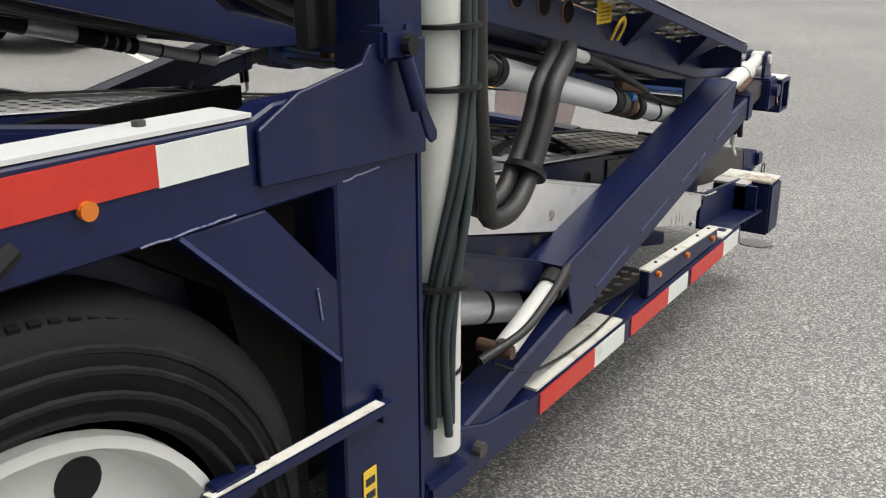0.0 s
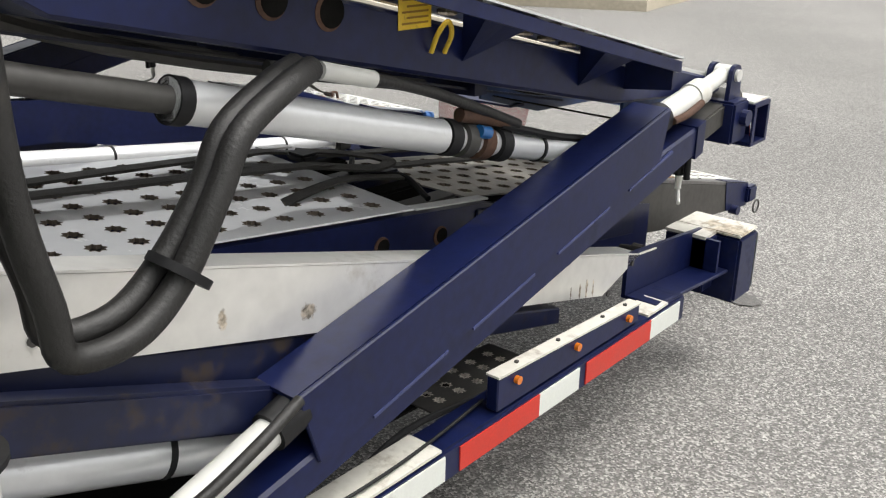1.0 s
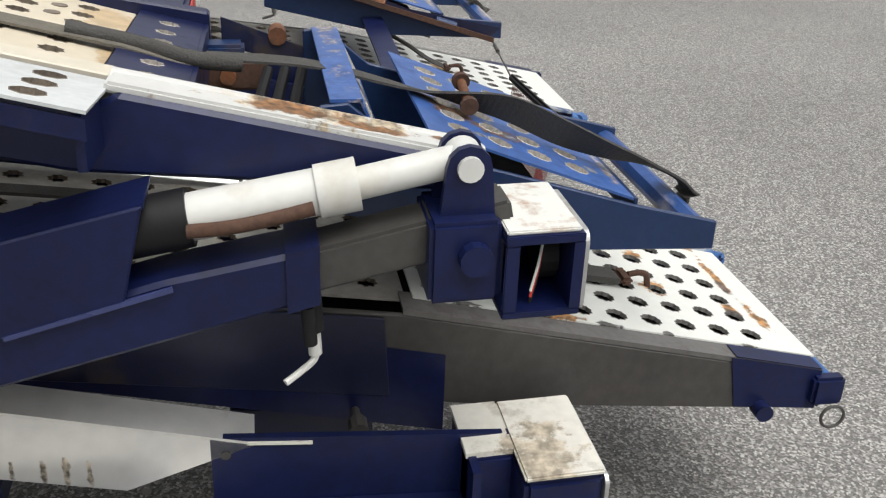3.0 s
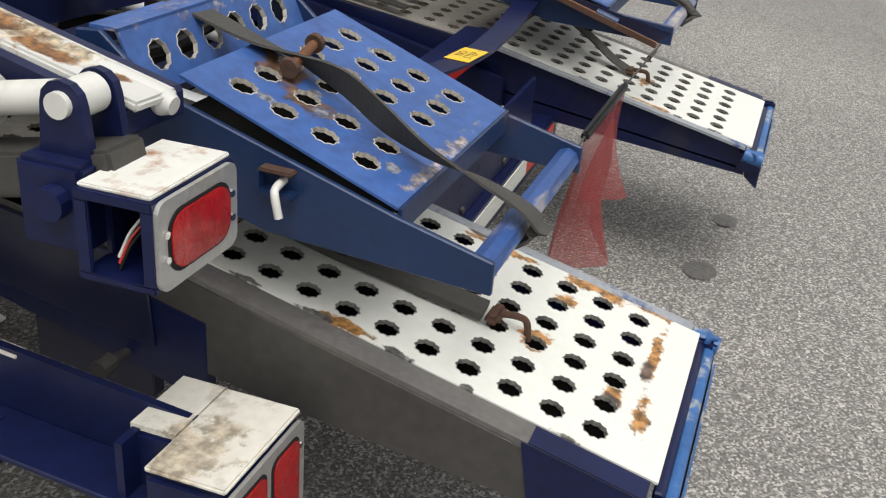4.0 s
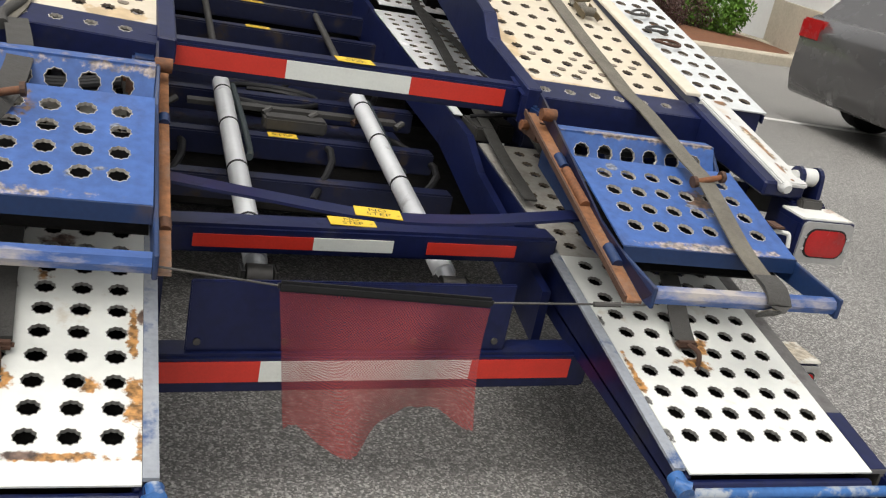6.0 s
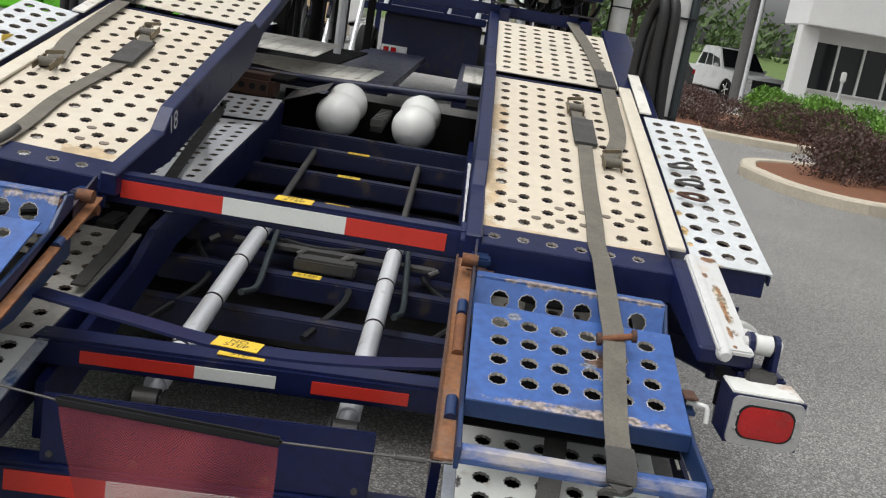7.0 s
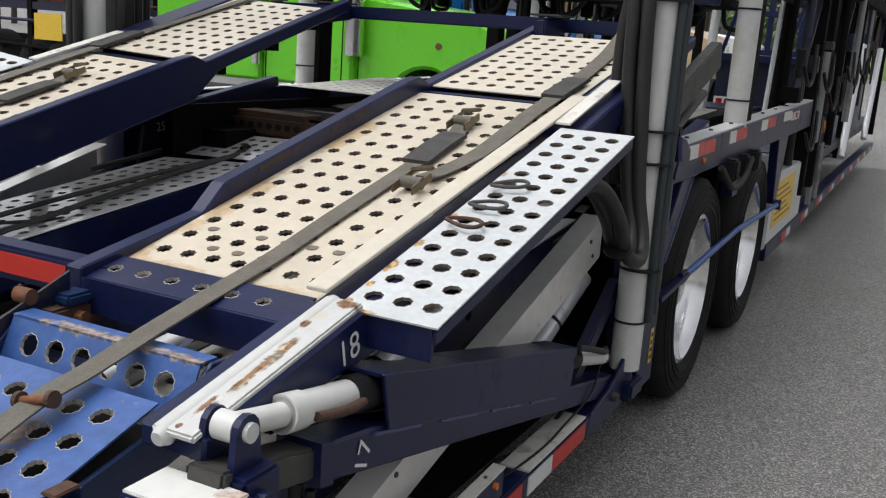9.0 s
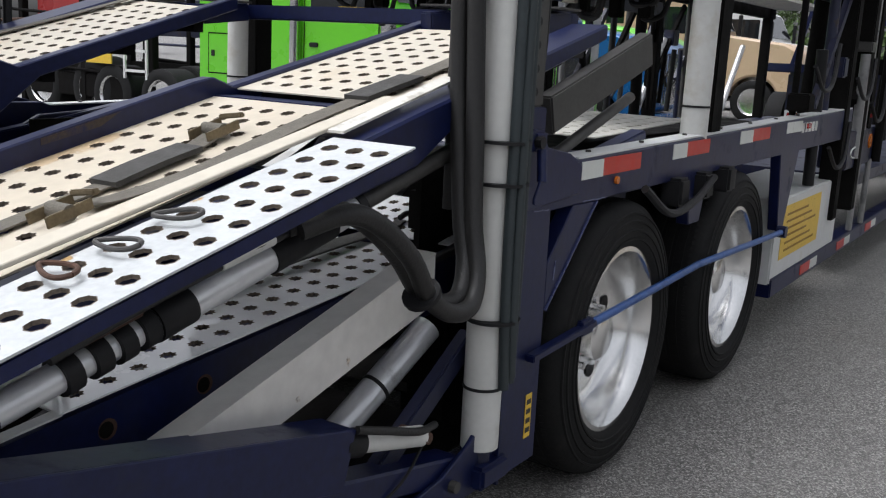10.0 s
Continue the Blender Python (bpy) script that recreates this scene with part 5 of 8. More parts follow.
def side_frame(s):
    """Wheel-arch frame: top rail with tape, uprights, gussets, posts with cable bundles, wheels."""
    X = 1.285 * s
    xi = X - 0.05 * s
    pts = [(2.235, 0.262), (2.235, 1.135), (2.56, 1.13), (2.60, 1.115), (6.45, 1.165), (6.45, 0.99), (5.2, 0.985), (5.05, 0.60), (4.95, 0.60), (4.85, 0.985), (3.78, 0.985), (3.72, 0.80), (3.60, 0.80), (3.55, 0.985), (2.44, 0.985), (2.44, 0.70), (2.44, 0.262)]
    fr = part("side_frame", prism(B(), pts, X, xi, 0.004), NAVY, trailer)
    part("gusset", prism(B(), [(2.441, 0.70), (2.441, 0.835), (2.585, 0.984), (2.74, 0.984)], X - 0.001 * s, xi, 0.003), NAVY, fr)
    part("gusset_seam", beam(B(), (X + 0.001 * s, 2.445, 0.70), (X + 0.001 * s, 2.74, 0.983), 0.006, 0.006), NAVYLIGHT, fr)
    part("gusset_seam", beam(B(), (X + 0.001 * s, 2.44, 0.83), (X + 0.001 * s, 2.44, 0.70), 0.005, 0.005), NAVYLIGHT, fr)
    wob = random.Random(61)
    for a, b, n in (((2.643, 0.991), (2.80, 0.986), 12), ((2.335, 0.996), (2.425, 0.990), 8), ((2.490, 0.838), (2.482, 0.782), 5)):
        part("weld_bead", sweep(B(), [(X + 0.0005 * s, a[0] + (b[0] - a[0]) * i / n + wob.uniform(-0.0012, 0.0012), a[1] + (b[1] - a[1]) * i / n + wob.uniform(-0.0012, 0.0012)) for i in range(n + 1)], 0.0018, 5, 2), BARESCUFF, fr)
    part("top_plate", prism(B(), [(2.60, 1.117), (6.44, 1.167), (6.44, 1.173), (2.60, 1.123)], X - 0.002 * s, X - 0.08 * s), WHITE, fr)
    for i in range(8):
        y = 2.75 + 0.42 * i
        part("bolt", cyl(B(), (X - 0.045 * s, y, 1.121 + 0.013 * (y - 2.6)), (X - 0.045 * s, y, 1.130 + 0.013 * (y - 2.6)), 0.009, 8), STEEL, fr)
    part("corner_plate", prism(B(), [(2.22, 1.0), (2.60, 1.02), (2.60, 1.10), (2.52, 1.14), (2.38, 1.165), (2.36, 1.19), (2.22, 1.19)], X + 0.002 * s, X + 0.010 * s, 0.002), NAVY, fr)
    for y0, y1, red in ((2.615, 2.765, 0), (2.765, 3.06, 1), (3.36, 3.5, 0), (3.5, 3.75, 1), (4.15, 4.33, 0), (4.33, 4.6, 1), (4.9, 5.2, 0)):
        strip(y0, y1, X, 1.055 + 0.013 * (y0 - 2.6), 1.108 + 0.013 * (y0 - 2.6), red, fr)
    part("amber_lamp", cyl(B(), (X, 2.87, 1.052 if s < 0 else 1.035), (X + 0.01 * s, 2.87, 1.052 if s < 0 else 1.035), 0.012, 12), AMBER, fr)
    bm = B()
    beam(bm, (X + 0.004 * s, 2.25, 0.56), (X + 0.004 * s, 2.25, 0.95), 0.008, 0.008)
    part("weld_seam", bm, NAVY, fr)
    part("upright_flange", prism(B(), [(2.225, 0.25), (2.235, 0.25), (2.235, 1.0), (2.225, 1.0)], X + 0.002 * s, X - 0.12 * s), NAVY, fr)
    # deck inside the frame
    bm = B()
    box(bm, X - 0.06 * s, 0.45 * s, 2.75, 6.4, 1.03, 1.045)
    # Coloured near-black to hold the shade behind the tanks.
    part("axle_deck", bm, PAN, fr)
    # tyre guard bar
    part("guard_bar", cyl(cyl(B(), (1.30 * s, 2.72, 0.60), (1.31 * s, 3.69, 0.637), 0.014, 12), (1.31 * s, 3.69, 0.637), (1.31 * s, 4.95, 0.60), 0.014, 12), SKYBLUE if s > 0 else NAVY, fr, smooth=True)
    part("guard_bracket", box(B(), X, 1.31 * s, 2.66, 2.74, 0.575, 0.625, 0.004), NAVY, fr)
    part("guard_bracket", box(B(), X, 1.30 * s, 2.345, 2.36, 0.55, 0.615, 0.002), NAVY, fr) if s < 0 else None
    part("guard_bracket", cyl(B(), (X, 4.95, 0.60), (1.33 * s, 4.95, 0.60), 0.03, 12), NAVY, fr)
    part("info_plate", box(B(), X + 0.001 * s, X + 0.0025 * s, 2.365, 2.40, 0.34, 0.47), YELLOW, fr)
    for i in range(4):
        part("print_bar", box(B(), X + 0.0025 * s, X + 0.003 * s, 2.370, 2.395, 0.355 + i * 0.028, 0.370 + i * 0.028), INK, fr)
    # post
    P = 1.232 if s > 0 else -1.262
    post = part("post", cyl(B(), (P, 2.155, 0.375), (P, 2.155, 3.4), 0.051, 24), CYLWHITE, trailer, "white painted lift post with cable bundle", True)
    for z in (0.545, 0.73, 1.085, 1.19, 1.6, 2.1):
        part("band", cyl(B(), (P, 2.155, z - 0.004), (P, 2.155, z + 0.004), 0.054, 24), BLACK, post, smooth=True)
    part("post_foot", cyl(B(), (P, 2.155, 0.33), (P, 2.155, 0.375), 0.03, 16), NAVYDIRT, post, smooth=True)
    part("foot_lug", box(B(), P - 0.05, P + 0.05, 2.10, 2.24, 0.27, 0.335, 0.01), NAVY, post)
    # cables beside the post
    random.seed(5)
    for i in range(5):
        a0 = radians((208 + 12 * i) if s < 0 else (-20 + 18 * i))

        def C(z, k=0.0):
            a = a0 + random.uniform(-0.05, 0.05) + k
            r = (0.060 if s < 0 else 0.064) + 0.010 * (i % 2)
            return (P + r * math.cos(a), 2.155 + r * math.sin(a), z)
        pts = ([C(0.43 + 0.02 * (i % 3), -1.7), C(0.60, -1.75), C(0.70, -1.6), C(0.82, -1.25), C(0.95, -0.7), C(1.1, -0.15), C(1.3), C(1.9), C(3.3)] if s < 0 else [C(0.55 + 0.03 * (i % 3), 0.3), C(0.74, 0.1), C(1.0), C(1.3), C(1.9), C(3.3)])
        part("cable", sweep(B(), pts, 0.0085 if s < 0 else 0.0145, 10, 4), CABLE, post, smooth=True)
    for z in (0.73, 1.085, 1.19, 1.6):
        am = radians((234 if z > 1 else 140) if s < 0 else 17)
        c = Vector((P + 0.016 * math.cos(am), 2.155 + 0.016 * math.sin(am), z))
        part("cable_tie", cyl(B(), c - Vector((0, 0, 0.004)), c + Vector((0, 0, 0.004)), 0.0715, 24), BLACK, post, smooth=True)
    if s > 0:
        part("post_hose", sweep(B(), [(P - 0.066, 2.125, 1.02), (P - 0.070, 2.12, 1.4), (P - 0.068, 2.12, 1.60), (P - 0.066, 2.16, 1.66), (P - 0.07, 2.21, 1.55), (P - 0.07, 2.22, 1.1)], 0.021, 10, 3), BLACK, post, smooth=True)
    for k in (0, 1):
        x = (1.295 - 0.036 * k) * s
        o = 0.018 * k
        q = 0.05 if s < 0 else 0.0
        pts = ([(1.130 - 0.030 * k, 2.16, 1.0), (1.135 - 0.030 * k, 2.15, 1.45), (1.160 - 0.034 * k, 2.135, 1.61), (1.185 - 0.038 * k, 2.09, 1.67), (1.205 - 0.044 * k, 2.058, 1.60), (1.212 - 0.047 * k, 2.062, 1.4), (1.225 - 0.045 * k, 2.058, 1.2)] if s > 0 else [(x, 2.06, 3.3), (x, 2.06, 2.2), (x, 2.065, 1.4)]) + ([(x, 2.06, 1.05), (x, 2.03, 0.88 + o)] if s < 0 else [(x - 0.05, 2.04, 1.0), (x - 0.02, 2.02, 0.88 + o)]) + [(x, 1.965 + q, 0.812 + o), (x, 1.88 + q, 0.81 + o), (x - 0.01 * s, 1.80 + q, 0.86 + o), (x - 0.015 * s, 1.73 + q, 0.96)] + ([(x - 0.03 * s, 1.63 + q, 1.045), (x - 0.05 * s, 1.545, 1.075), (x - 0.09 * s, 1.45, 1.05)] if s > 0 else [(x - 0.025 * s, 1.68 + q, 1.03), (x - 0.05 * s, 1.63, 1.075), (x - 0.09 * s, 1.55, 1.085)])
        part("loop_hose", sweep(B(), pts, 0.023 if s > 0 else 0.0195, 12, 5), HOSE, post, smooth=True)
    part("hose_tie", cyl(B(), (1.27 * s, 1.795 + q, 0.862), (1.27 * s, 1.787 + q, 0.872), 0.046, 16), BLACK, post, smooth=True)
    # punched upright behind the post with a lever
    yp = 2.29 if s > 0 else 2.205
    bm = box(B(), X - 0.02 * s, X - 0.10 * s, yp, yp + 0.10, 1.27, 3.3, 0.006)
    up = part("punched_post", bm, STEELDARK, trailer, "dark grey punched telescopic post")
    for i in range(18):
        z = 1.26 + i * 0.06
        part("post_hole", cyl(B(), (X - 0.021 * s, yp + 0.05, z + 0.05), (X - 0.0185 * s, yp + 0.05, z + 0.05), 0.011, 12), BLACK, up)
    part("post_socket", box(B(), X - 0.012 * s, X - 0.108 * s, yp - 0.008, yp + 0.108, 1.14, 1.27, 0.004), NAVY, up)
    lev = part("locking_lever", cyl(B(), (X + 0.03 * s, 2.302, 1.165), (X + 0.045 * s, 2.285, 1.085), 0.0135, 12), NAVY, trailer, "navy locking lever", True)
    part("lever_hub", box(B(), X - 0.03 * s, X + 0.025 * s, 2.275, 2.345, 1.16, 1.215, 0.008), NAVY, lev)
    part("lever_pin", cyl(B(), (X + 0.02 * s, 2.29, 1.185), (X + 0.04 * s, 2.29, 1.185), 0.016, 10), BLACK, lev)
    part("lever_ear", prism(B(), [(2.255, 1.17), (2.285, 1.16), (2.285, 1.215), (2.27, 1.22)], X + 0.01 * s, X + 0.02 * s), NAVY, lev)
    part("lever_blade", prism(B(), [(2.292, 1.09), (2.272, 1.09), (2.243, 1.045), (2.244, 1.03), (2.256, 1.026), (2.268, 1.036)], X + 0.042 * s, X + 0.050 * s, 0.002), NAVY, lev)
    for y in ((3.043, 4.288) if s > 0 else (2.985, 4.23)):
        w = wheel_mesh(s)
        w.location = (1.255 * s, y, 0.468)
    # Near-black end sheet: the arch's inner shade is in its colour.
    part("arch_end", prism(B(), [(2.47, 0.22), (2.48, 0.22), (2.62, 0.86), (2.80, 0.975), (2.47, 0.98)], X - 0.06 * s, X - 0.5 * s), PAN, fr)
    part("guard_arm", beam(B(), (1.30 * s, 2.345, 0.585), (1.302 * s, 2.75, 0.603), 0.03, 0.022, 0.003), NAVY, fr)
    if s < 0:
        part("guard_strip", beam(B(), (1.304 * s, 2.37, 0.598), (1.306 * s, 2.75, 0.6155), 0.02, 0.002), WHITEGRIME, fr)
    # Sheet added as the shade inside the wheel arch.
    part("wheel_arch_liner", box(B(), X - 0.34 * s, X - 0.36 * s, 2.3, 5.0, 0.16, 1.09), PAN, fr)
    part("axle", cyl(B(), (0, 3.043, 0.468), (1.0 * s, 3.043, 0.468), 0.06), BLACK, fr)
    part("axle", cyl(B(), (0, 4.288, 0.468), (1.0 * s, 4.288, 0.468), 0.06), BLACK, fr)
    # forward posts
    for y, r in ((3.70, 0.052), (7.0, 0.04), (10.5, 0.045)):
        p2 = part("post", cyl(B(), (1.235 * s, y, 1.12 if y < 6.5 else 0.7), (1.235 * s, y + 0.02, 3.4), r, 20), CYLWHITE if y < 5 else CYLDARK, trailer, smooth=True)
        for z in (1.24, 1.65, 2.2):
            part("band", cyl(B(), (1.235 * s, y, z - 0.004), (1.235 * s, y, z + 0.004), r + 0.003, 20), BLACK, p2, smooth=True)
        part("post_channel", box(B(), 1.20 * s, 1.27 * s, y + 0.10, y + 0.22, 0.9, 3.3, 0.006), PAN, p2)
    # white locker with yellow notice
    lk = part("locker", box(B(), 1.265 * s, 0.8 * s, 4.985, 6.45, 0.31, 0.745, 0.008), WHITE, trailer, "white side locker with a yellow notice")
    part("notice", box(B(), 1.266 * s, 1.268 * s, 5.12, 5.95, 0.42, 0.70), YELLOW, lk)
    for i in range(6):
        part("print_bar", box(B(), 1.268 * s, 1.269 * s, 5.2, 5.85 - 0.1 * (i % 3), 0.455 + i * 0.038, 0.467 + i * 0.038), INK2, lk)
    if s > 0:
        for k in range(5):
            part("pale_mark", box(B(), X + 0.001, X + 0.0025, 5.20 + 0.07 * k, 5.25 + 0.07 * k, 1.075, 1.125), WHITETAPE, fr)
    # low forward rail
    fw = part("forward_rail", box(B(), 1.275 * s, 1.18 * s, 5.0, 14.0, 0.24, 0.34, 0.006), NAVY, trailer)
    for i in range(9):
        y = 5.6 + i * 0.95
        strip(y, y + 0.22, 1.275 * s, 0.262, 0.315, True, fw)
        strip(y + 0.22, y + 0.4, 1.275 * s, 0.262, 0.315, False, fw)
    sw = part("forward_box", box(B(), 1.275 * s, 1.1 * s, 6.5, 7.6, 0.78, 1.02, 0.006), NAVYDIRT, trailer)
    if s > 0:
        part("oval_mark", sweep(B(), [(1.276, 6.75 + 0.16 * math.cos(k * math.pi / 8), 0.88 + 0.035 * math.sin(k * math.pi / 8)) for k in range(17)], 0.006, 6, 2), WHITETAPE, sw)
    part("amber_lamp", cyl(B(), (1.275 * s, 7.2, 0.93), (1.285 * s, 7.2, 0.93), 0.05, 14), AMBER, sw)
    part("ladder_rail", cyl(B(), (1.27 * s, 6.9, 0.35), (1.27 * s, 6.9, 0.8), 0.02, 10), CYLDARK, sw)
    part("ladder_rail", cyl(B(), (1.27 * s, 7.3, 0.35), (1.27 * s, 7.3, 0.8), 0.02, 10), CYLDARK, sw)
    return fr


CYLDARK = mat("grimy_grey_cylinder", (0.24, 0.24, 0.24), 0.4, 0.2, vary=0.2, scale=5, dirt=(0.08, 0.08, 0.08), dirt_amount=0.45, dirt_scale=6, dirt_edge=0.2)
STEELDARK = mat("dark_grey_steel", (0.055, 0.053, 0.05), 0.5, 0.2, vary=0.2, scale=7, bump=0.1)
INK2 = mat("brown_print", (0.30, 0.16, 0.02), 0.6, vary=0.05)


def sticker(words, o, right, up, w, h, parent):
    m = on_plane(o, right, up)
    bm = B()
    box(bm, -w / 2, w / 2, -h / 2, h / 2, 0, 0.0015)
    st = part("warning_sticker", bm, YELLOW, parent, "yellow no step sticker")
    st.matrix_basis = m
    lines = words.split("\n")
    for i, t in enumerate(lines):
        z = h * 0.42 * ((len(lines) - 1) / 2 - i)
        lettering(t, h * 0.46 if len(lines) > 1 else h * 0.7, m @ pose(0, z, 0.002), INK, parent)
    return st


def centre():
    """Cross members, long rams, air tanks, bumper and flag between the decks."""
    cb = part("upper_crossbar", box(B(), -0.56, 0.53, 0.505, 0.575, 0.838, 0.918, 0.008), NAVY, trailer)
    for x0, x1, red in ((-0.462, -0.188, 1), (-0.188, 0.143, 0), (0.143, 0.414, 1)):
        crossbar_tape(x0, x1, 0.504, 0.857, 0.904, red, cb)
    sticker("NO\nSTEP", (-0.006, 0.540, 0.9185), (1, 0, 0), (0, 1, 0), 0.100, 0.060, cb)
    lb = part("lower_crossbar", box(B(), -0.53, 0.50, 0.150, 0.235, 0.518, 0.588, 0.008), NAVY, trailer)
    for x0, x1, red in ((-0.405, -0.129, 1), (-0.129, 0.066, 0), (0.152, 0.386, 1)):
        crossbar_tape(x0, x1, 0.149, 0.535, 0.566, red, lb)
    sticker("NO\nSTEP", (-0.03, 0.205, 0.589), (1, 0, 0), (0, 1, 0), 0.115, 0.055, lb)
    # bent strap bar above the lower crossbar
    bm = sweep(B(), [(-0.52, 0.122, 0.700), (-0.28, 0.085, 0.682), (-0.015, 0.05, 0.664), (0.22, 0.045, 0.672), (0.48, 0.055, 0.70)], 0.0, n=4, flat=(0.060, 0.007))
    sb = part("strap_bar", bm, NAVY, trailer)
    sticker("NO\nSTEP", (-0.015, 0.052, 0.670), (1, -0.1, 0), (0.1, 1, 0), 0.108, 0.060, sb)
    trim([lb], dz=(0.004, 0.036, 0))
    trim([sb], dz=(0.004, 0.014, 0))
    bmp = part("bumper_bar", box(B(), -0.60, 0.56, -0.05, 0.03, 0.27, 0.365, 0.008), NAVY, trailer)
    for x0, x1, red in ((-0.481, -0.25, 1), (-0.25, 0.245, 0), (0.245, 0.505, 1)):
        crossbar_tape(x0, x1, -0.051, 0.300, 0.350, red, bmp)
    part("plate_panel", box(B(), -0.414, 0.33, -0.03, -0.02, 0.365, 0.535, 0.003), NAVY, bmp)
    for x in (-0.39, -0.2, 0.1, 0.3):
        part("bolt", cyl(B(), (x, -0.036, 0.39), (x, -0.03, 0.39), 0.008, 8), STEEL, bmp)
    trim([bmp], dz=(0.003, 0.045, 0))
    for x in (-0.243, 0.245):
        a, b, c = Vector((x, 0.17, 0.452)), Vector((x, 1.45, 0.612)), Vector((x, 2.5, 0.75))
        r = part("long_ram", cyl(B(), a + (b - a) * 0.05, b, 0.030), CYLGREY, trailer, "silver long hydraulic ram", True)
        part("ram_rod", cyl(B(), b, c, 0.014), STEEL, r, smooth=True)
        part("ram_head", cyl(B(), a, a + (b - a) * 0.06, 0.024), CYLGREY, r, smooth=True)
        part("ram_eye", cyl(B(), a - Vector((0.03, 0, 0)), a + Vector((0.03, 0, 0)), 0.028), STEEL, r, smooth=True)
        part("ram_lug", box(B(), x - 0.045, x - 0.035, 0.14, 0.20, 0.432, 0.476, 0.012), STEELDARK, r)
        part("ram_lug", box(B(), x + 0.035, x + 0.045, 0.14, 0.20, 0.432, 0.476, 0.012), STEELDARK, r)
        for t in (0.2, 0.45, 0.7, 0.92):
            p = a + (b - a) * t
            part("band", cyl(B(), p, p + (b - a).normalized() * 0.008, 0.032), BLACK, r, smooth=True)
        part("ram_cable", sweep(B(), [(x + 0.05, 0.9, 0.52), (x + 0.07, 1.05, 0.50), (x + 0.06, 1.25, 0.55), (x + 0.045, 1.48, 0.60)], 0.011, 8), CABLE, r, smooth=True)
    for y, z, w in ((0.95, 0.44, 0), (1.22, 0.50, 1), (1.55, 0.56, 0), (1.85, 0.63, 1), (2.15, 0.70, 1), (2.45, 0.76, 1), (2.70, 0.80, 0)):
        cm = part("cross_member", box(B(), -0.56, 0.50, y, y + 0.07, z - 0.08, z, 0.006), NAVYDIRT, trailer)
        if w:
            sticker("STEP", (-0.04, y + 0.035, z + 0.001), (1, 0, 0), (0, 1, 0), 0.10, 0.05, cm)
    part("belly_plate", box(B(), -0.55, 0.49, 1.55, 2.9, 0.42, 0.43), NAVYDIRT, trailer)
    for x in (-0.225, 0.165):
        bm = B()
        prof = [(0.0, 0.001), (0.006, 0.04), (0.03, 0.085), (0.07, 0.117), (0.13, 0.132), (0.19, 0.125), (0.225, 0.108), (0.245, 0.102), (0.265, 0.108), (0.30, 0.122), (0.36, 0.128), (0.42, 0.112), (0.46, 0.07), (0.475, 0.001)]
        lathe(bm, prof, 32)
        tk = part("air_tank", bm, TANKWHITE, trailer, "white rounded air tank", True)
        tk.matrix_basis = pose(x, 2.80, 0.845, 14, 0, -5) @ pose(0, 0, 0, 0, 0, 90) @ Matrix.Scale(0.86, 4)
        part("tank_lug", box(B(), 0.0, 0.02, -0.06, 0.06, -0.115, -0.085, 0.005), STEELDARK, tk)
    vr = part("valve_rack", box(B(), -0.028, 0.028, 2.74, 3.60, 0.845, 0.865), BLACK, trailer)
    for i in range(12):
        y = 2.75 + i * 0.07
        part("valve_block", box(B(), -0.032, 0.032, y, y + 0.035, 0.866, 0.905, 0.004), STEELDARK, vr)


TANKWHITE = mat("white_tank_paint", (0.66, 0.66, 0.63), 0.35, vary=0.05, scale=5, coat=0.2)

AFT = {-1: dict(dx=(0.030, 0, -0.022), dy=(-0.017, 0, 0.026), dz=(0.016, 0, -0.0195)), 1: dict(dx=(-0.038, 0, 0), dz=(-0.006, 0, 0))}
for s in (-1, 1):
    placed(lower_side, s, **AFT[s])
    placed(lift_arm, s, **({**AFT[s], "dx": (0.034, 0, -0.026)} if s < 0 else dict(dx=(-0.045, 0, 0), dy=(-0.006, 0, 0), dz=(-0.020, 0, 0.006))))
    for o in placed(upper_deck, s)[1]:
        k = o.name.split(".")[0]
        if s < 0:
            trim([o], dx=(0.040, 0, 0), dz={"side_plate": (-0.102, -0.117, 0), "deck_ram": (-0.026, 0, 0)}.get(k, (-0.020, -0.04, 0)))
        else:
            trim([o], dx=(-0.040, 0, 0))
    placed(rear_flap, s)
    placed(ramp, s, **(dict(dz=(-0.0046, 0, 0.0143)) if s < 0 else {}))
    frame_parts = placed(side_frame, s)[1]
    for o in frame_parts:
        k = o.name.split(".")[0]
        if s < 0:
            trim([o], **(dict(dy=(0.012, 0, 0), dz=(-0.02, 0, 0)) if k == "post" and o.data.vertices[0].co.y < 3 else dict(dx=(-0.02, 0, 0), dy=(0.028 if k == "wheel" else 0.038, 0, 0), dz=(-0.012 if k == "wheel" else -0.029, 0, 0))))
        elif k == "wheel":
            o.location += Vector((-0.02, -0.02, 0.013))
        else:
            trim([o], **(dict(dx=(-0.012, 0, 0), dy=(0.02, 0, 0)) if k == "post" and o.data.vertices[0].co.y < 3 else dict(dx=(-0.034, 0, 0))))
centre()


def paint_number(txt, size, o, right, up, parent):
    return lettering(txt, size, on_plane(o, right, up), WHITEPRINT, parent, "painted_number")


WHITEPRINT = mat("white_stencil_paint", (0.7, 0.7, 0.68), 0.6, vary=0.15, scale=20)
deck_rails = [o for o in trailer.children if o.name.startswith("deck_rail")]
arms = [o for o in trailer.children if o.name.startswith("lift_arm")]
paint_number("18", 0.075, (1.1525, 0.495, 0.872), (0, 1, 0.226), (0, -0.226, 1), deck_rails[1])
paint_number("17", 0.065, (1.2185, 0.455, 0.694), (0, 0.35, 0.94), (0, -0.94, 0.35), arms[1])
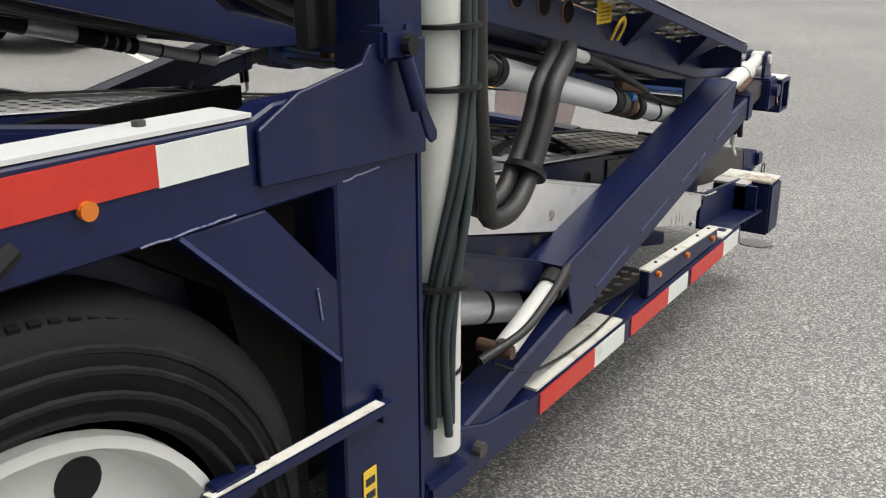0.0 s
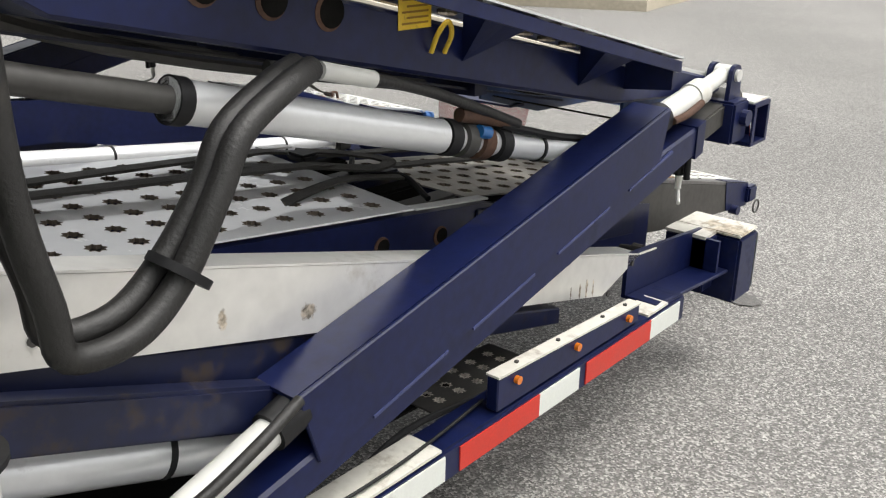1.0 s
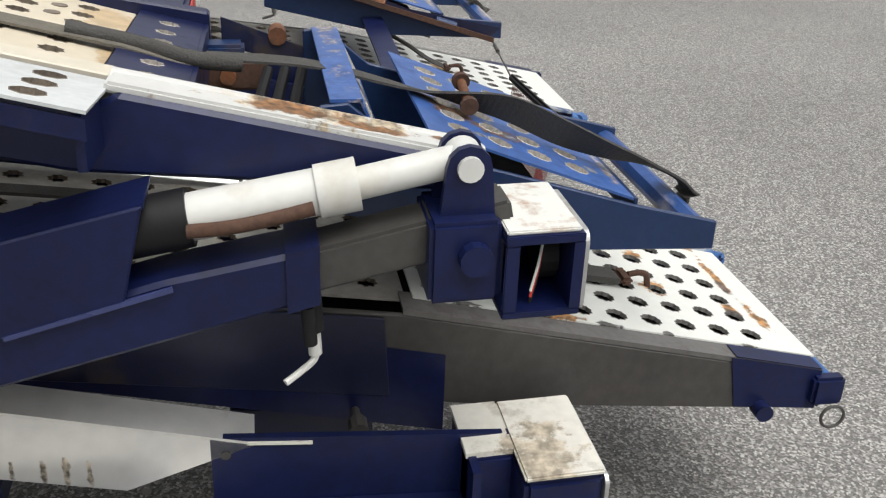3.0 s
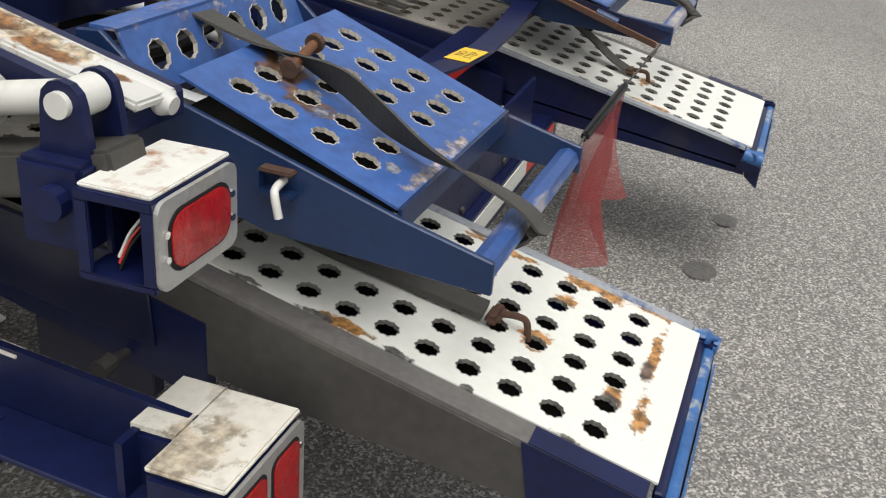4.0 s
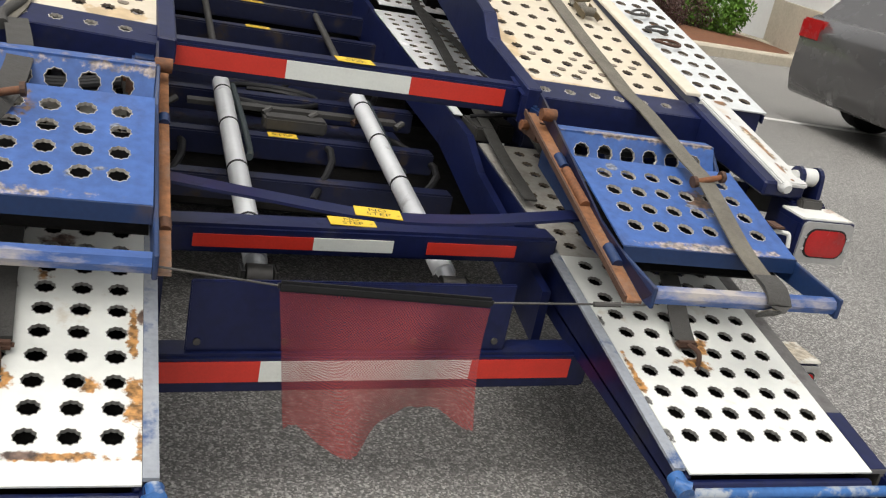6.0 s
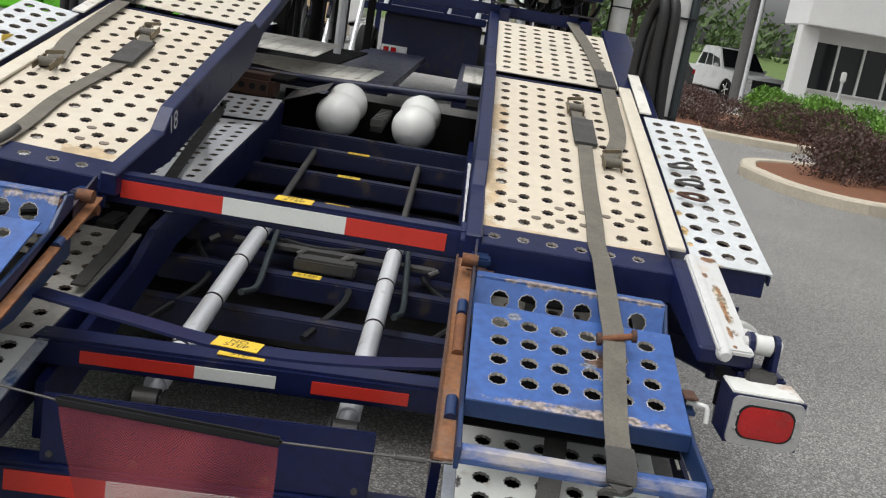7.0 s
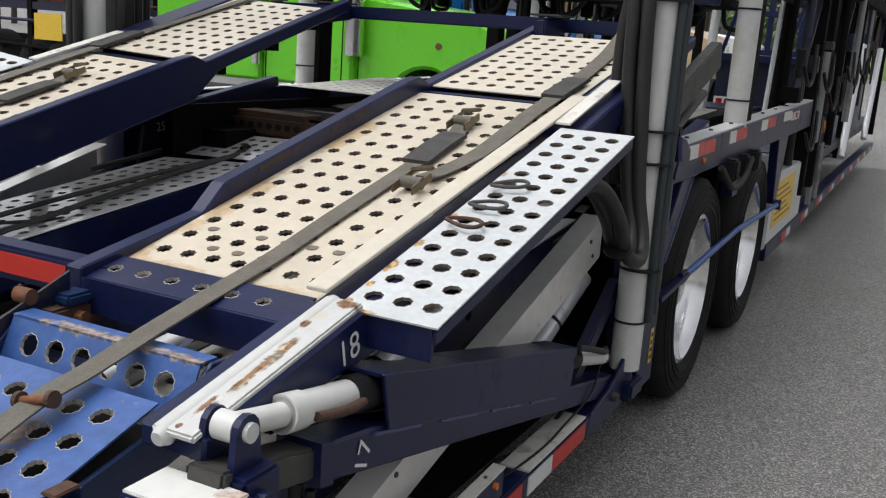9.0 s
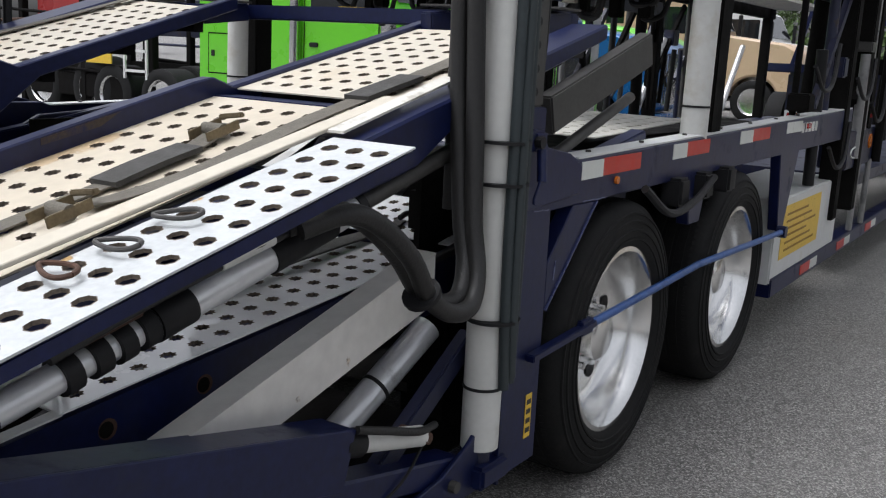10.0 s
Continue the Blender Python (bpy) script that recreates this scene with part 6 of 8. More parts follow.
paint_number("18", 0.085, (-0.4595, 0.915, 1.012), (0, 1, 0.253), (0, -0.253, 1), deck_rails[0])


def front_works():
    """Cross beam at the head of the upper decks, and the gantry beyond."""
    hb = part("head_beam", box(B(), -0.98, 0.95, 3.09, 3.15, 1.487, 1.545, 0.006), NAVY, trailer)
    sticker("STEP", (-0.016, 3.12, 1.5455), (1, 0, 0), (0, 1, 0), 0.10, 0.045, hb)
    for x in (-0.96, -0.56, 0.53, 0.93):
        part("head_bracket", beam(B(), (x, 2.84, 1.49), (x, 3.089, 1.515), 0.05, 0.07, 0.005), NAVY, hb)
        part("head_plate", box(B(), x - 0.07, x + 0.07, 2.90, 3.06, 1.548, 1.556, 0.002), STEELDARK, hb)
    gb = part("gantry_beam", box(B(), -0.75, 1.08, 3.58, 3.66, 1.655, 1.725, 0.006), NAVY, trailer)
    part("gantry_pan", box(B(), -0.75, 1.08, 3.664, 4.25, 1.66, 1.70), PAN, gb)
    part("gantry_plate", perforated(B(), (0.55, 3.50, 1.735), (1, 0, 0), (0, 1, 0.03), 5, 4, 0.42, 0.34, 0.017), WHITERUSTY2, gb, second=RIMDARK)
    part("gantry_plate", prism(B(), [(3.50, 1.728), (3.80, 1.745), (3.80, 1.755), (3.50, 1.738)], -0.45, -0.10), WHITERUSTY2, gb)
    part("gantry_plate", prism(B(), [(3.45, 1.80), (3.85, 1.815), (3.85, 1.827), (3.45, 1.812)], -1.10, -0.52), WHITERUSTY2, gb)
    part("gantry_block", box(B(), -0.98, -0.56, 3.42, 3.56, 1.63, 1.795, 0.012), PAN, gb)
    part("gantry_strap", box(B(), 0.72, 0.77, 3.47, 3.50, 1.60, 1.79), STRAP, gb)
    gr = random.Random(17)
    for i in range(26):
        x = -0.70 + 0.068 * i + gr.uniform(-0.02, 0.02)
        y = gr.uniform(3.68, 4.2)
        if i % 3:
            part("gantry_hose", sweep(B(), [(x, y, 1.66), (x + 0.02, y, 1.66 - gr.uniform(0.03, 0.09)), (x + 0.09, y + 0.02, 1.655 - gr.uniform(0.02, 0.1)), (x + 0.13, y, 1.66)], 0.012, 8, 4), BLACK, gb, smooth=True)
        else:
            part("gantry_valve", box(B(), x - 0.025, x + 0.03, y, y + 0.05, 1.655 - gr.uniform(0.05, 0.10), 1.66, 0.006), (PAN, STEELDARK, NAVYDIRT)[i % 3], gb)
    for x in (-1.05, 1.05):
        part("gantry_rail", box(B(), x - 0.04, x + 0.04, 4.0, 9.0, 1.80, 1.92, 0.008), NAVYDIRT, gb)


front_works()

# ---------------------------------------------------------------- forward structure of the trailer


def inner_works():
    """Side walls, raised plates, pipes and posts between the forward decks."""
    for s in (-1, 1):
        w = part("side_wall", prism(B(), [(2.28, 0.66), (3.2, 0.75), (3.2, 1.10), (2.5, 1.06), (2.34, 0.98)], 1.155 * s, 1.13 * s, 0.004), NAVYDIRT, trailer)
        if s < 0:
            paint_number("25", 0.06, (-1.129, 2.44, 0.94), (0, 1, 0.1), (0, -0.1, 1), w)
        part("wall_rail", beam(B(), (1.14 * s, 2.2, 0.96), (1.14 * s, 3.3, 1.14), 0.06, 0.05, 0.005), NAVY, w)
        # deck over the axles
        part("axle_deck_plate", perforated(B(), (min(sx(s, 0.40), sx(s, 1.02)), 3.25, 1.125), (1, 0, 0), (0, 1, 0.03), 7, 12, 0.62, 1.0, 0.0165), WHITEGRIME, trailer)
        part("cross_tube", cyl(B(), (0.0, 3.16, 1.025), (1.12 * s, 3.16, 1.025 + 0.04 * s), 0.022, 12), NAVYDIRT, trailer, smooth=True)
        # hanging rams and hoses of the gantry
        for k, (x, y, r, m, z0) in enumerate(((0.98, 3.75, 0.025, PAN, 1.1), (0.86, 5.1, 0.045, PAN, 1.0), (0.62, 5.6, 0.03, CYLGREY, 1.0), (0.95, 6.5, 0.05, PAN, 0.9), (0.80, 7.1, 0.03, CYLGREY, 0.9), (1.05, 8.6, 0.05, PAN, 0.8))):
            if k < 2:
                continue
            part("gantry_ram", cyl(B(), (x * s, y, z0), ((x + 0.05) * s, y + 0.12, 2.9), r, 14), m, trailer, smooth=True)
        if s > 0:
            part("gantry_strut", beam(B(), (1.18 * s, 2.50, 1.24), (1.18 * s, 3.20, 1.44), 0.05, 0.11, 0.005), STEELDARK, trailer)
            part("strut_rod", cyl(B(), (1.16 * s, 2.62, 1.12), (1.16 * s, 3.15, 1.28), 0.018, 10), STEEL, trailer, smooth=True)
        part("upper_rail", box(B(), 1.27 * s, 1.17 * s, 3.2, 13.5, 1.98, 2.12, 0.008), PAN, trailer)
        part("upper_runway", box(B(), 1.14 * s, 0.5 * s, 3.3, 13.5, 2.10, 2.14), WHITEGRIME, trailer)
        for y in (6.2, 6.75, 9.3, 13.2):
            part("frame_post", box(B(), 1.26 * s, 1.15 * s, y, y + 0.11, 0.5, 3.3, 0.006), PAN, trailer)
        for k in range(3):
            y = 2.30 + 0.05 * k
            part("post_hose", sweep(B(), [(1.19 * s, y, 1.15), (1.20 * s, y + 0.02, 1.6), (1.18 * s, y, 2.2), (1.17 * s, y + 0.03, 3.2)], 0.018, 8, 3), BLACK, trailer, smooth=True)
        # clamps and dark valve gear along the side frame
        for y in (3.35, 3.62, 3.9):
            part("valve", box(B(), 1.30 * s, 1.22 * s, y, y + 0.09, 0.90, 1.0, 0.01), BLACK, trailer)
        part("side_hose", sweep(B(), [(1.30 * s, 3.0, 1.0), (1.32 * s, 3.2, 0.90), (1.32 * s, 3.45, 0.92), (1.30 * s, 3.7, 0.98)], 0.014, 8), BLACK, trailer, smooth=True)
        for y in (8.9, 11.6):
            part("slanted_ram", cyl(B(), (1.26 * s, y, 0.55), (1.24 * s, y + 0.8, 1.6), 0.035, 14), CYLGREY, trailer, smooth=True)
        part("forward_deck", box(B(), 1.2 * s, 0.3 * s, 7.0, 13.8, 0.62, 0.70), NAVYDIRT, trailer)
    # tilted plates between the decks
    p = part("raised_plate", perforated(B(), (-1.0, 3.2, 1.003), (1, 0.0, 0.02), (0.05, 1, 0.035), 10, 9, 0.85, 0.86, 0.0165, margin_u=0.03), WHITEGRIME, trailer, "grey perforated plate tilted over the axles")
    part("raised_plate_edge", beam(B(), (-1.02, 3.18, 0.975), (-0.12, 3.18, 0.992), 0.03, 0.05), NAVYDIRT, p)
    part("small_plate", perforated(B(), (-0.49, 2.86, 0.915), (0.9, 0, 0.34), (0, 1, 0.1), 1, 1, 0.22, 0.24, 0.01), STEELWORN, trailer)
    part("rusty_chain_box", box(B(), -0.98, -0.52, 2.72, 2.92, 0.90, 1.03, 0.03), RUSTDARK, trailer)
    for i in range(8):
        part("box_slot", cyl(B(), (-0.94 + i * 0.053, 2.715, 0.97), (-0.94 + i * 0.053, 2.722, 0.97), 0.016, 10), BLACK, trailer)
    for i in range(3):
        x = (-0.47, 0.02, 0.40)[i]
        part("belly_hose", sweep(B(), [(x, 0.8 + 0.1 * (i % 3), 0.40), (x + 0.1, 1.2, 0.46 + 0.02 * (i % 2)), (x - 0.05, 1.6, 0.48), (x + 0.06, 2.0, 0.52)], 0.013, 8, 4), BLACK, trailer, smooth=True)
    for i in range(5):
        pts = [(-0.05 + (0.13 + 0.015 * i) * math.cos(k * math.pi / 6 + i), 1.62 + (0.10 + 0.012 * i) * math.sin(k * math.pi / 6 + i), 0.50 + 0.012 * i) for k in range(11)]
        part("coiled_hose", sweep(B(), pts, 0.011, 8, 3), BLACK, trailer, smooth=True)
    for i in range(6):
        x = -0.42 + 0.16 * i
        part("fitting", cyl(B(), (x, 1.36, 0.545), (x + 0.03, 1.38, 0.56), 0.012, 8), (STEEL, RUSTDARK, STEELDARK)[i % 3], trailer)
    part("valve_block", box(B(), -0.1, 0.12, 1.30, 1.38, 0.50, 0.55, 0.008), STEELDARK, trailer)
    # Sheet added as the dark shade behind the air tanks.
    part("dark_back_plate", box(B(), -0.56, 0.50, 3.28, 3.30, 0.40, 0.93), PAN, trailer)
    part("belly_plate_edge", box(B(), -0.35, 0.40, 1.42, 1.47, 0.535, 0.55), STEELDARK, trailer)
    # Near-black sheets added as the shade under the trailer, hiding bright ground.
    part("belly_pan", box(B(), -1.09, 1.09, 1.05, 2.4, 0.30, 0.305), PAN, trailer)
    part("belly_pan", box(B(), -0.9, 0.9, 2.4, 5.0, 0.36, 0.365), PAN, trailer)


inner_works()


def low_left_gear():
    """Punched belly plate, bolted bracket and banded pipe on the low left side."""
    bp = part("punched_belly_plate", perforated(B(), (-1.15, 0.84, 0.298), (1, 0, 0), (0, 1, 0.04), 3, 5, 0.15, 0.36, 0.014, star=0.6), STEELDARK, trailer, "dark punched belly plate", second=RIMWORN)
    part("plate_edge", box(B(), -1.155, -1.150, 0.84, 1.20, 0.27, 0.30), NAVYDIRT, bp)
    bk = part("sleeve_bracket", prism(B(), [(0.215, 0.295), (0.445, 0.31), (0.445, 0.39), (0.30, 0.39), (0.215, 0.36)], -0.945, -0.975, 0.003), NAVYDIRT, trailer)
    part("bolt", cyl(B(), (-1.035, 0.246, 0.394), (-1.065, 0.246, 0.394), 0.016, 10), STEEL, bk)
    part("bolt_shank", cyl(B(), (-0.975, 0.246, 0.385), (-1.035, 0.246, 0.394), 0.008, 10), STEEL, bk, smooth=True)


low_left_gear()


def deck_undersides():
    """Dark channels, pipes and valve gear below the upper decks, forward of the posts."""
    for s in (-1, 1):
        # Channel and ribs added near-black; their colour holds the underside's shade.
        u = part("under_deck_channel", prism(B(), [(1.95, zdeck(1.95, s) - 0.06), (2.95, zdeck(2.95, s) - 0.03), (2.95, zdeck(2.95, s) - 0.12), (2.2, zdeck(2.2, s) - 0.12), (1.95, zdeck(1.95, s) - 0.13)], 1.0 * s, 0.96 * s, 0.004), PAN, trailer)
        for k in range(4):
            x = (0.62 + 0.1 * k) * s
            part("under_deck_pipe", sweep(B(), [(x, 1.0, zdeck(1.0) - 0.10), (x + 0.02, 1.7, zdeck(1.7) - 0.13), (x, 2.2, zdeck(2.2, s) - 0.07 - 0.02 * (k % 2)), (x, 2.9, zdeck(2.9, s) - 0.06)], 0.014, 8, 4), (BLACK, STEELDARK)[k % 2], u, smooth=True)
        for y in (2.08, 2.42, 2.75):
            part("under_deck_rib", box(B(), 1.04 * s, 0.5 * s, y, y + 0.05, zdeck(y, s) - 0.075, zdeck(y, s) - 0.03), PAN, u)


deck_undersides()


def side_clutter():
    """Dark pipes, hoses, boxes and rams along the sides of the forward frame."""
    rg = random.Random(31)
    for s in (-1, 1):
        for i in range(16):
            y = (5.3 if s > 0 else 6.4) + (0.36 if s > 0 else 0.25) * i + rg.uniform(-0.12, 0.12)
            z = rg.uniform(0.72, 1.0)
            x = rg.uniform(1.14, 1.27) * s
            top = rg.choice((1.5, 2.2, 2.9))
            m = (PAN, BLACK, NAVYDIRT, STEELDARK, CYLDARK, PAN)[i % 6]
            part("frame_pipe", cyl(B(), (x, y, z), (x, y + rg.uniform(-0.1, 0.1), top), rg.uniform(0.014, 0.034), 10), m, trailer, smooth=True)
        for i in range(9):
            y = (5.2 if s > 0 else 6.6) + (0.75 if s > 0 else 0.45) * i
            h = rg.uniform(0.06, 0.16)
            z = rg.uniform(1.16, 1.6)
            part("control_box", box(B(), 1.27 * s, 1.16 * s, y, y + rg.uniform(0.08, 0.2), z, z + h, 0.008), (PAN, NAVYDIRT, STEELDARK)[i % 3], trailer)
        for i in range(10):
            y = (5.2 if s > 0 else 6.3) + (0.55 if s > 0 else 0.4) * i
            z = rg.uniform(0.95, 1.5)
            x = 1.28 * s
            part("side_hose", sweep(B(), [(x, y, z), (x + 0.02 * s, y + 0.15, z - 0.12), (x + 0.02 * s, y + 0.35, z - 0.08), (x, y + 0.5, z + 0.12)], 0.012, 8, 4), BLACK, trailer, smooth=True)
        for i in range(7):
            y = (5.6 if s > 0 else 6.4) + (1.1 if s > 0 else 0.6) * i
            part("cross_tie", beam(B(), (1.2 * s, y, 1.2), (1.2 * s, y + 0.7, 1.95), 0.035, 0.05), (NAVYDIRT, PAN)[i % 2], trailer)
        for y in (5.2, 6.9):
            part("red_lamp", box(B(), 1.275 * s, 1.283 * s, y, y + 0.07, 1.10, 1.125), LENS, trailer)


side_clutter()

# ---------------------------------------------------------------- tractor head in front of the trailer
tractor = thing("tractor_unit", "navy blue tractor rear frame with lamp plate", "truck", (-0.42, 4.3, 0))
part("rear_frame", box(B(), -0.63, 0.95, 9.7, 10.6, 0.42, 1.30, 0.02), NAVYDIRT, tractor)
part("bed_frame", box(B(), -1.0, 1.0, 9.6, 13.5, 1.30, 1.42, 0.02), NAVY, tractor)
part("lamp_plate", box(B(), -0.62, -0.20, 9.685, 9.698, 0.64, 0.79, 0.004), WHITE, tractor)
for x in (-0.54, -0.42):
    part("lens", box(B(), x - 0.045, x + 0.045, 9.675, 9.686, 0.67, 0.76, 0.006), LENS, tractor)
part("clear_lens", box(B(), -0.335, -0.225, 9.675, 9.686, 0.675, 0.755, 0.03), CYLGREY, tractor)
for x in (-0.6, 0.3, 0.75):
    part("strut", beam(B(), (x, 9.65, 1.35), (x + 0.25, 9.65, 2.3), 0.05, 0.05), NAVY, tractor)
for x in (-1.1, -0.55, 0.0, 0.55, 1.1):
    part("rack_post", box(B(), x - 0.05, x + 0.05, 13.4, 13.5, 0.5, 3.4, 0.01), NAVY, tractor)
for z in (1.42, 2.1, 2.8):
    part("rack_rail", box(B(), -1.15, 1.15, 13.38, 13.5, z, z + 0.1, 0.01), NAVY, tractor)
for x in (-0.85, 0.3, 0.85):
    part("rack_ram", cyl(B(), (x, 12.0, 1.4), (x + 0.1, 12.3, 3.2), 0.05, 14), CYLGREY, tractor, smooth=True)
for x in (-1.0, 1.0):
    part("tyre", lathe(B(), [(0.14, 0.30), (0.15, 0.45), (0.12, 0.50), (-0.12, 0.50), (-0.15, 0.45), (-0.14, 0.30)], 32), TYRE, tractor, smooth=True).location = (x, 11.0, 0.50)

# ---------------------------------------------------------------- straps, hooks, flag


def band(name, pts, w, parent, m, t=0.004):
    return part(name, sweep(B(), pts, 0, n=6, flat=(w, t)), m, parent)


def ratchet(parent, o, d):
    """A small ratchet buckle, dark steel and rust, lying on the strap."""
    o = Vector(o)
    y = Vector((0, 1, 0.24)).normalized() * d
    for k in (-0.028, 0.028):
        part("buckle_cheek", beam(B(), o + Vector((k, 0, 0.014)), o + Vector((k, 0, 0.018)) + y * 0.10, 0.005, 0.022, 0.001), BRASSY, parent)
    part("buckle_spool", cyl(B(), o + Vector((-0.03, 0, 0.016)) + y * 0.05, o + Vector((0.03, 0, 0.016)) + y * 0.05, 0.016, 14), STRAP, parent, smooth=True)
    part("buckle_handle", beam(B(), o + Vector((-0.03, 0, 0.03)) + y * 0.10, o + Vector((0.03, 0, 0.036)) + y * 0.11, 0.02, 0.012, 0.003), BRASSY, parent)


BRASSY = mat("tarnished_buckle_steel", (0.20, 0.16, 0.10), 0.5, 0.6, vary=0.3, scale=20, bump=0.2)


def deck_strap(s):
    z = 0.009

    def D(x, y, dz=0.0):
        return (x - 0.03 * s, y, zdeck(y, s) + z + dz - (0.04 * (x + 0.5) if s < 0 else 0))
    a = 0.862 if s > 0 else -0.80
    b = 0.855 if s > 0 else -0.845
    st = thing("tie_down_strap", "grey webbing tie-down strap with sleeve and buckle on the deck", "strap", group="deck straps")
    band("webbing", [D(a - 0.03, 1.66, 0.012), D(a, 1.50), D(a, 1.3), D(b, 0.95), D(b, 0.72), D(b - 0.005, 0.56, 0.004)] + ([(0.824, 0.47, 0.914), (0.823, 0.34, 0.886), (0.822, 0.18, 0.848), (0.820, 0.07, 0.825), (0.811, -0.12, 0.752), (0.808, -0.21, 0.722), (0.806, -0.310, 0.697), (0.806, -0.335, 0.672), (0.80, -0.312, 0.646)] if s > 0 else [(-0.84, 0.47, 0.920)]), 0.050, st, STRAP)
    band("sleeve", [D(a, 1.52, 0.006), D(a, 1.41, 0.008), D(a + 0.003, 1.29, 0.006)], 0.078, st, STRAPDARK, 0.012)
    ratchet(st, D(a - 0.02, 1.56), 1)
    part("sleeve", sweep(B(), [D(b, 0.65, 0.006), D(b, 0.56, 0.008), (b, 0.47, 0.928), (b + 0.008, 0.40, 0.918)], 0.013, 10), STRAPDARK, st, smooth=True) if s < 0 else None
    st2 = thing("tie_down_strap", "grey webbing tie-down strap lying along the deck rail", "strap", group="deck straps")
    c = 0.99 if s > 0 else -1.03
    band("webbing", [D(c - 0.09 * s, 2.95, 0.01), D(c - 0.03 * s, 2.5), D(c, 2.03, 0.004), D(c, 1.75, 0.006), D(c, 1.45), D(c - 0.03 * s, 1.28), D(c - 0.05 * s, 1.2, 0.006)], 0.058, st2, STRAP)
    band("sleeve", [D(c, 2.16, 0.008), D(c, 2.0, 0.010), D(c, 1.93, 0.010)], 0.075, st2, STRAPDARK, 0.012)
    ratchet(st2, D(c - 0.05 * s, 1.09), 1)


for s in (-1, 1):
    deck_strap(s)

# strap on the left flap, twisting down to its buckle on the ramp
fs = thing("tie_down_strap", "dark grey webbing strap twisted over the blue flap", "strap", group="flap straps")
line = [(-0.815, 0.45, 0.925), (-0.795, 0.32, 0.91), (-0.785, 0.235, 0.89), (-0.79, 0.13, 0.862), (-0.80, 0.05, 0.848), (-0.815, -0.03, 0.832), (-0.842, -0.11, 0.80), (-0.862, -0.19, 0.772), (-0.852, -0.26, 0.745), (-0.838, -0.325, 0.712), (-0.834, -0.350, 0.682), (-0.83, -0.315, 0.648)]
part("webbing", sweep(B(), line, 0, n=8, flat=(0.052, 0.004), twist=(75, 0.50, 0.17)), STRAPDARK, fs)
band("webbing_tail", [(-0.775, 0.12, 0.568), (-0.775, -0.02, 0.537), (-0.77, -0.12, 0.518), (-0.762, -0.265, 0.488)], 0.050, fs, STRAPDARK, 0.012)
for s, x, y in ((-1, -0.760, -0.292), (1, 0.70, -0.22)):
    z = zramp(y) - (0.008 if s < 0 else 0)
    hk = thing("strap_hook", "rusty strap buckle and hook caught in a ramp hole", "hook", group="ramp hooks")
    part("buckle", box(B(), x - 0.028, x + 0.028, y - 0.002, y + 0.022, z + 0.008, z + 0.024, 0.006), RUSTDARK, hk)
    part("hook", sweep(B(), [(x, y, z + 0.02), (x + 0.004, y - 0.025, z + 0.02), (x + 0.006, y - 0.04, z + 0.012), (x + 0.006, y - 0.045, z - 0.02)], 0.006, 10), RUSTDARK, hk, smooth=True)
    if s > 0:
        band("webbing", [(0.722, -0.02, 0.615), (0.716, -0.09, 0.575), (0.708, -0.15, 0.535), (x, y + 0.02, z + 0.02)], 0.05, hk, STRAPDARK)
wr = thing("strap_wrap", "dark webbing wrapped round the flap tube", "strap", group="flap straps")
band("webbing", [(0.806, -0.265, 0.715), (0.806, -0.313, 0.7045), (0.806, -0.3415, 0.672), (0.80, -0.313, 0.640)], 0.058, wr, STRAPDARK, 0.006)
# rusty keepers that hold the straps on the flaps
for x, kz, ky in ((-0.800, 0.006, -0.078), (0.825, -0.019, -0.054)):
    kp = thing("strap_keeper", "rusty bolt keeper over the strap", "bolt", group="strap keepers")
    part("keeper_pin", cyl(B(), (x - 0.038, 0.125 + ky, 0.840 + kz), (x + 0.038, 0.125 + ky, 0.860 + kz), 0.008, 10), RUST, kp, smooth=True)
    for dx in (-0.038, 0.038):
        part("keeper_nut", cyl(B(), (x + dx - 0.005, 0.125 + ky, 0.850 + kz + dx * 0.26), (x + dx + 0.005, 0.125 + ky, 0.8515 + kz + dx * 0.26), 0.015, 12), RUSTDARK, kp)
# straps on the lower decks
for s in (-1, 1):
    ls = thing("tie_down_strap", "dark webbing strap lying over the lower deck", "strap", group="lower deck straps")
    for x1 in (0.555, 0.715):
        q = (x1 - 0.70) / 1.25
        band("webbing", [(s * 0.705, 2.50, 0.876), (s * (0.70 + 0.06 * q), 2.42, 0.858), (s * (0.70 + 0.45 * q), 2.0, zlow(2.0) + 0.030), (s * (0.70 + 0.9 * q), 1.55, zlow(1.55) + 0.028), (s * x1, 1.2, zlow(1.2) + 0.022), (s * x1, 1.12, zlow(1.12) + 0.020), (s * x1, 0.95, 0.700), (s * (x1 - 0.02), 0.70, 0.662), (s * (x1 - 0.03), 0.42, 0.622)], 0.040, ls, STRAPDARK, 0.006)
    part("hook", sweep(B(), [(s * 0.705, 2.49, 0.885), (s * 0.705, 2.53, 0.895), (s * 0.705, 2.56, 0.875), (s * 0.705, 2.56, 0.845)], 0.009, 10), BLACK, ls, smooth=True)

tw = thing("tangled_strap", "dark webbing tangled at the end of the lower deck", "strap", group="lower deck straps")
band("webbing", [(-0.52, 1.42, 0.752), (-0.60, 1.28, 0.742), (-0.70, 1.14, 0.735), (-0.78, 1.02, 0.722), (-0.74, 0.92, 0.715), (-0.66, 0.98, 0.728), (-0.60, 1.08, 0.742)], 0.034, tw, STRAPDARK, 0.005)
band("webbing_end", [(-0.86, 1.36, 0.726), (-0.82, 1.22, 0.726), (-0.80, 1.10, 0.720), (-0.84, 0.98, 0.708)], 0.034, tw, STRAPDARK, 0.005)
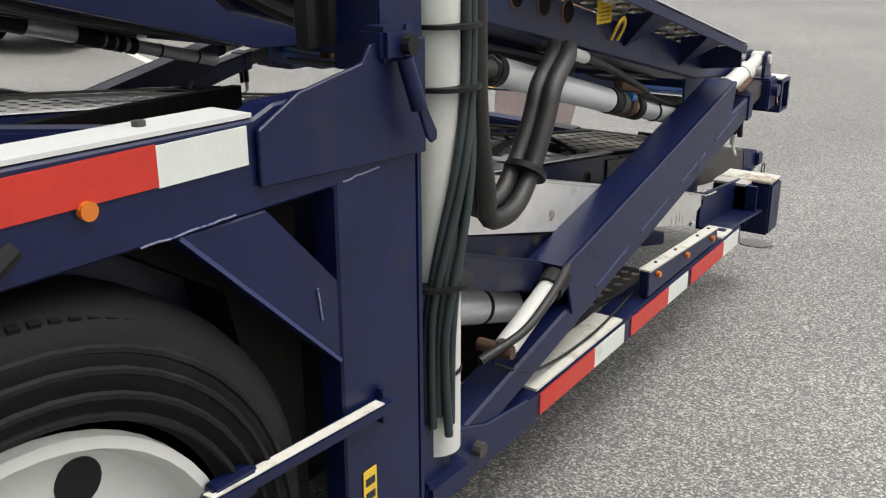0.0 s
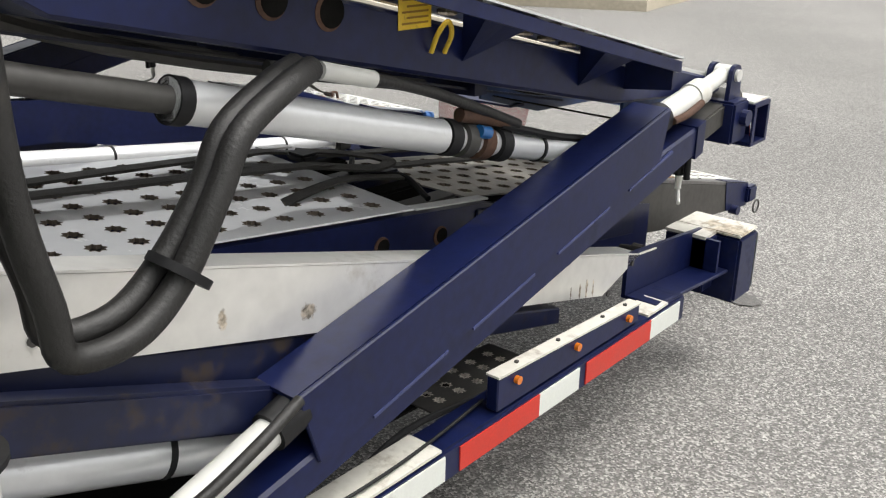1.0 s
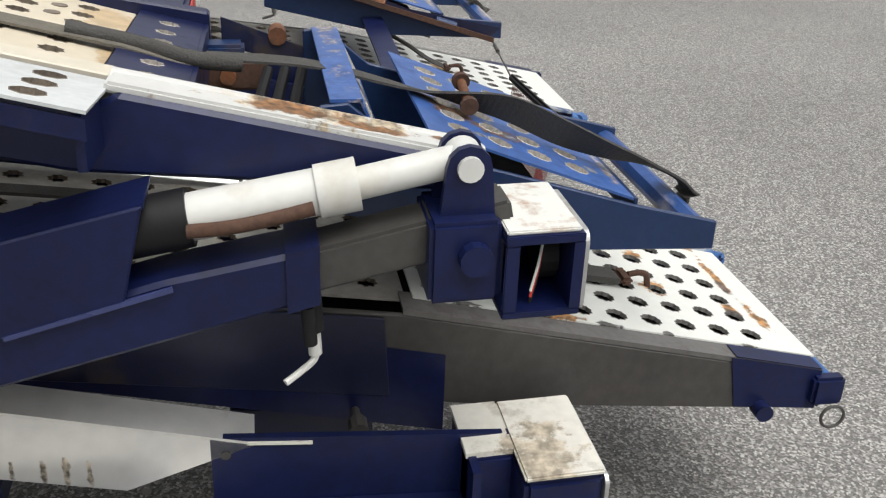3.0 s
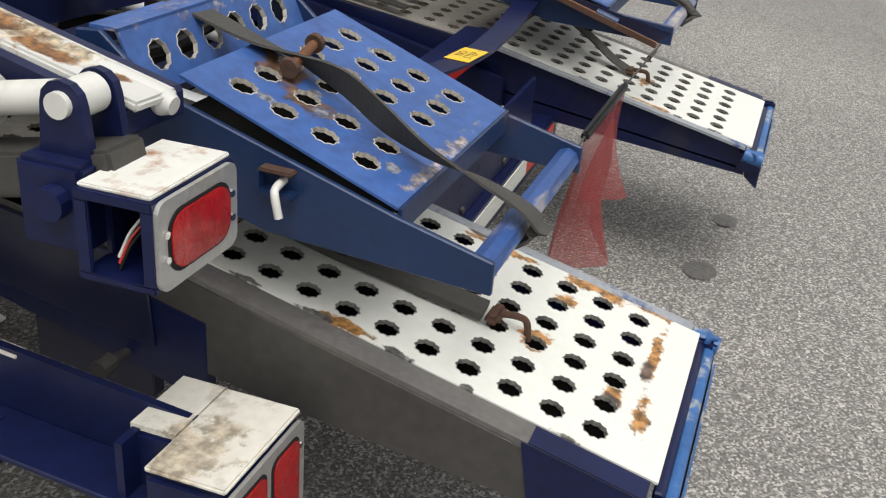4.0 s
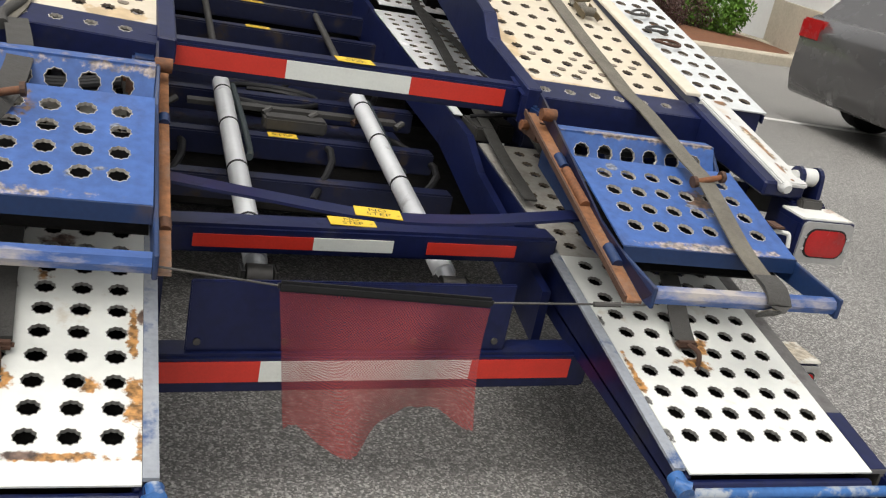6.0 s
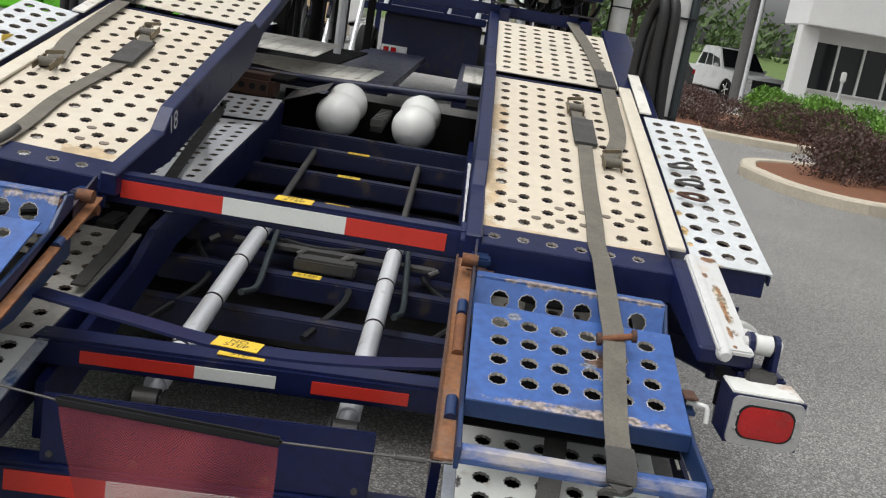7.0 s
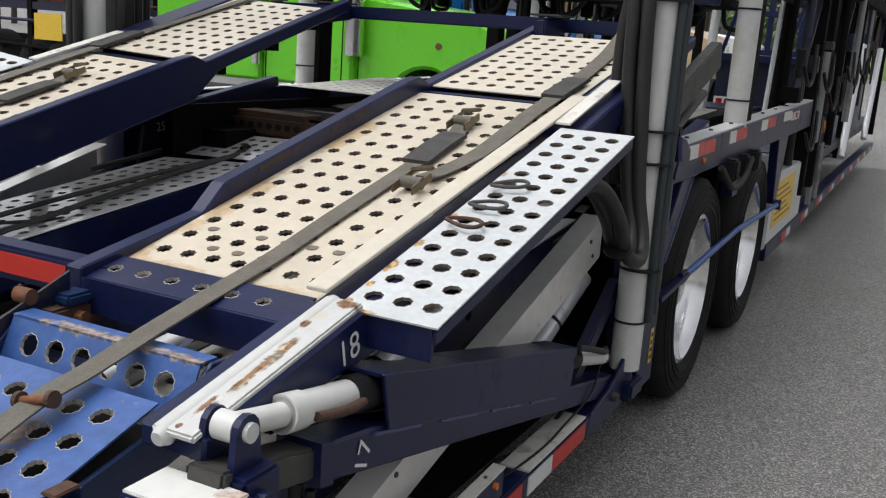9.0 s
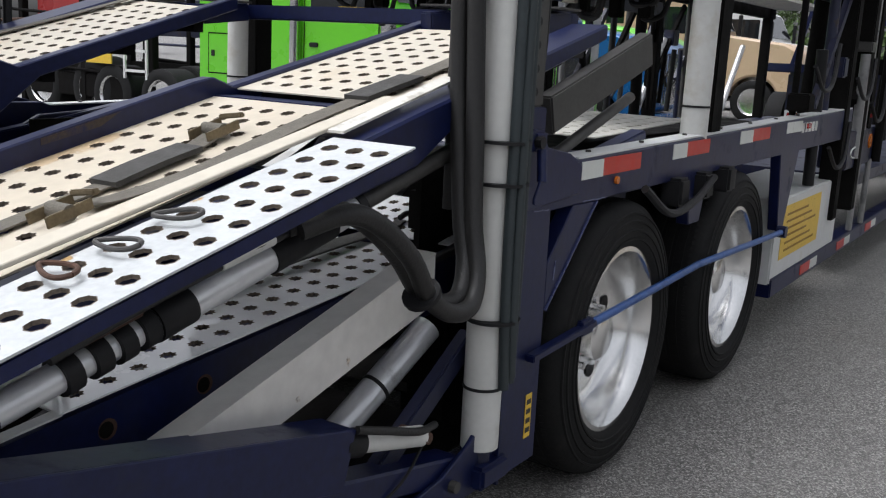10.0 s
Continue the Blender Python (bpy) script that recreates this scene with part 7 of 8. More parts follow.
part("buckle", box(B(), -0.69, -0.63, 1.09, 1.14, 0.738, 0.756, 0.006), BLACK, tw)

# three hooks left on the side plate
for (x, y), m, a in (((1.115, 1.19), STEEL, 25), ((1.118, 1.065), STEEL, 10), ((1.11, 0.965), RUSTDARK, -5)):
    z = 0.937 + 0.243 * (y - 0.549) + 0.010
    lh = thing("loop_hook", "loose tie-down loop hook lying on the side plate", "hook", group="loose hooks")
    pts = []
    for i in range(13):
        k = 2 * math.pi * i / 12
        u, v = 0.035 + 0.045 * math.cos(k), 0.018 * math.sin(k) * (1.1 + 0.5 * math.cos(k))
        c, q = math.cos(radians(a)), math.sin(radians(a))
        yy = y + u * q + v * c
        pts.append((x + u * c - v * q, yy, z + 0.243 * (yy - y)))
    part("loop", sweep(B(), pts, 0.0048, 8, 3), m, lh, smooth=True)

# red mesh warning flag on its wire
FLAGM = bpy.data.materials.new("red_mesh_cloth")
FLAGM.use_nodes = True
b = FLAGM.node_tree.nodes["Principled BSDF"]
b.inputs["Base Color"].default_value = (0.27, 0.042, 0.042, 1)
b.inputs["Roughness"].default_value = 0.8
fn = FLAGM.node_tree
tcn = fn.nodes.new("ShaderNodeTexCoord")
ck = fn.nodes.new("ShaderNodeTexChecker")
ck.inputs["Scale"].default_value = 330
ck.inputs["Color1"].default_value, ck.inputs["Color2"].default_value = (0.85, 0.85, 0.85, 1), (0.30, 0.30, 0.30, 1)
fn.links.new(tcn.outputs["Object"], ck.inputs["Vector"])
fn.links.new(ck.outputs["Color"], b.inputs["Alpha"])
flag = thing("warning_flag", "torn red mesh warning flag on a black batten", "flag")
part("batten", beam(B(), (-0.283, -0.290, 0.634), (0.160, -0.284, 0.620), 0.016, 0.022, 0.006), BLACK, flag)
bm = B()
nx, nz = 28, 14
grid = []
for i in range(nx + 1):
    u = i / nx
    foot = 0.300 + 0.070 * min(1.0, max(0.0, (u - 0.25) * 3.0)) + 0.006 * math.sin(u * 31) + 0.008 * math.sin(u * 13)
    row = []
    for j in range(nz + 1):
        v = j / nz
        x = -0.278 + 0.433 * u + 0.06 * v * (0.5 - u) * 0.9 + 0.03 * v
        zz = 0.622 + (foot - 0.632) * v - 0.013 * u
        row.append(bm.verts.new((x, -0.288 + 0.05 * v * math.sin(u * 8 + v * 2.0) + 0.02 * v * math.sin(u * 17), zz)))
    grid.append(row)
for i in range(nx):
    for j in range(nz):
        bm.faces.new((grid[i][j], grid[i + 1][j], grid[i + 1][j + 1], grid[i][j + 1]))
part("cloth", bm, FLAGM, flag, smooth=True)
part("wire", cyl(B(), (-0.515, -0.312, 0.668), (-0.283, -0.290, 0.634), 0.0025, 6), STEEL, flag)
part("wire", cyl(B(), (0.16, -0.284, 0.620), (0.50, -0.305, 0.645), 0.0025, 6), STEEL, flag)
part("wire_spring", cyl(B(), (0.38, -0.2975, 0.6362), (0.44, -0.3015, 0.6405), 0.006, 8), STEEL, flag)

# rusted latch brackets beside the crossbar
for s in (-1, 1):
    x = sx(s, 0.52)
    lt = part("latch_bracket", box(B(), x - 0.03, x + 0.03, 0.36, 0.50, 0.80, 0.855, 0.006), RUSTDARK, trailer, "rusted latch bracket")
    part("latch_block", box(B(), x - 0.02, x + 0.035, 0.40, 0.47, 0.855, 0.880, 0.006), SIDEBLUE, lt)
    part("latch_pin", cyl(B(), (x - 0.05, 0.43, 0.83), (x + 0.05, 0.43, 0.83), 0.014, 12), RUST, lt, smooth=True)
    for i, y in enumerate((0.30, 0.33, 0.36)):
        part("hinge_hose", sweep(B(), [(sx(s, 0.56), y, 0.84), (sx(s, 0.72), y + 0.02, 0.81), (sx(s, 0.95), y, 0.84)], 0.010, 8), BLACK, lt, smooth=True)

# water spots on the ground below the ramps
WET = mat("wet_asphalt", (0.105, 0.101, 0.095), 0.5, vary=0.85, scale=70, bump=0.6, bscale=120)
random.seed(11)
for x, y, r in ((-1.04, -0.53, 0.075), (0.567, -0.525, 0.062), (0.975, -0.555, 0.05), (-1.1, 2.0, 0.16), (-0.8, 1.85, 0.2)):
    bm = B()
    n = 46
    bm.faces.new([bm.verts.new((x + r * (1 + random.uniform(-.10, .10)) * math.cos(2 * math.pi * i / n), y + r * 0.75 * (1 + random.uniform(-.10, .10)) * math.sin(2 * math.pi * i / n), 0.004)) for i in range(n)])
    tagged(part("wet_spot", bm, WET), "dark wet drip spot on the asphalt", "stain", group="wet spots", kind="structure")

# ---------------------------------------------------------------- kerbs and planting


def kerb_island(name, pts):
    n = len(pts)
    line = [Vector(p) for p in smoothed([(x, y, 0) for x, y in pts] + [(*pts[0], 0)], 4)][:-1]
    n = len(line)
    c = sum(line, Vector()) / n
    bm = B()
    rings = []
    for d, z in ((0, -0.3), (0, 0.12), (0.025, 0.15), (0.20, 0.15), (0.22, 0.10)):
        rings.append([bm.verts.new(Vector((p.x, p.y, ground_z(p.y) + z)) + (c - p).normalized() * d) for p in line])
    for a, b in zip(rings, rings[1:]):
        for i in range(n):
            bm.faces.new((a[i], a[(i + 1) % n], b[(i + 1) % n], b[i]))
    k = tagged(part(name, bm, CONCRETE), "tan concrete kerb round a mulched planting island", "kerb", kind="structure")
    bm = B()
    mid = bm.verts.new((c.x, c.y, ground_z(c.y) + 0.24))
    ring = [bm.verts.new(Vector((p.x, p.y, ground_z(p.y) + 0.125)) + (c - p).normalized() * 0.205) for p in line]
    for i in range(n):
        bm.faces.new((ring[i], ring[(i + 1) % n], mid))
    part("mulch_bed", bm, MULCH, k)
    return k


kerb_island("kerb_island_1", [(x + 0.5, y + 1.7) for x, y in ((3.72, 9.3), (3.95, 8.0), (4.7, 7.35), (6.4, 7.85), (8.4, 8.3), (8.75, 10.6), (7.4, 12.2), (5.2, 11.2), (4.1, 10.4))])
kerb_island("kerb_island_2", [(x + 0.5, y + 1.6) for x, y in ((3.45, 17.0), (3.9, 15.4), (5.2, 14.6), (7.5, 14.9), (8.8, 16.0), (8.8, 21), (6.5, 22), (4.4, 19.5))])
kerb_island("kerb_island_3", [(3.7, -8.1), (5.2, -7.35), (7.5, -7.0), (10, -7.4), (12, -10), (8, -12), (4.6, -11)])


def leaf_cloud(bm, centre, radii, n, size, rng, droop=0.0, shell=0.55):
    cx, cy, cz = centre
    for _ in range(n):
        t, u = rng.uniform(0, 2 * math.pi), rng.uniform(-1, 1)
        r = rng.uniform(shell, 1.0) ** 0.6 * (1 + 0.14 * math.sin(5 * t + 3 * u) + 0.08 * math.sin(9 * t))
        w = math.sqrt(1 - u * u)
        p = Vector((cx + radii[0] * r * w * math.cos(t), cy + radii[1] * r * w * math.sin(t), cz + radii[2] * r * u))
        k = size * rng.uniform(0.6, 1.4)
        a = Vector((rng.uniform(-1, 1), rng.uniform(-1, 1), rng.uniform(-0.6, 1))).normalized()
        b = a.orthogonal().normalized()
        d = a.cross(b)
        bm.faces.new([bm.verts.new(p + v) for v in (b * k, d * k * 0.45, -b * k, -d * k * 0.45)])


def shrub(name, label, material, rng, n=2600, size=0.035, rad=(0.75, 0.75, 0.48)):
    e = thing(name, label, "shrub", group=name)
    bm = B()
    leaf_cloud(bm, (0, 0, rad[2] * 0.85), rad, n, size, rng)
    part("foliage", bm, material, e)
    bm = B()
    for i in range(7):
        t = 2 * math.pi * i / 7
        cyl(bm, (0.05 * math.cos(t), 0.05 * math.sin(t), -0.05), (rad[0] * 0.6 * math.cos(t), rad[1] * 0.6 * math.sin(t), rad[2]), 0.012, 5, 0.004)
    part("stems", bm, BARK, e)
    return e


rng = random.Random(4)
dark = shrub("barberry_shrub", "low dark red-brown mounded shrub on mulch", LEAFDARK, rng, 5200, 0.03, (0.85, 0.85, 0.52))
green = shrub("green_shrub", "bright green feathery shrub on mulch", LEAFGREEN, rng, 4200, 0.045, (0.62, 0.62, 0.55))
first = {id(dark): True, id(green): True}


def plant(src, x, y, k, turn=0):
    x, y = x + 0.5, y + (1.7 if y < 13 else 1.6)
    m = Matrix.Translation((x, y, ground_z(y) + 0.10)) @ Matrix.Rotation(radians(turn), 4, "Z")
    if first.pop(id(src), None):
        ob = src
        ob.matrix_basis = m
    else:
        ob = copy_thing(src, m)
    ob.scale = (k, k, k)
    return ob


for x, y, k in ((5.1, 9.1, 0.8), (6.2, 9.6, 0.8), (7.0, 10.0, 0.75), (5.6, 10.2, 0.75), (5.0, 15.3, 0.72), (6.2, 15.6, 0.8), (4.6, 16.8, 0.75), (4.9, 18.4, 0.75), (7.3, 16.0, 0.8)):
    plant(dark, x, y, k, x * 70)
for x, y, k in ((6.5, 11.0, 0.62), (7.3, 11.2, 0.66), (7.7, 9.9, 0.85), (7.7, 11.2, 0.7), (6.6, 17.3, 0.85), (7.7, 17.8, 0.9), (8.0, 19.3, 0.9), (8.2, 15.2, 0.85), (5.9, 11.0, 0.62), (7.0, 19.6, 0.9), (8.1, 16.6, 0.9)):
    plant(green, x, y, k, x * 50)

# parking lines
for x0, y0, x1, y1 in ((4.35, 5.58, 9.6, 5.30), (4.6, 3.13, 10.0, 3.22), (4.9, -2.4, 7.6, -3.6), (4.5, 0.6, 8.2, -1.2), (-12, 7.6, -4.5, 7.9), (-12.5, 5.0, -5.0, 5.2)):
    bm = B()
    d = (Vector((x1, y1, 0)) - Vector((x0, y0, 0))).normalized()
    n = Vector((-d.y, d.x, 0)) * 0.05
    bm.faces.new([bm.verts.new(Vector((x, y, 0.004)) + k * n) for x, y, k in ((x0, y0, 1), (x1, y1, 1), (x1, y1, -1), (x0, y0, -1))])
    tagged(part("parking_line", bm, LINE), "faded white painted parking line", "road marking", group="parking lines", kind="structure")


# ---------------------------------------------------------------- vehicles; each is built facing +y


def road_wheel(parent, x, y, r, w, s, spokes=5, rim=ALLOY):
    t = part("wheel", lathe(B(), [(0.0, r * 0.62), (0.01 * s, r * 0.7), (0.0, r * 0.93), (-0.03 * s, r), (-(w - 0.03) * s, r), (-w * s, r * 0.9), (-w * s, r * 0.5)], 36), TYRE, parent, smooth=True)
    part("rim", lathe(B(), [(0.002 * s, r * 0.63), (-0.008 * s, r * 0.60), (-0.07 * s, r * 0.56), (-0.09 * s, r * 0.3), (-0.09 * s, 0.001)], 30), PAN if spokes else rim, t, smooth=True)
    for i in range(spokes):
        a = 2 * math.pi * i / spokes
        part("spoke", beam(B(), (-0.015 * s, 0.02 * math.cos(a), 0.02 * math.sin(a)), (-0.01 * s, r * 0.6 * math.cos(a), r * 0.6 * math.sin(a)), r * 0.17, 0.02, 0.004, up=(1, 0, 0)), rim, t)
    t.location = (x, y, r)
    return t


def car(name, label, category, paint, L, H, Wd, wheel, m, pickup=False):
    e = thing(name, label, category)
    e.matrix_basis = m
    hw = Wd / 2
    z0, belt = 0.26, H * 0.56
    lower = [(-L / 2, 0.45), (-L / 2 + 0.05, z0)]
    for c in (-L * 0.29, L * 0.30):
        for i in range(9):
            a = math.pi * (1 - i / 8)
            lower.append((c + (wheel + 0.07) * math.cos(a), max(z0, wheel * 0.9 + (wheel + 0.05) * math.sin(a) - 0.05)))
    lower += [(L / 2 - 0.08, z0), (L / 2, 0.42), (L / 2 - 0.02, belt * 0.82), (L / 2 - 0.25, belt * 0.97), (L * 0.19, belt + 0.06), (-L / 2 + 0.1, belt + 0.02), (-L / 2, belt * 0.9)]
    part("body", prism(B(), lower, -hw, hw, 0.03), paint, e, smooth=True)
    if pickup:
        top = [(L * 0.20, belt + 0.03), (L * 0.07, H - 0.04), (L * 0.0, H), (-L * 0.14, H - 0.02), (-L * 0.17, belt + 0.03)]
    else:
        top = [(L * 0.20, belt + 0.03), (L * 0.05, H - 0.08), (-L * 0.05, H), (-L * 0.36, H - 0.06), (-L * 0.47, belt + 0.02)]
    bm = B()
    a = [bm.verts.new((-(hw - 0.05 if z < belt + 0.1 else hw - 0.22), y, z)) for y, z in top]
    b = [bm.verts.new(((hw - 0.05 if z < belt + 0.1 else hw - 0.22), y, z)) for y, z in top]
    bm.faces.new(a), bm.faces.new(b[::-1])
    n = len(top)
    for i in range(n):
        bm.faces.new((a[i], a[(i + 1) % n], b[(i + 1) % n], b[i]))
    gh = part("greenhouse", bm, paint, e)
    # glass: side panes and windscreen a little proud
    for s in (-1, 1):
        y0, y1 = top[-1][0] + 0.16, top[0][0] - 0.20
        zb, zt = belt + 0.10, H - 0.16
        xb, xt = (hw - 0.05 - 0.17 * 0.12) * s, (hw - 0.205) * s
        ya, yb = top[-2][0] + 0.06, top[1][0] - 0.02
        for f0, f1 in ((0.0, 0.32), (0.36, 0.64), (0.68, 1.0)):
            bm = B()
            q = [(xb, y0 + (y1 - y0) * f0, zb), (xb, y0 + (y1 - y0) * f1, zb), (xt, ya + (yb - ya) * f1, zt), (xt, ya + (yb - ya) * f0, zt)]
            vs = [bm.verts.new((x + 0.012 * s, y, z)) for x, y, z in q] + [bm.verts.new((x - 0.01 * s, y, z)) for x, y, z in q]
            bm.faces.new(vs[:4])
            for i in range(4):
                bm.faces.new((vs[i], vs[(i + 1) % 4], vs[4 + (i + 1) % 4], vs[4 + i]))
            part("side_window", bm, GLASS, gh)
        part("mirror", box(B(), (hw - 0.02) * s, (hw + 0.17) * s, L * 0.14, L * 0.14 + 0.09, belt + 0.08, belt + 0.22, 0.03), paint, e)
        part("headlight", box(B(), (hw - 0.42) * s, (hw - 0.06) * s, L / 2 - 0.12, L / 2 - 0.015, belt * 0.70, belt * 0.86, 0.02), CHROME, e)
        part("tail_light", box(B(), (hw - 0.3) * s, (hw + 0.004) * s, -L / 2 - 0.006, -L / 2 + 0.12, belt * 0.78, belt * 0.98, 0.02), LENS, e)
        for y in (-L * 0.29, L * 0.30):
            road_wheel(e, (hw + 0.005) * s, y, wheel, 0.24, s)
    (ya, za), (yb, zb) = top[0], top[1]
    bm = B()
    q = [(-(hw - 0.12), ya - 0.05, za + 0.08), ((hw - 0.12), ya - 0.05, za + 0.08), (hw - 0.26, yb + 0.03, zb - 0.03), (-(hw - 0.26), yb + 0.03, zb - 0.03)]
    bm.faces.new([bm.verts.new((x, y + 0.03, z + 0.02)) for x, y, z in q])
    part("windscreen", bm, GLASS, gh)
    part("grille", box(B(), -hw + 0.4, hw - 0.4, L / 2 - 0.06, L / 2 + 0.012, belt * 0.50, belt * 0.85, 0.02), BLACK, e)
    part("bumper", box(B(), -hw + 0.06, hw - 0.06, L / 2 - 0.06, L / 2 + 0.05, 0.34, belt * 0.46, 0.03), CHROME if pickup else PAN, e)
    part("sill", box(B(), -hw - 0.004, hw + 0.004, -L * 0.18, L * 0.19, 0.25, 0.33, 0.01), PAN, e)
    return e


def semi_truck(label, paint, x_front, y, m=None, sleeper=True, name="semi_truck"):
    """Long-nosed road tractor with sleeper, facing +y before it is turned."""
    e = thing(name, label, "truck", group="parked trucks")
    e.matrix_basis = m if m is not None else pose(x_front, y, ground_z(y), 0, 0, -90)
    w = 1.2
    arch = [(-1.15 + 0.62 * math.cos(a), 0.52 + 0.62 * math.sin(a)) for a in [math.pi * i / 10 for i in range(11)]]
    hood = [(-0.05, 0.75), (-0.0, 1.2), (-0.1, 1.75), (-0.5, 1.95), (-2.35, 2.15), (-2.35, 0.62), (-1.8, 0.62)] + arch[::-1][1:-1] + [(-0.5, 0.62)]
    part("hood", prism(B(), hood, -1.08, 1.08, 0.05), paint, e, smooth=True)
    part("cab", prism(B(), [(-2.35, 0.74), (-2.35, 2.15), (-2.75, 2.95), (-3.2, 3.15), (-4.05, 3.2), (-4.05, 0.74)], -w, w, 0.05), paint, e, smooth=True)
    if sleeper:
        part("sleeper", prism(B(), [(-4.06, 0.74), (-4.06, 3.2), (-4.5, 3.75), (-6.28, 3.85), (-6.28, 0.74)], -w - 0.02, w + 0.02, 0.05), paint, e, smooth=True)
    bm = B()
    bm.faces.new([bm.verts.new(p) for p in ((-1.0, -2.36, 2.25), (1.0, -2.36, 2.25), (0.92, -2.70, 2.93), (-0.92, -2.70, 2.93))])
    part("windscreen", bm, GLASS, e)
    part("grille", box(B(), -0.55, 0.55, -0.06, 0.03, 0.85, 1.7, 0.03), CHROME, e)
    part("bumper", box(B(), -1.15, 1.15, -0.05, 0.16, 0.32, 0.72, 0.05), paint, e)
    part("chassis", box(B(), -0.45, 0.45, -9.5, -0.3, 0.55, 0.85, 0.02), PAN, e)
    for s in (-1, 1):
        part("headlight", box(B(), 0.72 * s, 1.07 * s, -0.3, -0.02, 1.05, 1.3, 0.04), CHROME, e)
        part("side_window", box(B(), (w - 0.01) * s, (w + 0.008) * s, -3.85, -2.75, 2.1, 2.75, 0.006), GLASS, e)
        d = part("door_seam", box(B(), (w - 0.01) * s, (w + 0.004) * s, -3.98, -3.96, 0.75, 3.0), PAN, e)
        part("door_seam", box(B(), (w - 0.01) * s, (w + 0.004) * s, -2.55, -2.53, 0.75, 2.2), PAN, e)
        part("door_handle", box(B(), w * s, (w + 0.03) * s, -3.85, -3.68, 1.55, 1.62, 0.01), BLACK, e)
        part("marker", cyl(B(), (1.08 * s, -0.95, 1.48), (1.10 * s, -0.95, 1.48), 0.05, 12), RUST, e)
        if sleeper:
            part("locker_door", box(B(), (w + 0.02) * s, (w + 0.028) * s, -6.01, -5.11, 1.06, 1.68, 0.03), paint, e)
            part("locker_frame", box(B(), (w + 0.019) * s, (w + 0.022) * s, -6.03, -5.09, 1.04, 1.70), PAN, e)
            part("locker_latch", box(B(), (w + 0.028) * s, (w + 0.04) * s, -5.95, -5.87, 1.32, 1.42, 0.006), BLACK, e)
            part("sleeper_window", box(B(), (w + 0.02) * s, (w + 0.03) * s, -5.1, -4.6, 2.3, 2.8, 0.006), GLASS, e)
        part("skirt_strip", box(B(), (w - 0.06) * s, (w - 0.004) * s, -6.2, -2.4, 0.62, 0.738, 0.006), ALLOYDULL, e)
        for k in range(4):
            part("side_marker", box(B(), (w - 0.02) * s, (w + 0.012) * s, -3.3 - k * 0.30, -3.13 - k * 0.30, 0.67, 0.715, 0.005), AMBER, e)
        part("fuel_tank", cyl(B(), (0.95 * s, -5.6, 0.55), (0.95 * s, -2.7, 0.55), 0.26, 20), STEELDARK, e, smooth=True)
        part("exhaust", cyl(B(), (1.28 * s, -4.1, 1.0), (1.28 * s, -4.1, 3.9), 0.08, 14), CHROME, e, smooth=True)
        part("air_cleaner", cyl(B(), (1.22 * s, -2.32, 1.25), (1.22 * s, -2.32, 2.1), 0.15, 18), CHROME, e, smooth=True)
        part("mirror_arm", box(B(), 1.3 * s, 1.42 * s, -2.4, -2.3, 1.9, 2.7, 0.02), BLACK, e)
        road_wheel(e, 1.1 * s, -1.15, 0.52, 0.3, s, 0)
        road_wheel(e, 1.15 * s, -7.3, 0.52, 0.55, s, 0)
        road_wheel(e, 1.15 * s, -8.6, 0.52, 0.55, s, 0)
    return e


semi_truck("lime green long-nosed truck with sleeper cab", GREEN, -2.88, 11.0, pose(-2.88, 11.0, -0.01, 0, 0, -90) @ Matrix.Scale(0.86, 4))
semi_truck("bright blue long-nosed truck cab", TRUCKBLUE, -2.75, 14.3, pose(-2.75, 14.3, -0.02, 0, 0, -90) @ Matrix.Scale(0.88, 4), sleeper=False)
semi_truck("lime green truck cab in the parked row", GREEN, -4.4, 18.6)
semi_truck("white long-nosed truck in the parked row", TRUCKWHITE, -3.3, 31.2)
semi_truck("tan long-nosed truck in the parked row", TRUCKTAN, -3.3, 25.4)
semi_truck("white semi truck facing the yard", TRUCKWHITE, 4.4, 62, pose(4.4, 62, ground_z(60), 0, 0, 180), name="white_semi_truck")
semi_truck("pale semi truck with a blue sleeper far down the yard", TRUCKWHITE, 0.9, 90, pose(0.9, 90, ground_z(60), 0, 0, 180), name="white_semi_truck")
car("dark_suv", "dark grey sport utility car parked side on", "car", DARKCAR, 4.95, 1.75, 1.95, 0.38, pose(6.3, 36.0, ground_z(36), 0, 0, 95))
car("white_pickup", "white pickup truck with a chrome grille", "truck", TRUCKWHITE, 5.9, 1.98, 2.05, 0.42, pose(10.9, 38.5, ground_z(38.5), 0, 0, 196), True)
car("parked_suv", "dark grey sport utility car with silver alloy wheels", "car", DARKCAR, 4.8, 1.72, 1.92, 0.37, pose(7.72, 4.76, 0, 0, 0, -90))
car("parked_car", "dark car parked beyond a white line", "car", DARKCAR, 4.7, 1.5, 1.85, 0.33, pose(8.8, -4.6, 0, 0, 0, 20))


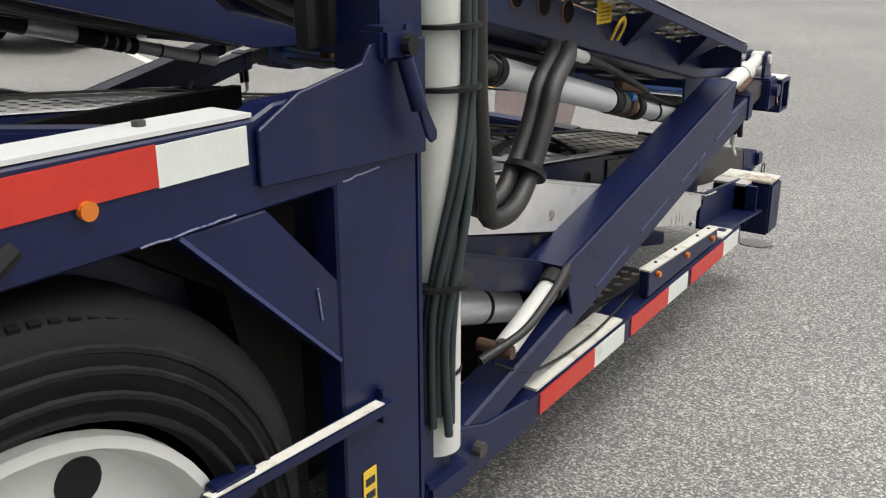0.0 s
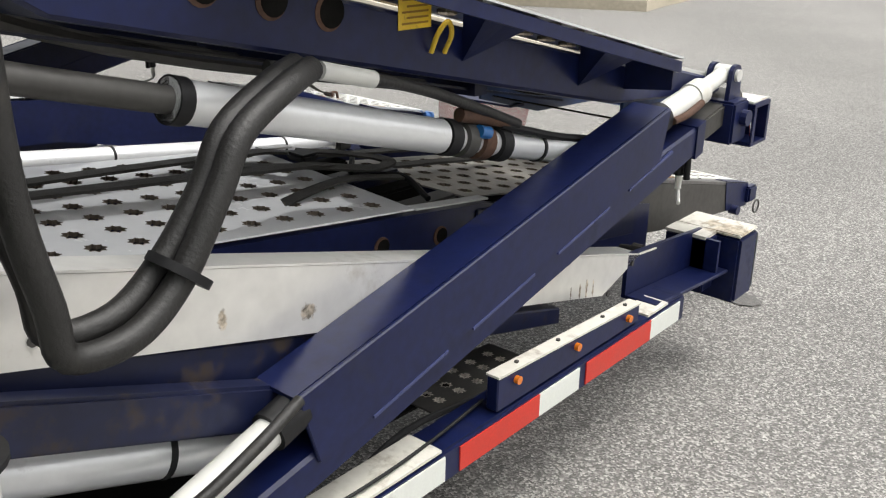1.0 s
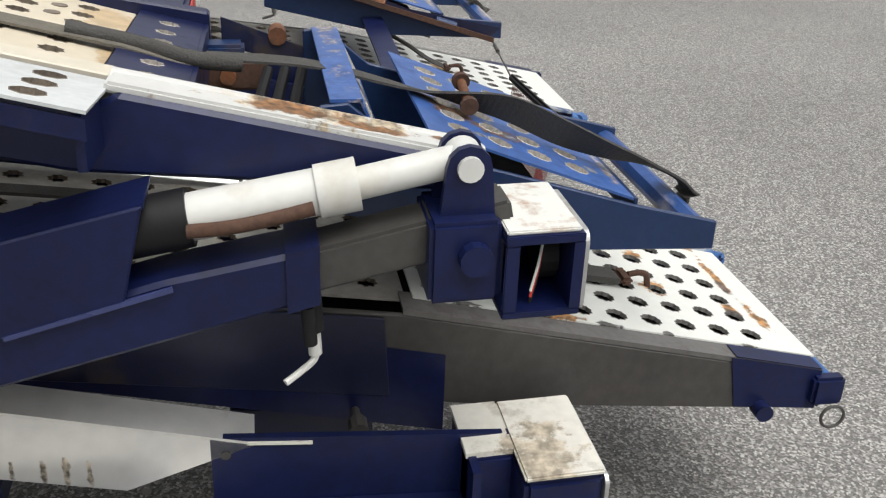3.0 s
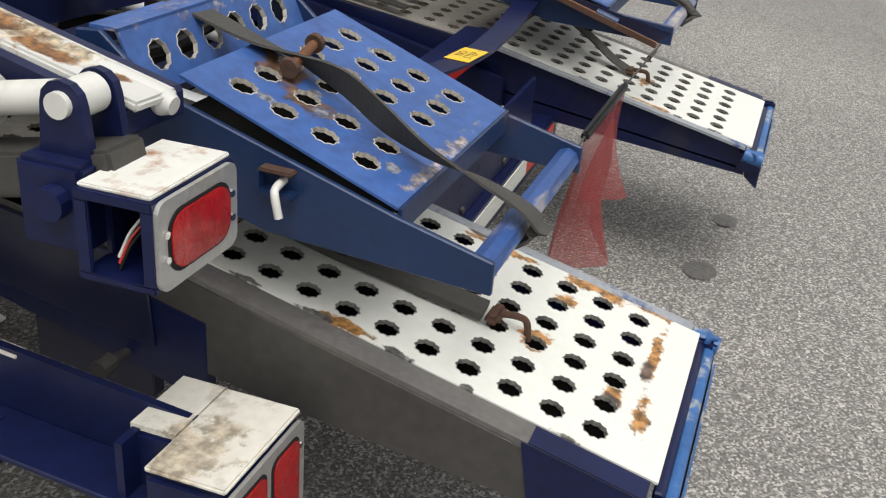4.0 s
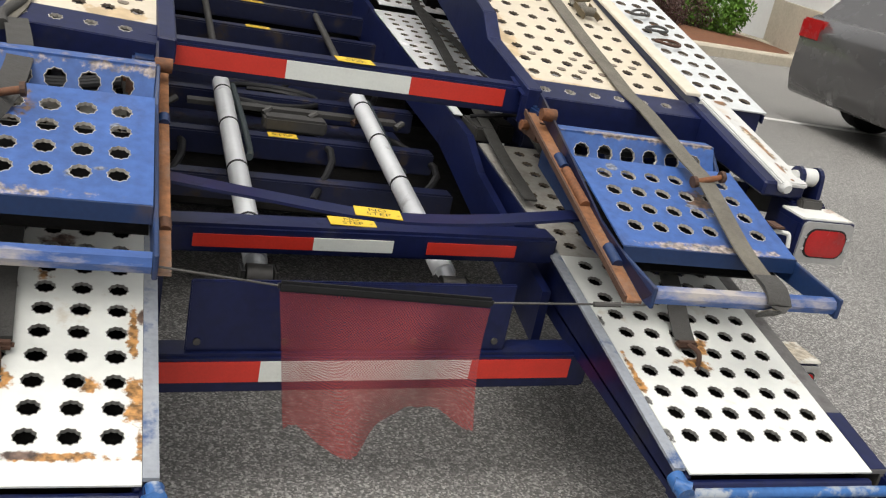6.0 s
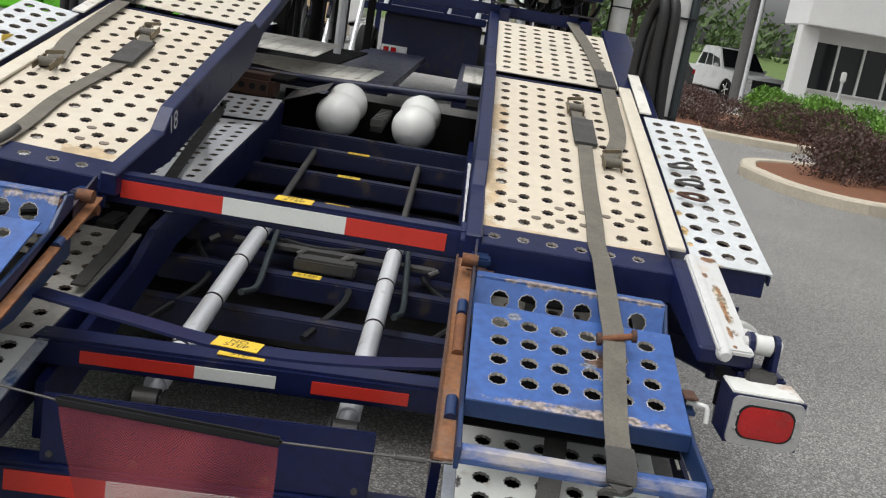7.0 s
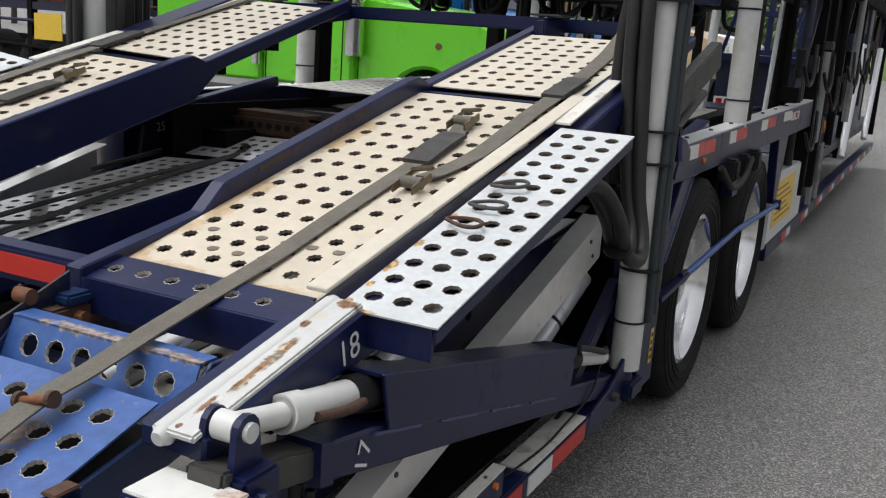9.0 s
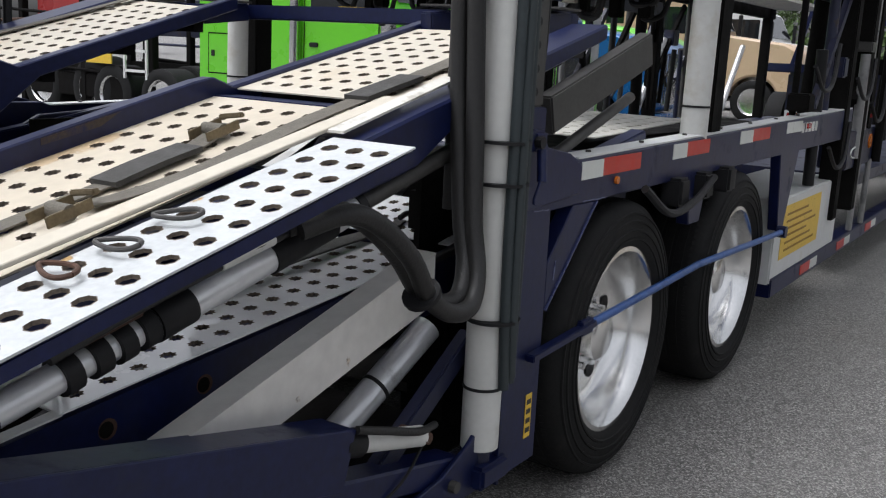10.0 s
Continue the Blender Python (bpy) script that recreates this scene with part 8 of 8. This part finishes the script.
def hauler_rack(x, y):
    """Open steel car rack on the back of the green truck: posts, rails, ladder and red gear."""
    e = thing("car_rack", "dark steel car rack with a ladder and red gear", "rack", (x, y, 0))
    for px in (0, -1.6, -3.2, -5.2):
        for py in (-1.1, 1.1):
            part("rack_post", box(B(), px - 0.06, px + 0.06, py - 0.06, py + 0.06, 0, 3.6, 0.01), PAN, e)
    for z in (0.75, 1.35, 2.3, 3.3):
        for py in (-1.1, 1.1):
            part("rack_rail", box(B(), -5.3, 0.06, py - 0.05, py + 0.05, z, z + 0.12, 0.01), NAVYDIRT if z > 1 else PAN, e)
    for a in (-0.55, -0.05):
        part("ladder_rail", box(B(), a - 0.02, a + 0.02, -1.2, -1.17, 0.7, 3.0), TRUCKWHITE, e)
    for k in range(8):
        part("ladder_rung", box(B(), -0.55, -0.05, -1.2, -1.17, 0.8 + k * 0.3, 0.84 + k * 0.3), TRUCKWHITE, e)
    part("red_winch", box(B(), -3.0, -1.0, -1.0, -0.6, 1.5, 2.0, 0.05), TRUCKRED, e)
    part("red_winch", box(B(), -5.0, -3.6, -1.0, -0.6, 2.45, 2.75, 0.05), TRUCKRED, e)
    part("notice", box(B(), -1.4, -0.8, -1.24, -1.22, 0.9, 1.3), YELLOW, e)
    part("locker", box(B(), -5.2, -0.6, -1.15, 1.1, 0.35, 0.72, 0.02), PAN, e)
    for wx in (-1.4, -2.7):
        road_wheel(e, 0, 0, 0.5, 0.5, -1, 0).matrix_basis = pose(wx, -1.15, 0.5, 0, 0, 90)
    for k in range(9):
        zz = 0.9 + 0.28 * k
        part("rack_pipe", cyl(B(), (-5.2 + 0.3 * (k % 3), -1.16, zz), (-0.9, -1.16, zz + 0.15 * ((k * 7) % 3 - 1)), 0.025, 8), (PAN, NAVY, RUSTDARK)[k % 3], e, smooth=True)
    return e


hauler_rack(-9.4, 11.2)
hauler_rack(-8.4, 14.6)
hauler_rack(-9.0, 25.5)

# ---------------------------------------------------------------- building, canopy, distance


def glazed_front(b, x0, x1, n, z0, z1, depth, top, foot):
    """A white wall along local x facing -y, with a band of dark panes between white mullions."""
    part("wall", box(B(), x0, x1, 0, depth, foot, z0), WALLWHITE, b)
    part("sill", box(B(), x0, x1, -0.06, 0.10, z0, z0 + 0.06, 0.01), TRUCKWHITE, b)
    part("back_wall", box(B(), x0, x1, 0.9, depth, z0, z1), WALLWHITE, b)
    part("head", box(B(), x0, x1, 0.0, 0.2, z1, top - 0.6), WALLWHITE, b)
    part("fascia", box(B(), x0 - 0.6, x1 + 0.6, -0.9, depth, top - 0.6, top + 3.0, 0.03), WALLWHITE, b)
    w = (x1 - x0) / n
    for i in range(n):
        a = x0 + w * i
        p = part("window", box(B(), a + 0.03, a + w - 0.03, 0.10, 0.12, z0 + 0.06, z1), GLASS, b)
        part("mullion", box(B(), a - 0.03, a + 0.03, 0.03, 0.13, z0 + 0.06, z1), TRUCKWHITE, p)
        if i % 2:
            part("blind", box(B(), a + 0.05, a + w - 0.05, 0.30, 0.31, z0 + 0.5, z1), WALLWHITE, p)


def building():
    b = thing("office_building", "white office building with a long band of dark windows", "building")
    b.matrix_basis = pose(9.4, 26.5, 0.70)
    glazed_front(b, 0.6, 6.6, 8, 0.25, 1.62, 1.2, 2.6, -1.2)
    part("column", box(B(), 0.0, 0.5, -0.6, -0.1, -0.9, 2.0, 0.02), WALLWHITE, b)
    e = thing("office_entrance", "white entrance wing with tall dark glass", "building")
    e.matrix_basis = pose(11.9, 21.6, 0.35, 0, 0, -104.4)
    glazed_front(e, 3.4, 12.2, 9, 0.95, 2.5, 6, 3.6, -0.5)
    part("glass_front", box(B(), 0.55, 3.3, 0.12, 0.16, -0.5, 3.0), GLASS, e)
    for x in (0.0, 1.9, 3.0):
        part("column", box(B(), x, x + (0.5 if x < 1 else 0.16), -0.15, 0.3, -0.6, 3.0, 0.02), WALLWHITE, e)
    part("porch_roof", box(B(), -0.4, 3.4, -0.6, 5.9, 3.0, 6.5, 0.03), WALLWHITE, e)
    part("porch_back", box(B(), 0.0, 3.4, 0.8, 5.9, -0.6, 3.0), WALLWHITE, e)
    part("stone_base", box(B(), 10.4, 12.4, -0.12, -0.01, -0.5, 0.45, 0.01), CONCRETE, e)
    for x, y in ((9.6, 22.6), (11.0, 20.0)):
        pl = thing("bollard_light", "slim grey post light in the planting", "lamp", group="post lights")
        part("post", cyl(B(), (x, y, ground_z(y) - 0.05), (x, y, 1.35), 0.035, 10), CYLGREY, pl, smooth=True)
        part("lamp_head", box(B(), x - 0.06, x + 0.06, y - 0.05, y + 0.05, 1.35, 1.6, 0.02), TRUCKWHITE, pl)


building()
cp = thing("canopy", "dark flat canopy on round columns", "canopy")
part("roof", box(B(), 8.3, 24, 30, 46, 5.0, 5.8, 0.05), PAN, cp)
for x, y in ((9.8, 32.5), (22, 32.5), (9.8, 44), (22, 44)):
    part("column", cyl(B(), (x, y, -0.9), (x, y, 5.0), 0.25, 20), STEELWORN, cp, smooth=True)

gs = B()
g0 = [(-60, 92), (90, 92), (90, 135), (-60, 135)]
v = [gs.verts.new((x, y, (-0.3 if y < 100 else 2.6))) for x, y in g0]
gs.faces.new(v)
tagged(part("grass_bank", gs, GRASS), "grassy bank behind the yard", "grass", kind="structure")
wh = thing("warehouse", "pale grey warehouse beyond the trees", "building")
part("wall", box(B(), 3.6, 8.2, 105, 118, -0.5, 6.3), CONCRETE, wh)
part("roof", prism(B(), [(104, 6.3), (111.5, 8.0), (119, 6.3)], 3.3, 8.5), STEELWORN, wh)


def tree(rng, h=9.0):
    e = thing("tree", "tall leafy green tree at the edge of the yard", "tree", group="far trees")
    bm = B()
    cyl(bm, (0, 0, -0.5), (0.1, 0, h * 0.55), 0.22, 9, 0.12)
    limbs = []
    for i in range(8):
        t = 2 * math.pi * i / 8 + rng.uniform(-.3, .3)
        a = Vector((0.05, 0, h * rng.uniform(0.28, 0.5)))
        q = a + Vector((math.cos(t) * h * 0.24, math.sin(t) * h * 0.24, h * rng.uniform(0.15, 0.3)))
        cyl(bm, a, q, 0.08, 6, 0.03)
        limbs.append(q)
    part("trunk", bm, BARK, e)
    bm = B()
    for q in limbs + [Vector((0, 0, h * 0.85)), Vector((0.4, 0.3, h * 0.7)), Vector((-0.5, -0.2, h * 0.62))]:
        leaf_cloud(bm, q, (h * rng.uniform(0.13, 0.2), h * rng.uniform(0.13, 0.2), h * rng.uniform(0.10, 0.16)), 520, 0.16, rng, shell=0.2)
    part("crown", bm, LEAFTREE, e)
    return e


trees = [tree(rng), tree(rng, 10.5), tree(rng, 8.0)]
spots = [(28, 58), (25, 60), (31, 64), (38, 60), (46, 66), (13, 70), (9, 74), (-3, 78), (-9, 74), (-16, 80), (-24, 76), (-33, 70), (-42, 66), (28, 72), (36, 76), (54, 60), (63, 66), (7, 88), (-1, 92), (-52, 60), (-60, 50), (-64, 38), (43, 78), (11, 66), (14, 62)]
for i, (x, y) in enumerate(spots):
    k = rng.uniform(0.85, 1.3)
    m = Matrix.Translation((x, y, ground_z(min(y, 60)) + max(0, (y - 62) * 0.05))) @ Matrix.Rotation(rng.uniform(0, 6), 4, "Z")
    src = trees[i % 3]
    if i < 3:
        src.matrix_basis = m
        ob = src
    else:
        ob = copy_thing(src, m)
    ob.scale = (k, k, k * rng.uniform(0.9, 1.15))
bm = B()
for i in range(60):
    a = -100 + i * 4
    leaf_cloud(bm, (a, 125 + 6 * math.sin(i * 1.7), 3.5), (4.5, 3, 4.8 + 1.5 * math.sin(i * 2.3)), 330, 0.5, rng, shell=0.3)
tagged(part("far_wood", bm, LEAFTREE), "distant line of dense green trees", "woodland", kind="stuff")
lp1 = thing("street_lamp", "slim grey lamp post by the building", "street lamp")
part("pole", cyl(B(), (9.0, 29.0, -0.8), (9.0, 29.0, 7.0), 0.07, 12, 0.05), CYLGREY, lp1, smooth=True)
part("arm", cyl(B(), (9.0, 29.0, 6.9), (7.8, 29.0, 7.1), 0.04, 8), CYLGREY, lp1, smooth=True)
part("head", box(B(), 7.3, 7.9, 28.85, 29.15, 7.04, 7.14, 0.02), STEEL, lp1)
